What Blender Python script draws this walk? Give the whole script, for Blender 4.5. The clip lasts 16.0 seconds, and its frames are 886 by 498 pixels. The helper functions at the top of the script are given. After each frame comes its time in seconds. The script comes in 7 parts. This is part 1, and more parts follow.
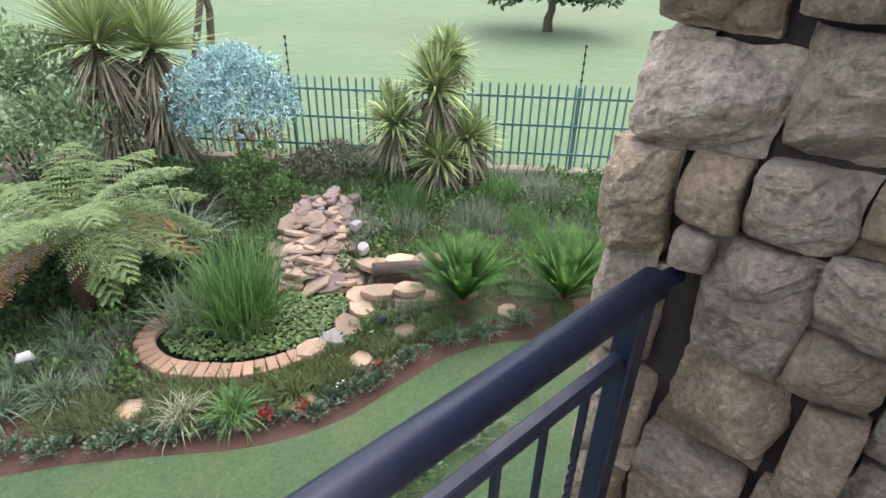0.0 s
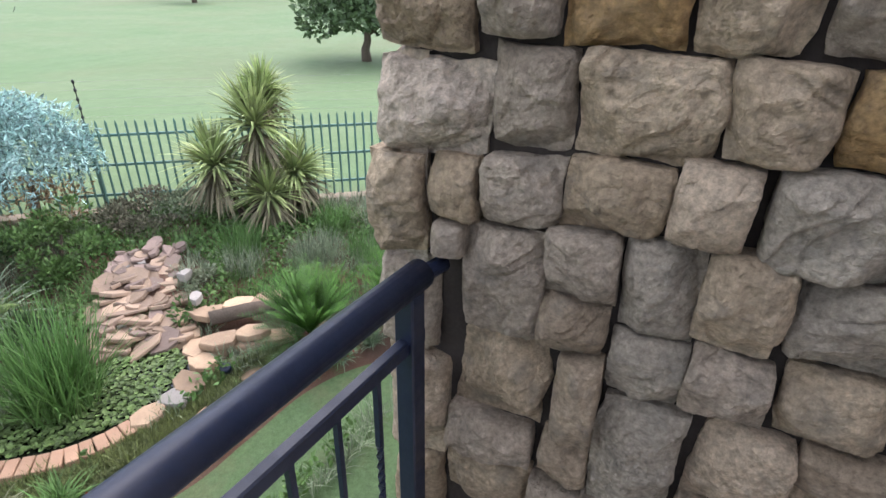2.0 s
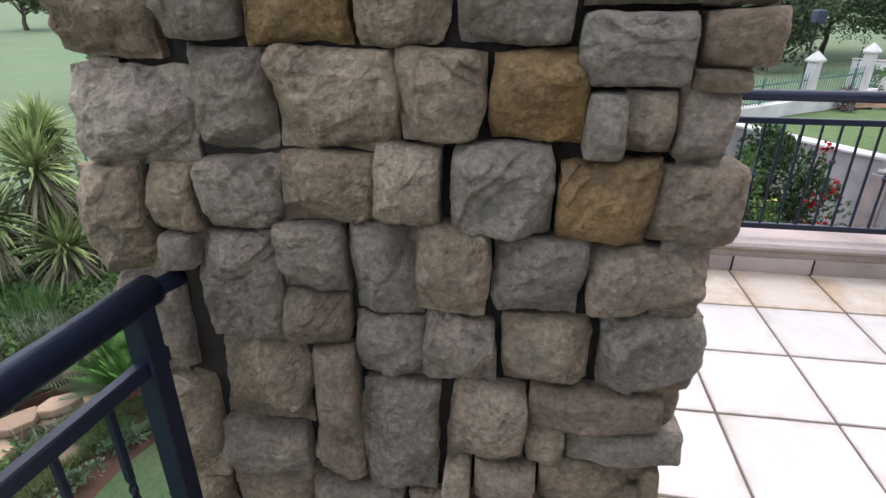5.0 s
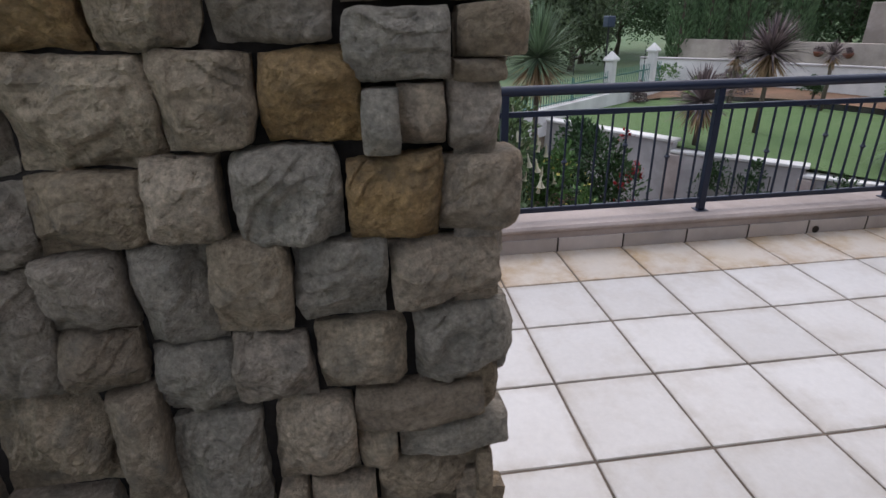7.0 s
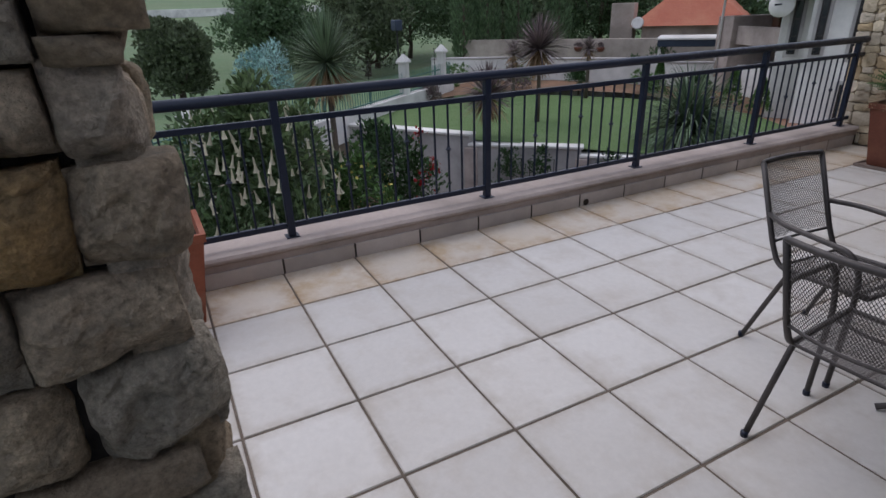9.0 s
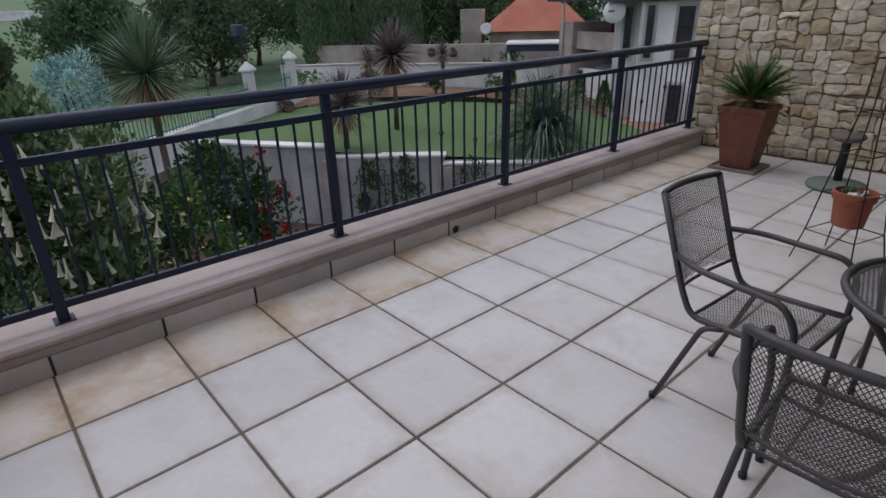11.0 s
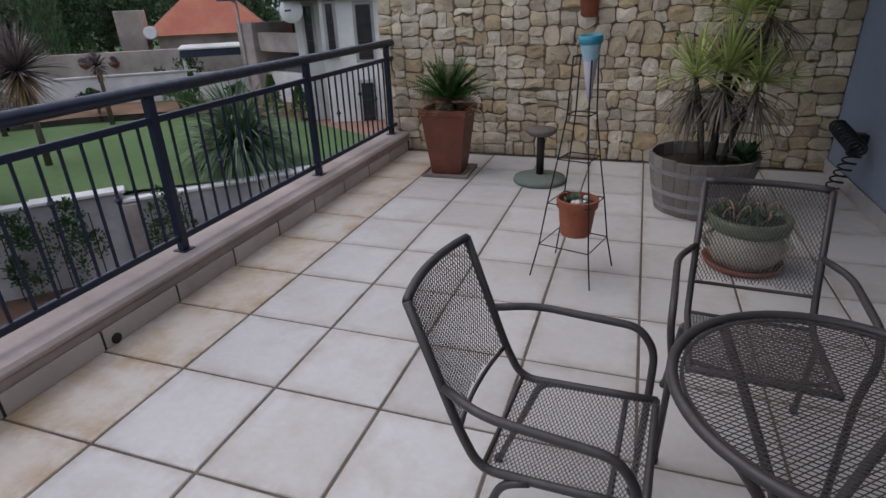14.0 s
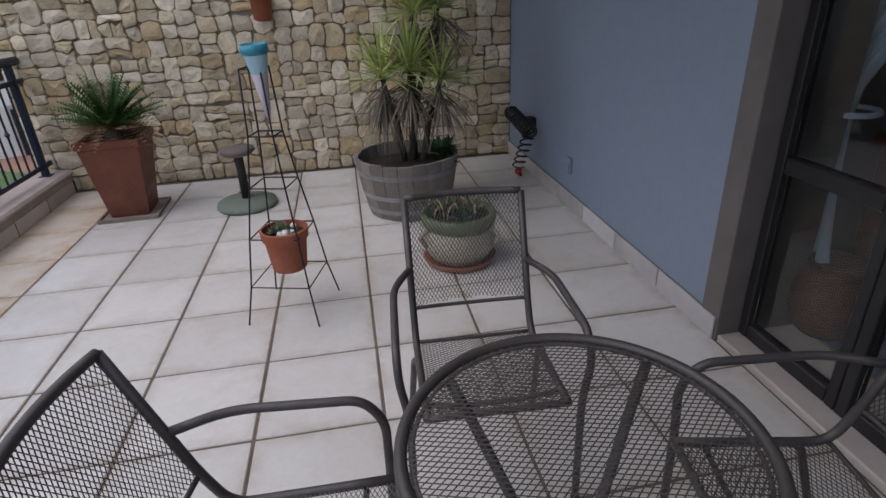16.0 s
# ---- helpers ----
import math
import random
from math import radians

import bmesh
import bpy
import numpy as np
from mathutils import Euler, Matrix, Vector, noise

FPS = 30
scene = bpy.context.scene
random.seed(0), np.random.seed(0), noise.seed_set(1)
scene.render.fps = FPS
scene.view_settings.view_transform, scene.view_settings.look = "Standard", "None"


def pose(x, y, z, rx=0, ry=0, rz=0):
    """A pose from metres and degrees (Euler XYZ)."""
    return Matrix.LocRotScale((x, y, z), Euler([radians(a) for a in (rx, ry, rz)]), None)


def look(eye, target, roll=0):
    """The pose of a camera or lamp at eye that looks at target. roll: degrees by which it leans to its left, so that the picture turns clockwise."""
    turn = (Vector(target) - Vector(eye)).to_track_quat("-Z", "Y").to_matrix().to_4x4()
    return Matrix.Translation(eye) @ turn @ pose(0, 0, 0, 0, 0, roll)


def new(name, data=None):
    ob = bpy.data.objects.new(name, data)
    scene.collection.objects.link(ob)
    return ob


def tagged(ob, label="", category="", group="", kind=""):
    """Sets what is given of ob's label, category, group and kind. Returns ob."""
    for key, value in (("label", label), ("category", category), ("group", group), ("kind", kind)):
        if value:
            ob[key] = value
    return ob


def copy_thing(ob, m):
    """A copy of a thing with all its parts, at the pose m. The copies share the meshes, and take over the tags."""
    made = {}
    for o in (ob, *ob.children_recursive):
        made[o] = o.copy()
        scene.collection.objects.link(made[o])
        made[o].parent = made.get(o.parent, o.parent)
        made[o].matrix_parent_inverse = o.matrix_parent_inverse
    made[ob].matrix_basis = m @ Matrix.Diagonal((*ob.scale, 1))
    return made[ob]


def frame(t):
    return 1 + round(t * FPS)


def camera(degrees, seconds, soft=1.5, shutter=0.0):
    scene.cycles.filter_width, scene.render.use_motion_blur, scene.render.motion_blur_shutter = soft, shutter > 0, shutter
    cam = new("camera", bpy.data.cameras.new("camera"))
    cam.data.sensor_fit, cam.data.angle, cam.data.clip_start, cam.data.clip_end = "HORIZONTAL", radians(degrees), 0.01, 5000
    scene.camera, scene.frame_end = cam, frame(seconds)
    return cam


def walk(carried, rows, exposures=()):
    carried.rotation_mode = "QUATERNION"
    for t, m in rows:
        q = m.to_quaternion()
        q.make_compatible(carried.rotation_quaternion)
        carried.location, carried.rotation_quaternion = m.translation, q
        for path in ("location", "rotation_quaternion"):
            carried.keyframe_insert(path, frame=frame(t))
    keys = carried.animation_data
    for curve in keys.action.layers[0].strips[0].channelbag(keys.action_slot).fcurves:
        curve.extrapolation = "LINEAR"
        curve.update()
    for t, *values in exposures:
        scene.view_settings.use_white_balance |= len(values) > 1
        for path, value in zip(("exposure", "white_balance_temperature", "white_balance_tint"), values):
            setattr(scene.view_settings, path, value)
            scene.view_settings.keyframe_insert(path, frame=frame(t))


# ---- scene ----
cam = camera(77.4, 16.0)
PATH = [
    (0, (3.107, -2.864, 1.716), (1.828, -4.028, 0.71), 1.2),
    (0.5, (3.089, -2.813, 1.723), (1.713, -3.889, 0.75), 1.0),
    (1, (3.078, -2.764, 1.721), (1.611, -3.74, 0.775), 0.9),
    (1.5, (3.082, -2.722, 1.722), (1.538, -3.589, 0.793), 0.8),
    (2, (3.093, -2.678, 1.722), (1.482, -3.436, 0.81), 0.8),
    (2.5, (3.099, -2.634, 1.72), (1.438, -3.292, 0.822), 0.7),
    (3, (3.104, -2.594, 1.719), (1.406, -3.165, 0.829), 0.6),
    (3.5, (3.109, -2.55, 1.716), (1.384, -3.042, 0.833), 0.4),
    (6, (3.057, -2.347, 1.663), (1.23, -2.39, 0.85), -0.4),
    (6.5, (3.056, -2.322, 1.659), (1.231, -2.219, 0.849), -0.7),
    (7, (3.065, -2.304, 1.659), (1.25, -2.063, 0.853), -1.0),
    (7.5, (3.065, -2.28, 1.655), (1.272, -1.91, 0.851), -1.3),
    (8, (3.049, -2.256, 1.636), (1.293, -1.735, 0.834), -1.9),
    (8.5, (3.042, -2.171, 1.609), (1.334, -1.504, 0.812), -2.26),
    (9, (2.966, -2.041, 1.593), (1.328, -1.217, 0.792), -2.00),
    (11.5, (2.196, -1.387, 1.540), (0.871, -0.121, 0.737), -1.19),
    (12, (2.040, -1.249, 1.557), (0.804, 0.097, 0.744), -0.78),
    (12.5, (1.938, -1.116, 1.541), (0.870, 0.364, 0.723), -0.86),
    (13, (1.881, -0.923, 1.541), (0.982, 0.660, 0.714), -1.05),
    (13.5, (1.848, -0.758, 1.525), (1.092, 0.898, 0.697), -1.13),
    (14, (1.868, -0.607, 1.527), (1.261, 1.112, 0.702), -2.05),
    (14.5, (1.812, -0.507, 1.515), (1.455, 1.280, 0.691), -1.87),
    (15, (1.814, -0.389, 1.495), (1.693, 1.428, 0.666), -1.88),
    (15.5, (1.911, -0.257, 1.520), (1.963, 1.556, 0.676), -2.36),
    (16, (1.991, -0.199, 1.523), (2.273, 1.587, 0.668), -2.62),
]
walk(cam, [(t, look(eye, target, roll)) for t, eye, target, roll in PATH],
     [(0, 1.75, 6500, 18), (3.5, 1.7, 6500, 18), (6, 0.85, 6350, 15), (7, 0.55, 6300, 15), (8, 0.3, 6250, 15), (9, 0.08, 6200, 15), (11.5, 0.0, 6150, 15), (14, 0.1, 6150, 15), (16, 0.35, 6200, 15)])
scene.cycles.sample_clamp_indirect = 6.0

# ---- world and light ----
world = bpy.data.worlds.new("overcast_sky")
scene.world = world
world.use_nodes = True
wn, wl = world.node_tree.nodes, world.node_tree.links
sky = wn.new("ShaderNodeTexSky")
sky.sky_type, sky.sun_disc = "NISHITA", False
sky.sun_elevation, sky.sun_rotation = radians(58), radians(300)
sky.air_density, sky.dust_density, sky.ozone_density = 1.0, 4.0, 1.0
wn["Background"].inputs["Strength"].default_value = 0.115
soft_sky = wn.new("ShaderNodeMix")
soft_sky.data_type = "RGBA"
soft_sky.inputs["Factor"].default_value = 0.62
soft_sky.inputs["B"].default_value = (7.6, 8.2, 9.4, 1)
wl.new(sky.outputs["Color"], soft_sky.inputs["A"])
wl.new(soft_sky.outputs["Result"], wn["Background"].inputs["Color"])
sun = new("sun", bpy.data.lights.new("sun", "SUN"))
sun.data.energy, sun.data.angle, sun.data.color = 0.7, radians(40), (1.0, 0.97, 0.94)
sun.matrix_world = look((-20, -12, 38), (0, 0, 0))


# ---- mesh helpers ----
class Mesh:
    """Vertices and faces gathered for one part."""

    def __init__(self):
        self.v, self.f, self.smooth = [], [], False

    def add(self, verts, faces):
        n = len(self.v)
        self.v += [tuple(p) for p in verts]
        self.f += [tuple(i + n for i in face) for face in faces]
        return self

    def box(self, x0, y0, z0, x1, y1, z1, m=None):
        vs = [Vector((x, y, z)) for z in (z0, z1) for y in (y0, y1) for x in (x0, x1)]
        if m:
            vs = [m @ p for p in vs]
        return self.add(vs, [(0, 2, 3, 1), (4, 5, 7, 6), (0, 1, 5, 4), (2, 6, 7, 3), (0, 4, 6, 2), (1, 3, 7, 5)])

    def block(self, x0, y0, z0, x1, y1, z1, b=0.004, m=None):
        """A box with chamfered edges."""
        c = Vector(((x0 + x1) / 2, (y0 + y1) / 2, (z0 + z1) / 2))
        h = Vector(((x1 - x0) / 2, (y1 - y0) / 2, (z1 - z0) / 2))
        bm = bmesh.new()
        bmesh.ops.create_cube(bm, size=2)
        for p in bm.verts:
            p.co = Vector((p.co.x * h.x, p.co.y * h.y, p.co.z * h.z)) + c
        bmesh.ops.bevel(bm, geom=list(bm.edges), offset=min(b, min(h) * 0.9), segments=1, affect="EDGES")
        bm.verts.index_update()
        self.add([(m @ p.co) if m else p.co for p in bm.verts], [[q.index for q in f.verts] for f in bm.faces])
        bm.free()
        return self

    def tube(self, pts, r, n=8, closed=False, caps=True):
        """A round bar along points; r is one radius or one for each point."""
        pts = [Vector(p) for p in pts]
        rs = list(r) if isinstance(r, (list, tuple)) else [r] * len(pts)
        k = len(pts)
        side, verts = None, []
        for i, p in enumerate(pts):
            a = pts[(i - 1) % k] if closed or i else p
            b = pts[(i + 1) % k] if closed or i < k - 1 else p
            d = (b - a).normalized()
            if side is None:
                side = d.orthogonal().normalized()
            side = (side - d * side.dot(d)).normalized()
            up = d.cross(side)
            for j in range(n):
                w = math.tau * j / n
                verts.append(p + (side * math.cos(w) + up * math.sin(w)) * rs[i])
        faces = []
        for i in range(k if closed else k - 1):
            for j in range(n):
                a, b = i * n + j, i * n + (j + 1) % n
                c, d = ((i + 1) % k) * n + (j + 1) % n, ((i + 1) % k) * n + j
                faces.append((a, b, c, d))
        if caps and not closed:
            faces += [tuple(range(n - 1, -1, -1)), tuple(range((k - 1) * n, k * n))]
        return self.add(verts, faces)

    def lathe(self, profile, n=32, c=(0, 0, 0), caps=True):
        """A turned body from (radius, height) pairs."""
        verts = [(c[0] + r * math.cos(math.tau * j / n), c[1] + r * math.sin(math.tau * j / n), c[2] + z) for r, z in profile for j in range(n)]
        faces = [(i * n + j, i * n + (j + 1) % n, (i + 1) * n + (j + 1) % n, (i + 1) * n + j) for i in range(len(profile) - 1) for j in range(n)]
        if caps:
            faces += [tuple(range(n - 1, -1, -1)), tuple(range((len(profile) - 1) * n, len(profile) * n))]
        return self.add(verts, faces)

    def loft4(self, rings, caps=True):
        """Square rings (half width, half depth, height) joined upward."""
        verts = [(sx * a, sy * b, z) for a, b, z in rings for sx, sy in ((-1, -1), (1, -1), (1, 1), (-1, 1))]
        faces = [(i * 4 + j, i * 4 + (j + 1) % 4, i * 4 + 4 + (j + 1) % 4, i * 4 + 4 + j) for i in range(len(rings) - 1) for j in range(4)]
        if caps:
            faces += [(3, 2, 1, 0), tuple(range(len(rings) * 4 - 4, len(rings) * 4))]
        return self.add(verts, faces)

    def blade(self, base, d, length, width, droop=0.3, seg=4, fold=0.15, twist=None):
        """A long leaf that bends down under its weight, folded along its midrib."""
        d = Vector(d).normalized()
        side = d.cross(Vector((0, 0, 1)))
        side = side.normalized() if side.length > 1e-3 else Vector((1, 0, 0))
        if twist:
            side = (Matrix.Rotation(twist, 3, d) @ side).normalized()
        p, verts = Vector(base), []
        for i in range(seg + 1):
            u = i / seg
            w = width * 0.5 * (0.55 + 0.9 * u if u < 0.35 else max(0.02, (1 - u) / 0.65) ** 0.7)
            nrm = side.cross(d).normalized()
            verts += [p - side * w + nrm * w * fold, p - nrm * w * fold, p + side * w + nrm * w * fold]
            d = (d + Vector((0, 0, -droop / seg * (0.4 + 1.2 * u)))).normalized()
            p = p + d * (length / seg)
        faces = [(i * 3 + j, i * 3 + j + 1, i * 3 + j + 4, i * 3 + j + 3) for i in range(seg) for j in range(2)]
        return self.add(verts, faces)

    def leaf(self, p, d, length, width):
        """A short leaf of two faces bent at its rib."""
        d = Vector(d).normalized()
        side = d.orthogonal().normalized()
        side = Matrix.Rotation(rnd.random() * 6.28, 3, d) @ side
        up = side.cross(d)
        p = Vector(p)
        m = p + d * length * 0.5
        return self.add([p, m - side * width / 2 + up * width * 0.15, p + d * length, m + side * width / 2 + up * width * 0.15], [(0, 1, 2), (0, 2, 3)])

    def data(self, name, mats):
        me = bpy.data.meshes.new(name)
        me.from_pydata(self.v, [], self.f)
        for m in mats if isinstance(mats, (list, tuple)) else [mats]:
            me.materials.append(m)
        if self.smooth:
            me.polygons.foreach_set("use_smooth", [True] * len(me.polygons))
        me.update()
        return me


rnd = random.Random(7)


def part(name, mesh, mat, parent=None, label="", smooth=False, at=None):
    mesh.smooth = mesh.smooth or smooth
    ob = new(name, mesh.data(name, mat))
    if parent:
        ob.parent = parent
    if at is not None:
        ob.matrix_basis = at
    if label:
        ob["label"] = label
    return ob


def thing(name, at, label, category, group="", kind=""):
    ob = new(name)
    ob.empty_display_size = 0.1
    ob.matrix_basis = at
    return tagged(ob, label, category, group, kind)


def structure(name, mesh, mat, label, category, smooth=False):
    return tagged(part(name, mesh, mat, smooth=smooth), label, category, kind="structure")


def arc(c, r, a0, a1, n, z=0.0):
    return [(c[0] + r * math.cos(a0 + (a1 - a0) * i / n), c[1] + r * math.sin(a0 + (a1 - a0) * i / n), z) for i in range(n + 1)]


def rounded(pts, r, n=5):
    """A polyline with its inner corners rounded."""
    pts = [Vector(p) for p in pts]
    out = [pts[0]]
    for a, b, c in zip(pts, pts[1:], pts[2:]):
        u, w = (a - b), (c - b)
        k = min(r, u.length * 0.45, w.length * 0.45)
        p, q = b + u.normalized() * k, b + w.normalized() * k
        out += [(p * (1 - t) ** 2 + b * 2 * t * (1 - t) + q * t * t) for t in (i / n for i in range(n + 1))]
    return out + [pts[-1]]


# ---- materials ----
def material(name, colour, rough=0.7, metal=0.0, vary=0.25, scale=6.0, bump=0.3, bump_scale=60.0, colour2=None, patch=1.2, per_object=0.0, per_island=0.0,
             stain=None, stain_scale=1.5, stain_amount=0.5, spec=0.4, depth=0.004, translucent=0.0, palette=None, edge=None):
    m = bpy.data.materials.new(name)
    m.use_nodes = True
    n, l = m.node_tree.nodes, m.node_tree.links
    b = n["Principled BSDF"]
    b.inputs["Roughness"].default_value, b.inputs["Metallic"].default_value = rough, metal
    b.inputs["Specular IOR Level"].default_value = spec
    co = n.new("ShaderNodeTexCoord").outputs["Object"]
    geo = n.new("ShaderNodeNewGeometry")
    info = n.new("ShaderNodeObjectInfo")
    shift = n.new("ShaderNodeVectorMath")
    shift.operation = "MULTIPLY_ADD"
    l.new(info.outputs["Random"], shift.inputs[0])
    shift.inputs[1].default_value = (37.0, 61.0, 23.0)
    l.new(co, shift.inputs[2])
    pos = shift.outputs["Vector"]

    def noise_of(s, detail=6.0, r=0.6):
        t = n.new("ShaderNodeTexNoise")
        t.inputs["Scale"].default_value, t.inputs["Detail"].default_value, t.inputs["Roughness"].default_value = s, detail, r
        l.new(pos, t.inputs["Vector"])
        return t.outputs["Fac"]

    def mix(fac, a, c, mode="MIX"):
        x = n.new("ShaderNodeMix")
        x.data_type, x.blend_type = "RGBA", mode
        for key, val in (("Factor", fac), ("A", a), ("B", c)):
            if isinstance(val, (int, float)):
                x.inputs[key].default_value = val
            elif isinstance(val, tuple):
                x.inputs[key].default_value = (*val[:3], 1)
            else:
                l.new(val, x.inputs[key])
        return x.outputs["Result"]

    def ramp(fac, lo, hi, a=0.0, c=1.0):
        x = n.new("ShaderNodeMapRange")
        l.new(fac, x.inputs["Value"])
        for key, val in (("From Min", lo), ("From Max", hi), ("To Min", a), ("To Max", c)):
            x.inputs[key].default_value = val
        return x.outputs["Result"]

    base = colour
    if palette:
        cr = n.new("ShaderNodeValToRGB")
        cr.color_ramp.interpolation = "CONSTANT"
        el = cr.color_ramp.elements
        el[0].color = (*palette[0], 1)
        el[1].position, el[1].color = 1 / len(palette), (*palette[1], 1)
        for i, p in enumerate(palette[2:], 2):
            el.new(i / len(palette)).color = (*p, 1)
        l.new(geo.outputs["Random Per Island"] if per_island else info.outputs["Random"], cr.inputs["Fac"])
        base = cr.outputs["Color"]
    c2 = colour2 or tuple(x * 0.6 for x in colour)
    big = ramp(noise_of(scale / 5 if scale > 2 else scale * 0.4, 4.0), 0.35, 0.68)
    if palette and not colour2:
        dark = mix(1.0, base, (0.62, 0.6, 0.58), "MULTIPLY")
        base = mix(big, base, dark)
    else:
        base = mix(big, base, c2)
    fine = ramp(noise_of(scale * 6, 8.0, 0.7), 0.25, 0.75, 1 - vary, 1 + vary)
    hsv = n.new("ShaderNodeHueSaturation")
    l.new(base, hsv.inputs["Color"])
    val = fine
    for source, amount in ((info.outputs["Random"], per_object), (geo.outputs["Random Per Island"], per_island if not palette else per_island * 0.5)):
        if amount:
            k = n.new("ShaderNodeMath")
            k.operation = "MULTIPLY"
            l.new(val, k.inputs[0])
            l.new(ramp(source, 0, 1, 1 - amount, 1 + amount), k.inputs[1])
            val = k.outputs["Value"]
    l.new(val, hsv.inputs["Value"])
    out = hsv.outputs["Color"]
    if stain:
        out = mix(ramp(noise_of(stain_scale, 5.0, 0.65), 0.5, 0.72, 0.0, stain_amount), out, stain)
    if edge:
        half, edge_colour, amount, reach = edge
        xyz = n.new("ShaderNodeSeparateXYZ")
        l.new(co, xyz.inputs[0])
        sides = []
        for axis in "XY":
            k = n.new("ShaderNodeMath")
            k.operation = "ABSOLUTE"
            l.new(xyz.outputs[axis], k.inputs[0])
            sides.append(k.outputs["Value"])
        far_side = n.new("ShaderNodeMath")
        far_side.operation = "MAXIMUM"
        l.new(sides[0], far_side.inputs[0])
        l.new(sides[1], far_side.inputs[1])
        dirt = n.new("ShaderNodeMath")
        dirt.operation = "MULTIPLY"
        l.new(ramp(far_side.outputs["Value"], half - reach, half, 0.0, amount), dirt.inputs[0])
        l.new(ramp(noise_of(7.0, 6.0, 0.7), 0.36, 0.66), dirt.inputs[1])
        out = mix(dirt.outputs["Value"], out, edge_colour)
    l.new(out, b.inputs["Base Color"])
    if bump:
        bp = n.new("ShaderNodeBump")
        bp.inputs["Strength"].default_value, bp.inputs["Distance"].default_value = bump, depth
        l.new(noise_of(bump_scale, 8.0, 0.7), bp.inputs["Height"])
        l.new(bp.outputs["Normal"], b.inputs["Normal"])
    l.new(ramp(noise_of(scale * 2, 4.0), 0.3, 0.7, max(0.02, rough - 0.1), min(1, rough + 0.1)), b.inputs["Roughness"])
    if translucent:
        b.inputs["Transmission Weight"].default_value = 0.0
        tr = n.new("ShaderNodeBsdfTranslucent")
        l.new(out, tr.inputs["Color"])
        ms = n.new("ShaderNodeMixShader")
        ms.inputs[0].default_value = translucent
        l.new(b.outputs[0], ms.inputs[1])
        l.new(tr.outputs[0], ms.inputs[2])
        l.new(ms.outputs[0], n["Material Output"].inputs["Surface"])
    return m


STONE = [(0.55, 0.425, 0.275), (0.51, 0.40, 0.275), (0.59, 0.465, 0.31), (0.48, 0.40, 0.30), (0.56, 0.445, 0.31), (0.52, 0.43, 0.325)]
M_STONE = material("weathered_sandstone", STONE[0], 0.9, palette=STONE, vary=0.55, scale=11, bump=1.0, bump_scale=42, depth=0.026, per_object=0.12, stain=(0.20, 0.185, 0.15), stain_scale=13, stain_amount=0.6)
M_STONE_OCHRE = material("ochre_sandstone", (0.50, 0.305, 0.115), 0.9, colour2=(0.41, 0.28, 0.14), vary=0.55, scale=11, bump=1.0, bump_scale=42, depth=0.026, stain=(0.22, 0.17, 0.11), stain_scale=13, stain_amount=0.6)
M_STONE_GREY = material("grey_sandstone", (0.47, 0.41, 0.31), 0.9, colour2=(0.38, 0.325, 0.25), vary=0.55, scale=11, bump=1.0, bump_scale=42, depth=0.026, stain=(0.19, 0.18, 0.15), stain_scale=13, stain_amount=0.55)
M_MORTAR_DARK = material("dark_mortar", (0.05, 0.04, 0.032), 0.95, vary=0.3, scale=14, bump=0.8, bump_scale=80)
M_MORTAR = material("sandy_mortar", (0.29, 0.235, 0.17), 0.95, vary=0.3, scale=14, bump=0.8, bump_scale=80)
WALLSTONE = [(0.67, 0.545, 0.355), (0.62, 0.50, 0.33), (0.70, 0.59, 0.41), (0.59, 0.445, 0.26), (0.67, 0.58, 0.435), (0.54, 0.46, 0.34), (0.71, 0.615, 0.465)]
M_WALLSTONE = material("buff_sandstone", WALLSTONE[0], 0.9, palette=WALLSTONE, vary=0.2, scale=10, bump=0.8, bump_scale=50, depth=0.008, per_object=0.15, stain=(0.22, 0.19, 0.14), stain_scale=5, stain_amount=0.4)
M_WALLSTONE_FAR = material("buff_sandstone_upper", WALLSTONE[0], 0.9, palette=WALLSTONE, vary=0.2, scale=10, bump=0.8, bump_scale=50, depth=0.008, per_island=0.3, stain=(0.22, 0.19, 0.14), stain_scale=5, stain_amount=0.4)
M_TILE = material("cream_ceramic_tile", (0.58, 0.555, 0.52), 0.38, colour2=(0.525, 0.495, 0.455), vary=0.06, scale=5, bump=0.06, bump_scale=25, depth=0.002, per_object=0.06, stain=(0.43, 0.38, 0.32), stain_scale=2.9, stain_amount=0.55, edge=(0.244, (0.31, 0.25, 0.18), 0.6, 0.06))
M_TILE_RUST = material("rust_stained_ceramic_tile", (0.60, 0.55, 0.485), 0.42, colour2=(0.55, 0.47, 0.37), vary=0.05, scale=5, bump=0.06, bump_scale=25, depth=0.002, per_object=0.05, stain=(0.43, 0.30, 0.15), stain_scale=3.2, stain_amount=0.8, edge=(0.244, (0.34, 0.21, 0.09), 0.85, 0.13))
M_GROUT = material("grey_brown_grout", (0.165, 0.13, 0.10), 0.95, vary=0.3, scale=12, bump=0.5, bump_scale=120)
M_SKIRT = material("skirting_tile", (0.54, 0.47, 0.42), 0.45, vary=0.05, scale=6, bump=0.06, per_object=0.05, stain=(0.40, 0.33, 0.26), stain_scale=3, stain_amount=0.4)
M_SKIRT_PALE = material("pale_skirting_tile", (0.57, 0.545, 0.525), 0.42, vary=0.05, scale=6, bump=0.06, per_object=0.05, stain=(0.46, 0.43, 0.40), stain_scale=3, stain_amount=0.3)
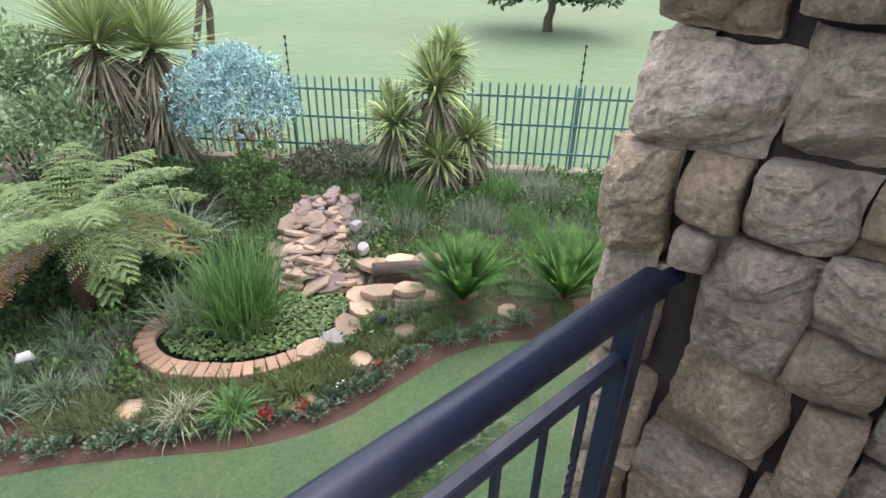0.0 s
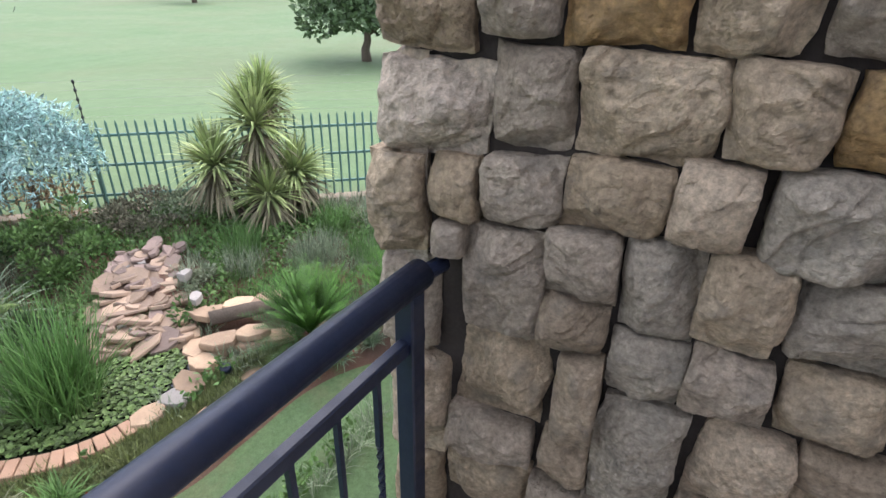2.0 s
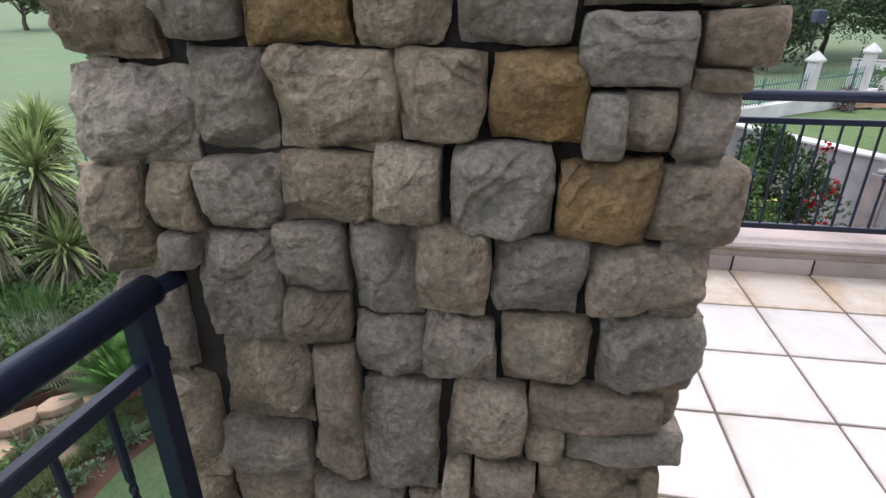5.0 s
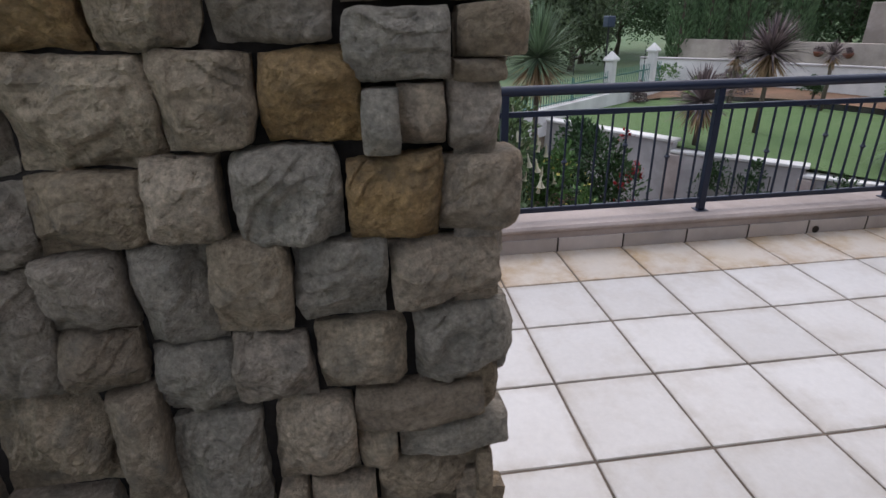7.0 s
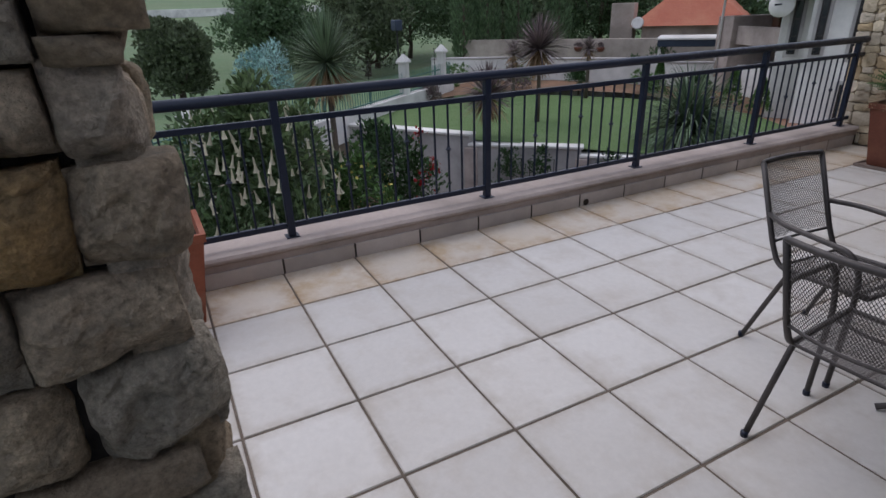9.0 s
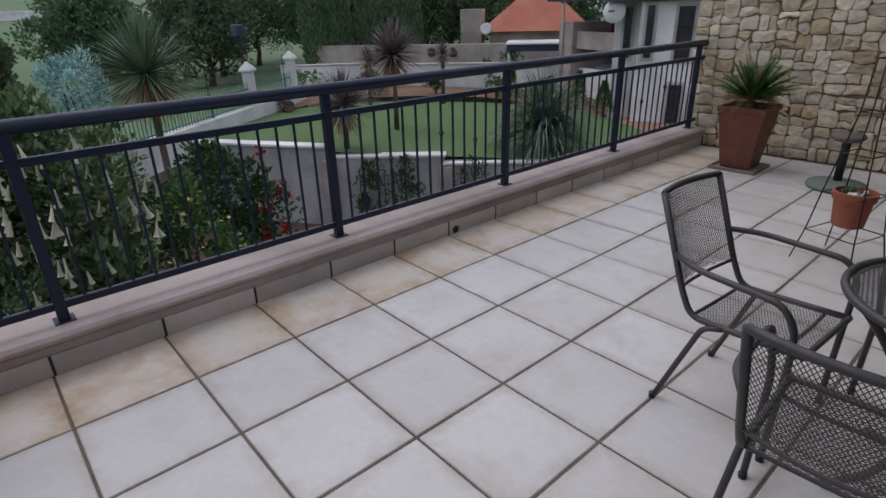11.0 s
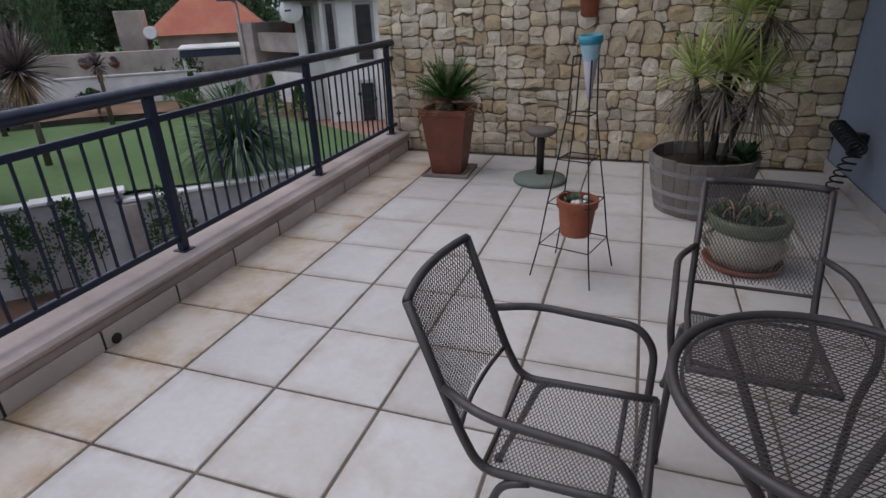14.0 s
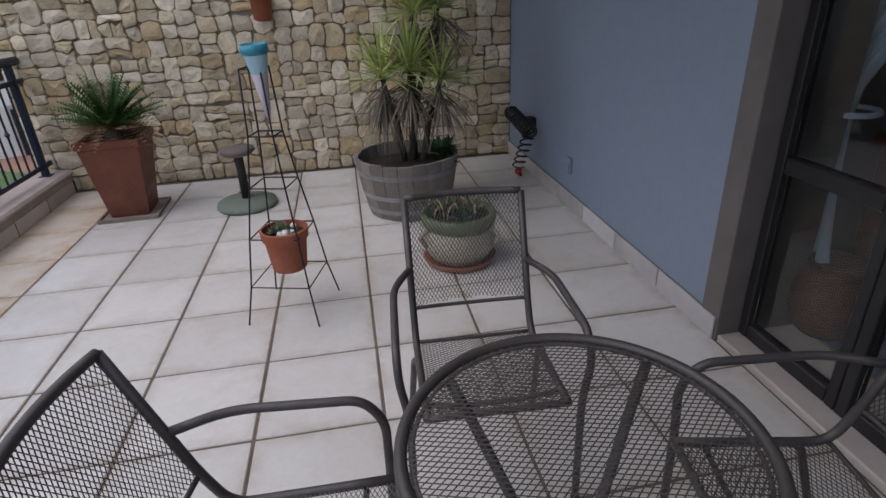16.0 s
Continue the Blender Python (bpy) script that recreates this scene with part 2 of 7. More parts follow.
M_PLASTER_PINK = material("taupe_painted_plaster", (0.44, 0.365, 0.325), 0.85, vary=0.08, scale=5, bump=0.35, bump_scale=160, depth=0.002, stain=(0.24, 0.20, 0.17), stain_scale=2.0, stain_amount=0.4)
M_HOUSE = material("blue_grey_painted_plaster", (0.23, 0.268, 0.325), 0.85, vary=0.05, scale=4, bump=0.5, bump_scale=220, depth=0.002, colour2=(0.218, 0.262, 0.325))
M_TRIM = material("brown_grey_painted_plaster", (0.19, 0.165, 0.15), 0.85, vary=0.06, scale=4, bump=0.4, bump_scale=200, depth=0.002)
M_WHITE = material("off_white_painted_plaster", (0.76, 0.735, 0.69), 0.85, vary=0.06, scale=3, bump=0.3, bump_scale=90, stain=(0.55, 0.52, 0.47), stain_scale=0.8, stain_amount=0.35)
M_GREYWALL = material("pale_grey_plaster", (0.49, 0.46, 0.44), 0.88, vary=0.06, scale=2, bump=0.3, bump_scale=90, stain=(0.30, 0.28, 0.26), stain_scale=0.8, stain_amount=0.4)
M_RAIL = material("dark_blue_grey_painted_steel", (0.008, 0.013, 0.030), 0.40, vary=0.25, scale=12, bump=0.12, bump_scale=160, colour2=(0.011, 0.017, 0.036), spec=0.36)
M_CHAIR = material("bronze_grey_powder_coated_steel", (0.085, 0.075, 0.07), 0.45, metal=0.35, vary=0.2, scale=15, bump=0.12, bump_scale=200, colour2=(0.065, 0.058, 0.055))
M_TERRACOTTA = material("terracotta", (0.29, 0.085, 0.04), 0.75, vary=0.15, scale=8, bump=0.25, bump_scale=90, colour2=(0.24, 0.07, 0.035), stain=(0.33, 0.17, 0.11), stain_scale=5, stain_amount=0.4)
M_RUSTPOT = material("rust_brown_glazed_clay", (0.16, 0.05, 0.028), 0.55, vary=0.2, scale=8, bump=0.2, bump_scale=80, colour2=(0.12, 0.04, 0.025), stain=(0.22, 0.09, 0.045), stain_scale=5, stain_amount=0.5)
M_SOIL = material("dark_soil", (0.045, 0.032, 0.022), 0.95, vary=0.4, scale=20, bump=1.0, bump_scale=60, depth=0.02)
M_LAWN = material("mown_lawn", (0.092, 0.165, 0.066), 0.9, vary=0.35, scale=4, bump=1.0, bump_scale=160, depth=0.03, colour2=(0.11, 0.18, 0.07), stain=(0.21, 0.20, 0.10), stain_scale=1.8, stain_amount=0.45)
M_GOLF = material("fairway_grass", (0.095, 0.16, 0.068), 0.95, vary=0.15, scale=0.35, bump=0.4, bump_scale=8, depth=0.05, colour2=(0.125, 0.175, 0.085), stain=(0.14, 0.15, 0.08), stain_scale=0.08, stain_amount=0.5)
M_TAN = material("tan_painted_plaster", (0.47, 0.395, 0.335), 0.88, vary=0.08, scale=2, bump=0.3, bump_scale=90, stain=(0.28, 0.23, 0.19), stain_scale=0.8, stain_amount=0.4)
M_BED = material("mulched_garden_bed", (0.135, 0.07, 0.045), 0.95, vary=0.4, scale=12, bump=1.0, bump_scale=50, depth=0.03, colour2=(0.095, 0.06, 0.04))


# ---- terrace floor ----
def tile_piece(sx, sy, t=0.012, b=0.004):
    return Mesh().block(-sx / 2, -sy / 2, -t, sx / 2, sy / 2, 0.0, b)


floor = structure("floor", Mesh().box(-0.5, -3.35, -0.25, 3.9, 5.15, -0.006), M_GROUT, "cream square ceramic tiled terrace floor with dark joints", "floor")
tile_mesh = tile_piece(0.488, 0.488).data("tile", M_TILE)
tile_rust = tile_piece(0.488, 0.488).data("tile", M_TILE_RUST)
tile_wide = tile_piece(0.53, 0.488).data("tile", M_TILE)
for i in range(8):
    for j in range(-6, 10):
        me = tile_rust if i == 0 else tile_wide if i == 7 else tile_mesh
        tile = new("tile", me)
        tile.parent = floor
        tile.matrix_basis = pose(-0.25 + 0.5 * i + 0.021 * (i == 7), 0.25 + 0.5 * j, rnd.uniform(-0.0008, 0.0008), rnd.uniform(-0.08, 0.08), rnd.uniform(-0.08, 0.08), rnd.uniform(-0.15, 0.15))

# ---- parapet with skirting ----
parapet = Mesh()
parapet.block(-0.80, -3.55, -3.0, -0.495, 5.1, 0.150, 0.006)
parapet.block(-0.82, -3.57, 0.150, -0.472, 5.1, 0.2, 0.018)
parapet_ob = structure("wall_parapet", parapet, M_PLASTER_PINK, "low taupe plastered parapet with rounded coping", "wall")
side = Mesh()
side.block(-0.47, -3.36, -3.0, 1.53, -3.1, 0.150, 0.006)
side.block(-0.47, -3.38, 0.150, 1.53, -3.08, 0.2, 0.018)
side_line = pose(2.06, -3.155, 0, 0, 0, -5.45)
side.block(0.0, -0.055, -3.0, 1.86, 0.055, 0.150, 0.006, side_line)
side.block(0.0, -0.065, 0.150, 1.86, 0.065, 0.2, 0.012, side_line)
structure("wall_parapet_side", side, M_PLASTER_PINK, "low taupe plastered side parapet", "wall")
skirting = tagged(new("baseboard"), "row of cream skirting tiles along the parapet", "skirting", kind="structure")
skirt_mesh = Mesh().block(-0.006, -0.2435, 0.0, 0.006, 0.2435, 0.105, 0.003).data("skirting_tile", M_SKIRT)
part("joint_mortar", Mesh().box(-0.494, -3.08, -0.004, -0.4835, 5.04, 0.102), M_MORTAR_DARK, skirting, "dark brown joint mortar")
for j in range(-6, 11):
    s = new("skirting_tile", skirt_mesh)
    s.parent = skirting
    s.matrix_basis = pose(-0.486, -0.24 + 0.5 * j, 0.0, 0, rnd.uniform(-0.4, 0.4), rnd.uniform(-0.3, 0.3))
hole = part("drain_hole", Mesh().lathe([(0.028, -0.001), (0.028, 0.004), (0.022, 0.004)], 20), M_SOIL, skirting, "dark round drain hole", at=pose(-0.478, 1.075, 0.030, 0, 90, 0))

# ---- house wall with sliding door ----
house = Mesh()
house.box(3.545, 1.82, 0, 3.945, 5.07, 2.548)
structure("wall_house_lintel", Mesh().box(3.545, -1.348, 2.252, 3.945, 1.818, 2.548), M_HOUSE, "blue-grey plastered wall above the sliding door", "wall")
structure("wall_house_side", Mesh().box(3.545, -3.4, 0, 3.945, -1.352, 2.548), M_HOUSE, "blue-grey plastered house wall beside the door", "wall")
house_ob = structure("wall_house", house, M_HOUSE, "blue-grey plastered house wall", "wall")
# unseen slab, added to block sky light over the floor by the house
structure("ceiling_terrace", Mesh().block(1.92, -0.998, 2.55, 4.2, 5.07, 2.75, 0.01), M_WHITE, "unseen roof slab added to shade the house side of the terrace", "ceiling")
# narrow unseen slab, added to take some sky light off the pillar
structure("ceiling_eaves", Mesh().block(3.42, -3.4, 2.55, 4.2, -1.002, 2.75, 0.01), M_WHITE, "unseen eaves added to shade the pillar from the house side", "ceiling")
trim = Mesh()
trim.block(3.537, 1.69, 0.0, 3.945, 1.818, 2.248, 0.004)
trim.block(3.537, -1.2, 2.1, 3.945, 1.688, 2.248, 0.004)
trim.block(3.515, -1.35, 0.0, 3.945, -1.202, 2.25, 0.006)
structure("trim", trim, M_TRIM, "brown-grey plaster surround of the sliding door", "trim")
house_skirt = tagged(new("baseboard"), "row of pale skirting tiles along the house wall", "skirting", kind="structure")
part("joint_mortar", Mesh().box(3.5345, 1.70, -0.004, 3.5435, 5.03, 0.112), M_GROUT, house_skirt, "dark joint mortar")
hs = Mesh().block(-0.006, -0.244, 0.0, 0.006, 0.244, 0.115, 0.003).data("skirting_tile", M_SKIRT_PALE)
for j in range(7):
    s = new("skirting_tile", hs)
    s.parent = house_skirt
    s.matrix_basis = pose(3.53, 1.945 + 0.5 * j - 0.06 * (j == 6), 0.0, 0, 0, rnd.uniform(-0.3, 0.3))


# ---- rubble stones ----
def rough_stone(hu, hv, proud, back, seed, n=13, chip=0.5):
    """A split-faced stone in its own plane: u across, v up, w outward; rounded corners, flat breaks and ledges."""
    r = random.Random(seed)
    off = Vector((r.random() * 50, r.random() * 50, r.random() * 50))
    planes = []
    for k in range(11):
        w, steep, start = r.uniform(0, math.tau), r.uniform(0.35, 1.3) * chip, r.uniform(0.25, 0.95)
        planes.append((steep * math.cos(w), steep * math.sin(w), steep * start))
    for k in range(2):
        planes.append((r.uniform(-0.3, 0.3), r.uniform(-0.15, 0.4), r.uniform(0.0, 0.08)))
    skew = [(r.uniform(-0.09, 0.04), r.uniform(-0.09, 0.04)) for _ in range(4)]
    corner = [r.uniform(-0.02, 0.08) for _ in range(4)]
    signs = ((-1, -1), (1, -1), (1, 1), (-1, 1))
    mesh = Mesh()
    size = min(hu, hv)

    def outline(a, b):
        wts = [(1 + sa * a) * (1 + sb * b) / 4 for sa, sb in signs]
        k = 1 - (a * a * b * b) ** 1.4 * sum(w * c for w, c in zip(wts, corner))
        c = sum(w * q[0] for w, q in zip(wts, skew))
        d = sum(w * q[1] for w, q in zip(wts, skew))
        p = Vector((a * hu * 7, b * hv * 7, 0)) + off
        w = noise.noise(p) * 0.10 + noise.noise(p * 3.1) * 0.06 + noise.noise(p * 9.0) * 0.025
        w2 = noise.noise(p + Vector((9, 3, 5))) * 0.10 + noise.noise(p * 3.1 + Vector((4, 8, 1))) * 0.06 + noise.noise(p * 9.0 + Vector((2, 2, 7))) * 0.025
        return a * k * hu + (c * a + w * abs(a) ** 2) * size, b * k * hv + (d * b + w2 * abs(b) ** 2) * size

    verts = []
    for j in range(n + 1):
        for i in range(n + 1):
            a, b = (-1 + 2 * i / n), (-1 + 2 * j / n)
            a, b = math.copysign(abs(a) ** 0.72, a), math.copysign(abs(b) ** 0.72, b)
            u, v = outline(a, b)
            p = Vector((u, v, 0)) * 13 + off
            h = min([0.0] + [c0 + pa * a + pb * b for pa, pb, c0 in planes]) * size * 0.9
            q = noise.noise(p * 0.75 + Vector((3, 1, 8))) * 2.4 + 0.5 * b
            f = q - math.floor(q)
            h += (math.floor(q) + max(0.0, (f - 0.8) / 0.2) ** 0.6) * size * 0.11 * chip
            h += noise.noise(p * 0.45) * size * 0.10 + noise.fractal(p * 2.0, 0.7, 2.3, 6) * size * 0.085 - abs(noise.noise(p * 0.9 + Vector((7, 7, 7)))) ** 0.5 * size * 0.06
            h -= (max(0.0, abs(a) - 0.8) / 0.2) ** 2.2 * size * 0.15 + (max(0.0, abs(b) - 0.8) / 0.2) ** 2.2 * size * 0.15
            verts.append((u, v, proud + max(min(h, 0.03), -0.06)))
    faces = [(j * (n + 1) + i, j * (n + 1) + i + 1, (j + 1) * (n + 1) + i + 1, (j + 1) * (n + 1) + i) for j in range(n) for i in range(n)]
    rim = [i for i in range(n + 1)] + [j * (n + 1) + n for j in range(1, n + 1)] + [n * (n + 1) + i for i in range(n - 1, -1, -1)] + [j * (n + 1) for j in range(n - 1, 0, -1)]
    k = len(verts)
    for i in rim:
        u, v, _ = verts[i]
        verts.append((u * 0.97, v * 0.97, -back))
    m = len(rim)
    faces += [(rim[(i + 1) % m], rim[i], k + i, k + (i + 1) % m) for i in range(m)]
    return mesh.add(verts, faces)


# ---- stone pillar ----
PX0, PX1, PY0, PY1 = 1.52, 2.055, -3.25, -2.12
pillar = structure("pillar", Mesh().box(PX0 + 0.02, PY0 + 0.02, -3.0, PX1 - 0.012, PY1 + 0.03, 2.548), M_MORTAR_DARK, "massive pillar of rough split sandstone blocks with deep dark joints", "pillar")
COURSE_1 = [(-3.30, -3.10, 1.575, 1.78), (-3.09, -2.94, 1.605, 1.77), (-2.935, -2.73, 1.60, 1.76), (-2.72, -2.55, 1.60, 1.77), (-2.54, -2.35, 1.61, 1.75), (-2.335, -2.155, 1.545, 1.665), (-2.145, -2.0, 1.58, 1.665), (-2.15, -2.06, 1.54, 1.575), (-2.33, -2.0, 1.67, 1.79)]
COURSE_2 = [(-3.31, -3.06, 1.365, 1.57), (-3.055, -2.895, 1.40, 1.595), (-2.89, -2.65, 1.41, 1.595), (-2.645, -2.49, 1.44, 1.60), (-2.48, -2.31, 1.435, 1.605), (-2.31, -2.25, 1.42, 1.535), (-2.25, -2.165, 1.43, 1.54), (-2.16, -2.0, 1.42, 1.55)]
COURSE_3 = [(-3.19, -3.075, 1.225, 1.37), (-3.065, -2.90, 1.24, 1.39), (-2.90, -2.70, 1.26, 1.405), (-2.70, -2.565, 1.27, 1.43), (-2.555, -2.36, 1.265, 1.44), (-2.35, -2.175, 1.25, 1.415), (-2.175, -2.0, 1.26, 1.405), (-3.34, -3.20, 1.125, 1.36), (-3.17, -3.10, 1.15, 1.225)]
COURSE_4 = [(-3.10, -2.925, 0.965, 1.235), (-2.92, -2.77, 1.105, 1.255), (-2.765, -2.62, 1.05, 1.265), (-2.615, -2.47, 1.065, 1.275), (-2.46, -2.285, 1.08, 1.265), (-2.28, -2.0, 1.10, 1.25), (-2.92, -2.775, 0.965, 1.10), (-3.33, -3.17, 0.84, 1.115)]
COURSE_5 = [(-3.12, -2.885, 0.705, 0.965), (-2.865, -2.765, 0.72, 0.96), (-2.76, -2.61, 0.88, 1.05), (-2.605, -2.45, 0.89, 1.06), (-2.44, -2.255, 0.90, 1.075), (-2.245, -1.99, 0.905, 1.10), (-3.31, -3.14, 0.50, 0.83)]
COURSE_6 = [(-3.13, -2.90, 0.565, 0.705), (-2.89, -2.765, 0.56, 0.72), (-2.76, -2.575, 0.545, 0.88), (-2.555, -2.375, 0.665, 0.89), (-2.37, -2.09, 0.80, 0.905), (-2.37, -2.285, 0.68, 0.80), (-2.28, -2.03, 0.71, 0.80), (-2.335, -2.11, 0.555, 0.70), (-2.10, -2.03, 0.56, 0.70), (-2.56, -2.495, 0.55, 0.66), (-2.485, -2.345, 0.555, 0.66)]
COURSE_7 = [(-3.14, -2.91, 0.375, 0.555), (-2.90, -2.665, 0.40, 0.55), (-2.655, -2.45, 0.36, 0.54), (-2.44, -2.25, 0.38, 0.545), (-2.24, -2.02, 0.36, 0.545), (-3.31, -3.15, 0.2, 0.49)]
OCHRE = {(1, 2), (2, 4), (3, 5)}
SHORT = {(2, 7), (4, 5), (6, 4), (6, 8)}
GREY = {(1, 5), (2, 5), (3, 4), (4, 2), (5, 2), (4, 4), (5, 5), (6, 2), (6, 6)}
for c, course in enumerate((COURSE_1, COURSE_2, COURSE_3, COURSE_4, COURSE_5, COURSE_6, COURSE_7), 1):
    for k, (y0, y1, z0, z1) in enumerate(course):
        mat = M_STONE_OCHRE if (c, k) in OCHRE else M_STONE_GREY if (c, k) in GREY else M_STONE
        y1 = min(y1, -2.066 if (c, k) in SHORT else -2.022)
        hu, hv = (y1 - y0) / 2 + 0.0015, (z1 - z0) / 2 + 0.0015
        st = part("stone", rough_stone(hu, hv, 0.066 + rnd.uniform(-0.016, 0.020), 0.06, c * 37 + k, 40 if min(hu, hv) > 0.05 else 22, 1.0), mat, pillar)
        st.matrix_basis = Matrix.Translation((PX1, (y0 + y1) / 2, (z0 + z1) / 2)) @ Matrix(((0, 0, 1, 0), (1, 0, 0, 0), (0, 1, 0, 0), (0, 0, 0, 1)))


def stone_face(parent, length, z0, z1, m, seed, size=0.2, n=9):
    """Random courses of stones over a face that runs along its own u axis."""
    r = random.Random(seed)
    z = z0
    while z < z1 - 0.08:
        h = min(r.uniform(0.75, 1.15) * size * 0.8, z1 - z)
        u = 0.0
        while u < length - 0.03:
            w = min(r.uniform(0.7, 1.4) * size, length - u)
            if length - u - w < 0.07:
                w = length - u
            st = part("stone", rough_stone(w / 2 - 0.004, h / 2 - 0.004, 0.05 + r.uniform(-0.008, 0.012), 0.05, r.random(), n), M_STONE if r.random() < 0.7 else M_STONE_GREY, parent)
            st.matrix_basis = m @ Matrix.Translation((u + w / 2, 0, z + h / 2)) @ Matrix(((1, 0, 0, 0), (0, 0, -1, 0), (0, 1, 0, 0), (0, 0, 0, 1)))
            u += w
        z += h


stone_face(pillar, 1.24, 0.0, 0.36, pose(PX1, -3.27, 0, 0, 0, 90), 5)
stone_face(pillar, 1.24, 1.79, 2.5, pose(PX1, -3.27, 0, 0, 0, 90), 6)
stone_face(pillar, 0.56, 0.0, 2.5, pose(PX1 + 0.03, PY1 + 0.02, 0, 0, 0, 180), 8, 0.22, 14)
stone_face(pillar, 0.56, -0.6, 2.5, pose(PX0 - 0.01, PY0, 0, 0, 0, 0), 9, 0.22, 12)
stone_face(pillar, 1.18, 0.0, 2.5, pose(PX0, -2.07, 0, 0, 0, -90), 10, 0.3, 6)

# ---- railings ----
def baluster_mesh(h):
    return Mesh().box(-0.006, -0.006, 0, 0.006, 0.006, h)


def twisted_bar(h):
    m = Mesh()
    rings = 46
    for i in range(rings + 1):
        z = h * i / rings
        u = (z / h - 0.42) / 0.3
        a = max(0.0, min(1.0, u)) * math.tau * 1.5
        for s in range(4):
            w = a + math.pi / 4 + s * math.pi / 2
            m.v.append((0.0095 * math.cos(w), 0.0095 * math.sin(w), z))
    m.f = [(i * 4 + j, i * 4 + (j + 1) % 4, i * 4 + 4 + (j + 1) % 4, i * 4 + 4 + j) for i in range(rings) for j in range(4)]
    return m


def knob_mesh():
    return Mesh().lathe([(0.006, -0.03), (0.012, -0.022), (0.01, -0.016), (0.023, 0.0), (0.01, 0.016), (0.012, 0.022), (0.006, 0.03)], 8)


def railing(name, start, end, posts, label, balusters, twisted=False, knobs=True, last_post_base=0.2):
    a, b = Vector(start), Vector(end)
    d = (b - a).normalized()
    ang = math.degrees(math.atan2(d.y, d.x))
    rail = thing(name, pose(a.x, a.y, 0, 0, 0, ang), label, "railing")
    length = (b - a).length
    part("top_rail", Mesh().tube([(0, 0, 1.128), (length, 0, 1.128)], 0.0345, 20), M_RAIL, rail, "thick round top rail", smooth=True)
    part("middle_rail", Mesh().block(0, -0.014, 0.955, length, 0.014, 0.993, 0.004), M_RAIL, rail)
    part("bottom_rail", Mesh().block(0, -0.014, 0.262, length, 0.014, 0.300, 0.004), M_RAIL, rail)
    pm = Mesh().block(-0.025, -0.025, 0.206, 0.025, 0.025, 1.11, 0.004).data("post", M_RAIL)
    fm = Mesh().block(-0.045, -0.045, 0.2, 0.045, 0.045, 0.207, 0.002).data("foot_plate", M_RAIL)
    for s in posts:
        o = new("post", pm)
        o.parent, o.matrix_basis = rail, pose(s, 0, 0)
        f = new("foot_plate", fm)
        f.parent, f.matrix_basis = o, pose(0, 0, 0)
    bm_ = baluster_mesh(0.655).data("baluster", M_RAIL)
    tm = twisted_bar(0.655).data("baluster", M_RAIL)
    km = knob_mesh().data("knob", M_RAIL)
    edges = sorted(posts) + ([length] if length - max(posts) > 0.3 else [])
    if min(posts) > 0.3:
        edges = [0.0] + edges
    n = 0
    for s0, s1 in zip(edges, edges[1:]):
        k = max(1, round((s1 - s0) / balusters))
        for i in range(1, k):
            n += 1
            o = new("baluster", tm if twisted and i % 2 == 1 else bm_)
            o.parent, o.matrix_basis = rail, pose(s0 + (s1 - s0) * i / k, 0, 0.3)
            if knobs and i in (k // 3, k // 2 + 1, k - 3):
                q = new("knob", km)
                q.parent, q.matrix_basis = o, pose(0, 0, (0.33, 0.43, 0.33)[(k // 3, k // 2 + 1, k - 3).index(i)])
    return rail


railing("railing", (-0.62, -3.0, 0), (-0.62, 5.04, 0), [0.05, 1.62, 3.17, 4.76, 6.35, 7.90], "dark blue-grey painted steel balustrade on the terrace parapet", 0.112)
railing("railing", (2.17, -3.165, 0), (3.9, -3.33, 0), [0.045, 1.55], "dark blue-grey steel balustrade fixed to the stone pillar", 0.125, twisted=True, knobs=False)
part("rail_end_socket", Mesh().tube([(2.09, -3.15, 1.118), (2.19, -3.166, 1.128)], 0.02, 12), M_RAIL, None)
tagged(bpy.data.objects["rail_end_socket"], "short steel peg fixing the rail into the stone pillar", "rail fixing")


# ---- stone feature wall ----
def clip(poly, p, nrm):
    out = []
    for a, b in zip(poly, poly[1:] + poly[:1]):
        da, db = (a - p).dot(nrm), (b - p).dot(nrm)
        if da <= 0:
            out.append(a)
        if da * db < 0:
            out.append(a + (b - a) * (da / (da - db)))
    return out


def rubble_cells(x0, x1, z0, z1, w, h, seed):
    """Cells of a squared rubble wall: the face split again and again into uneven blocks, their corners knocked about."""
    r = random.Random(seed)

    def jog(x, z):
        if x in (x0, x1) or z == z0:
            return Vector((x, z))
        return Vector((x + noise.noise(Vector((x * 31, z * 31, 1))) * 0.036, z + noise.noise(Vector((x * 31, z * 31, 9))) * 0.038))

    def split(a, b, c, d):
        u, v = b - a, d - c
        if u < w * r.uniform(1.15, 1.75) and v < h * r.uniform(1.15, 1.75):
            lean = r.uniform(-0.012, 0.012)
            mid = [((a, c), (b, c)), ((b, c), (b, d)), ((b, d), (a, d)), ((a, d), (a, c))]
            poly = []
            for (ax, az), (bx, bz) in mid:
                poly += [jog(ax, az), jog((ax + bx) / 2, (az + bz) / 2)]
            yield Vector(((a + b) / 2, (c + d) / 2)), poly
        elif u / w > v / h:
            k = a + u * r.uniform(0.36, 0.64)
            yield from split(a, k, c, d)
            yield from split(k, b, c, d)
        else:
            k = c + v * r.uniform(0.36, 0.64)
            yield from split(a, b, c, k)
            yield from split(a, b, k, d)

    yield from split(x0, x1, z0, z1)


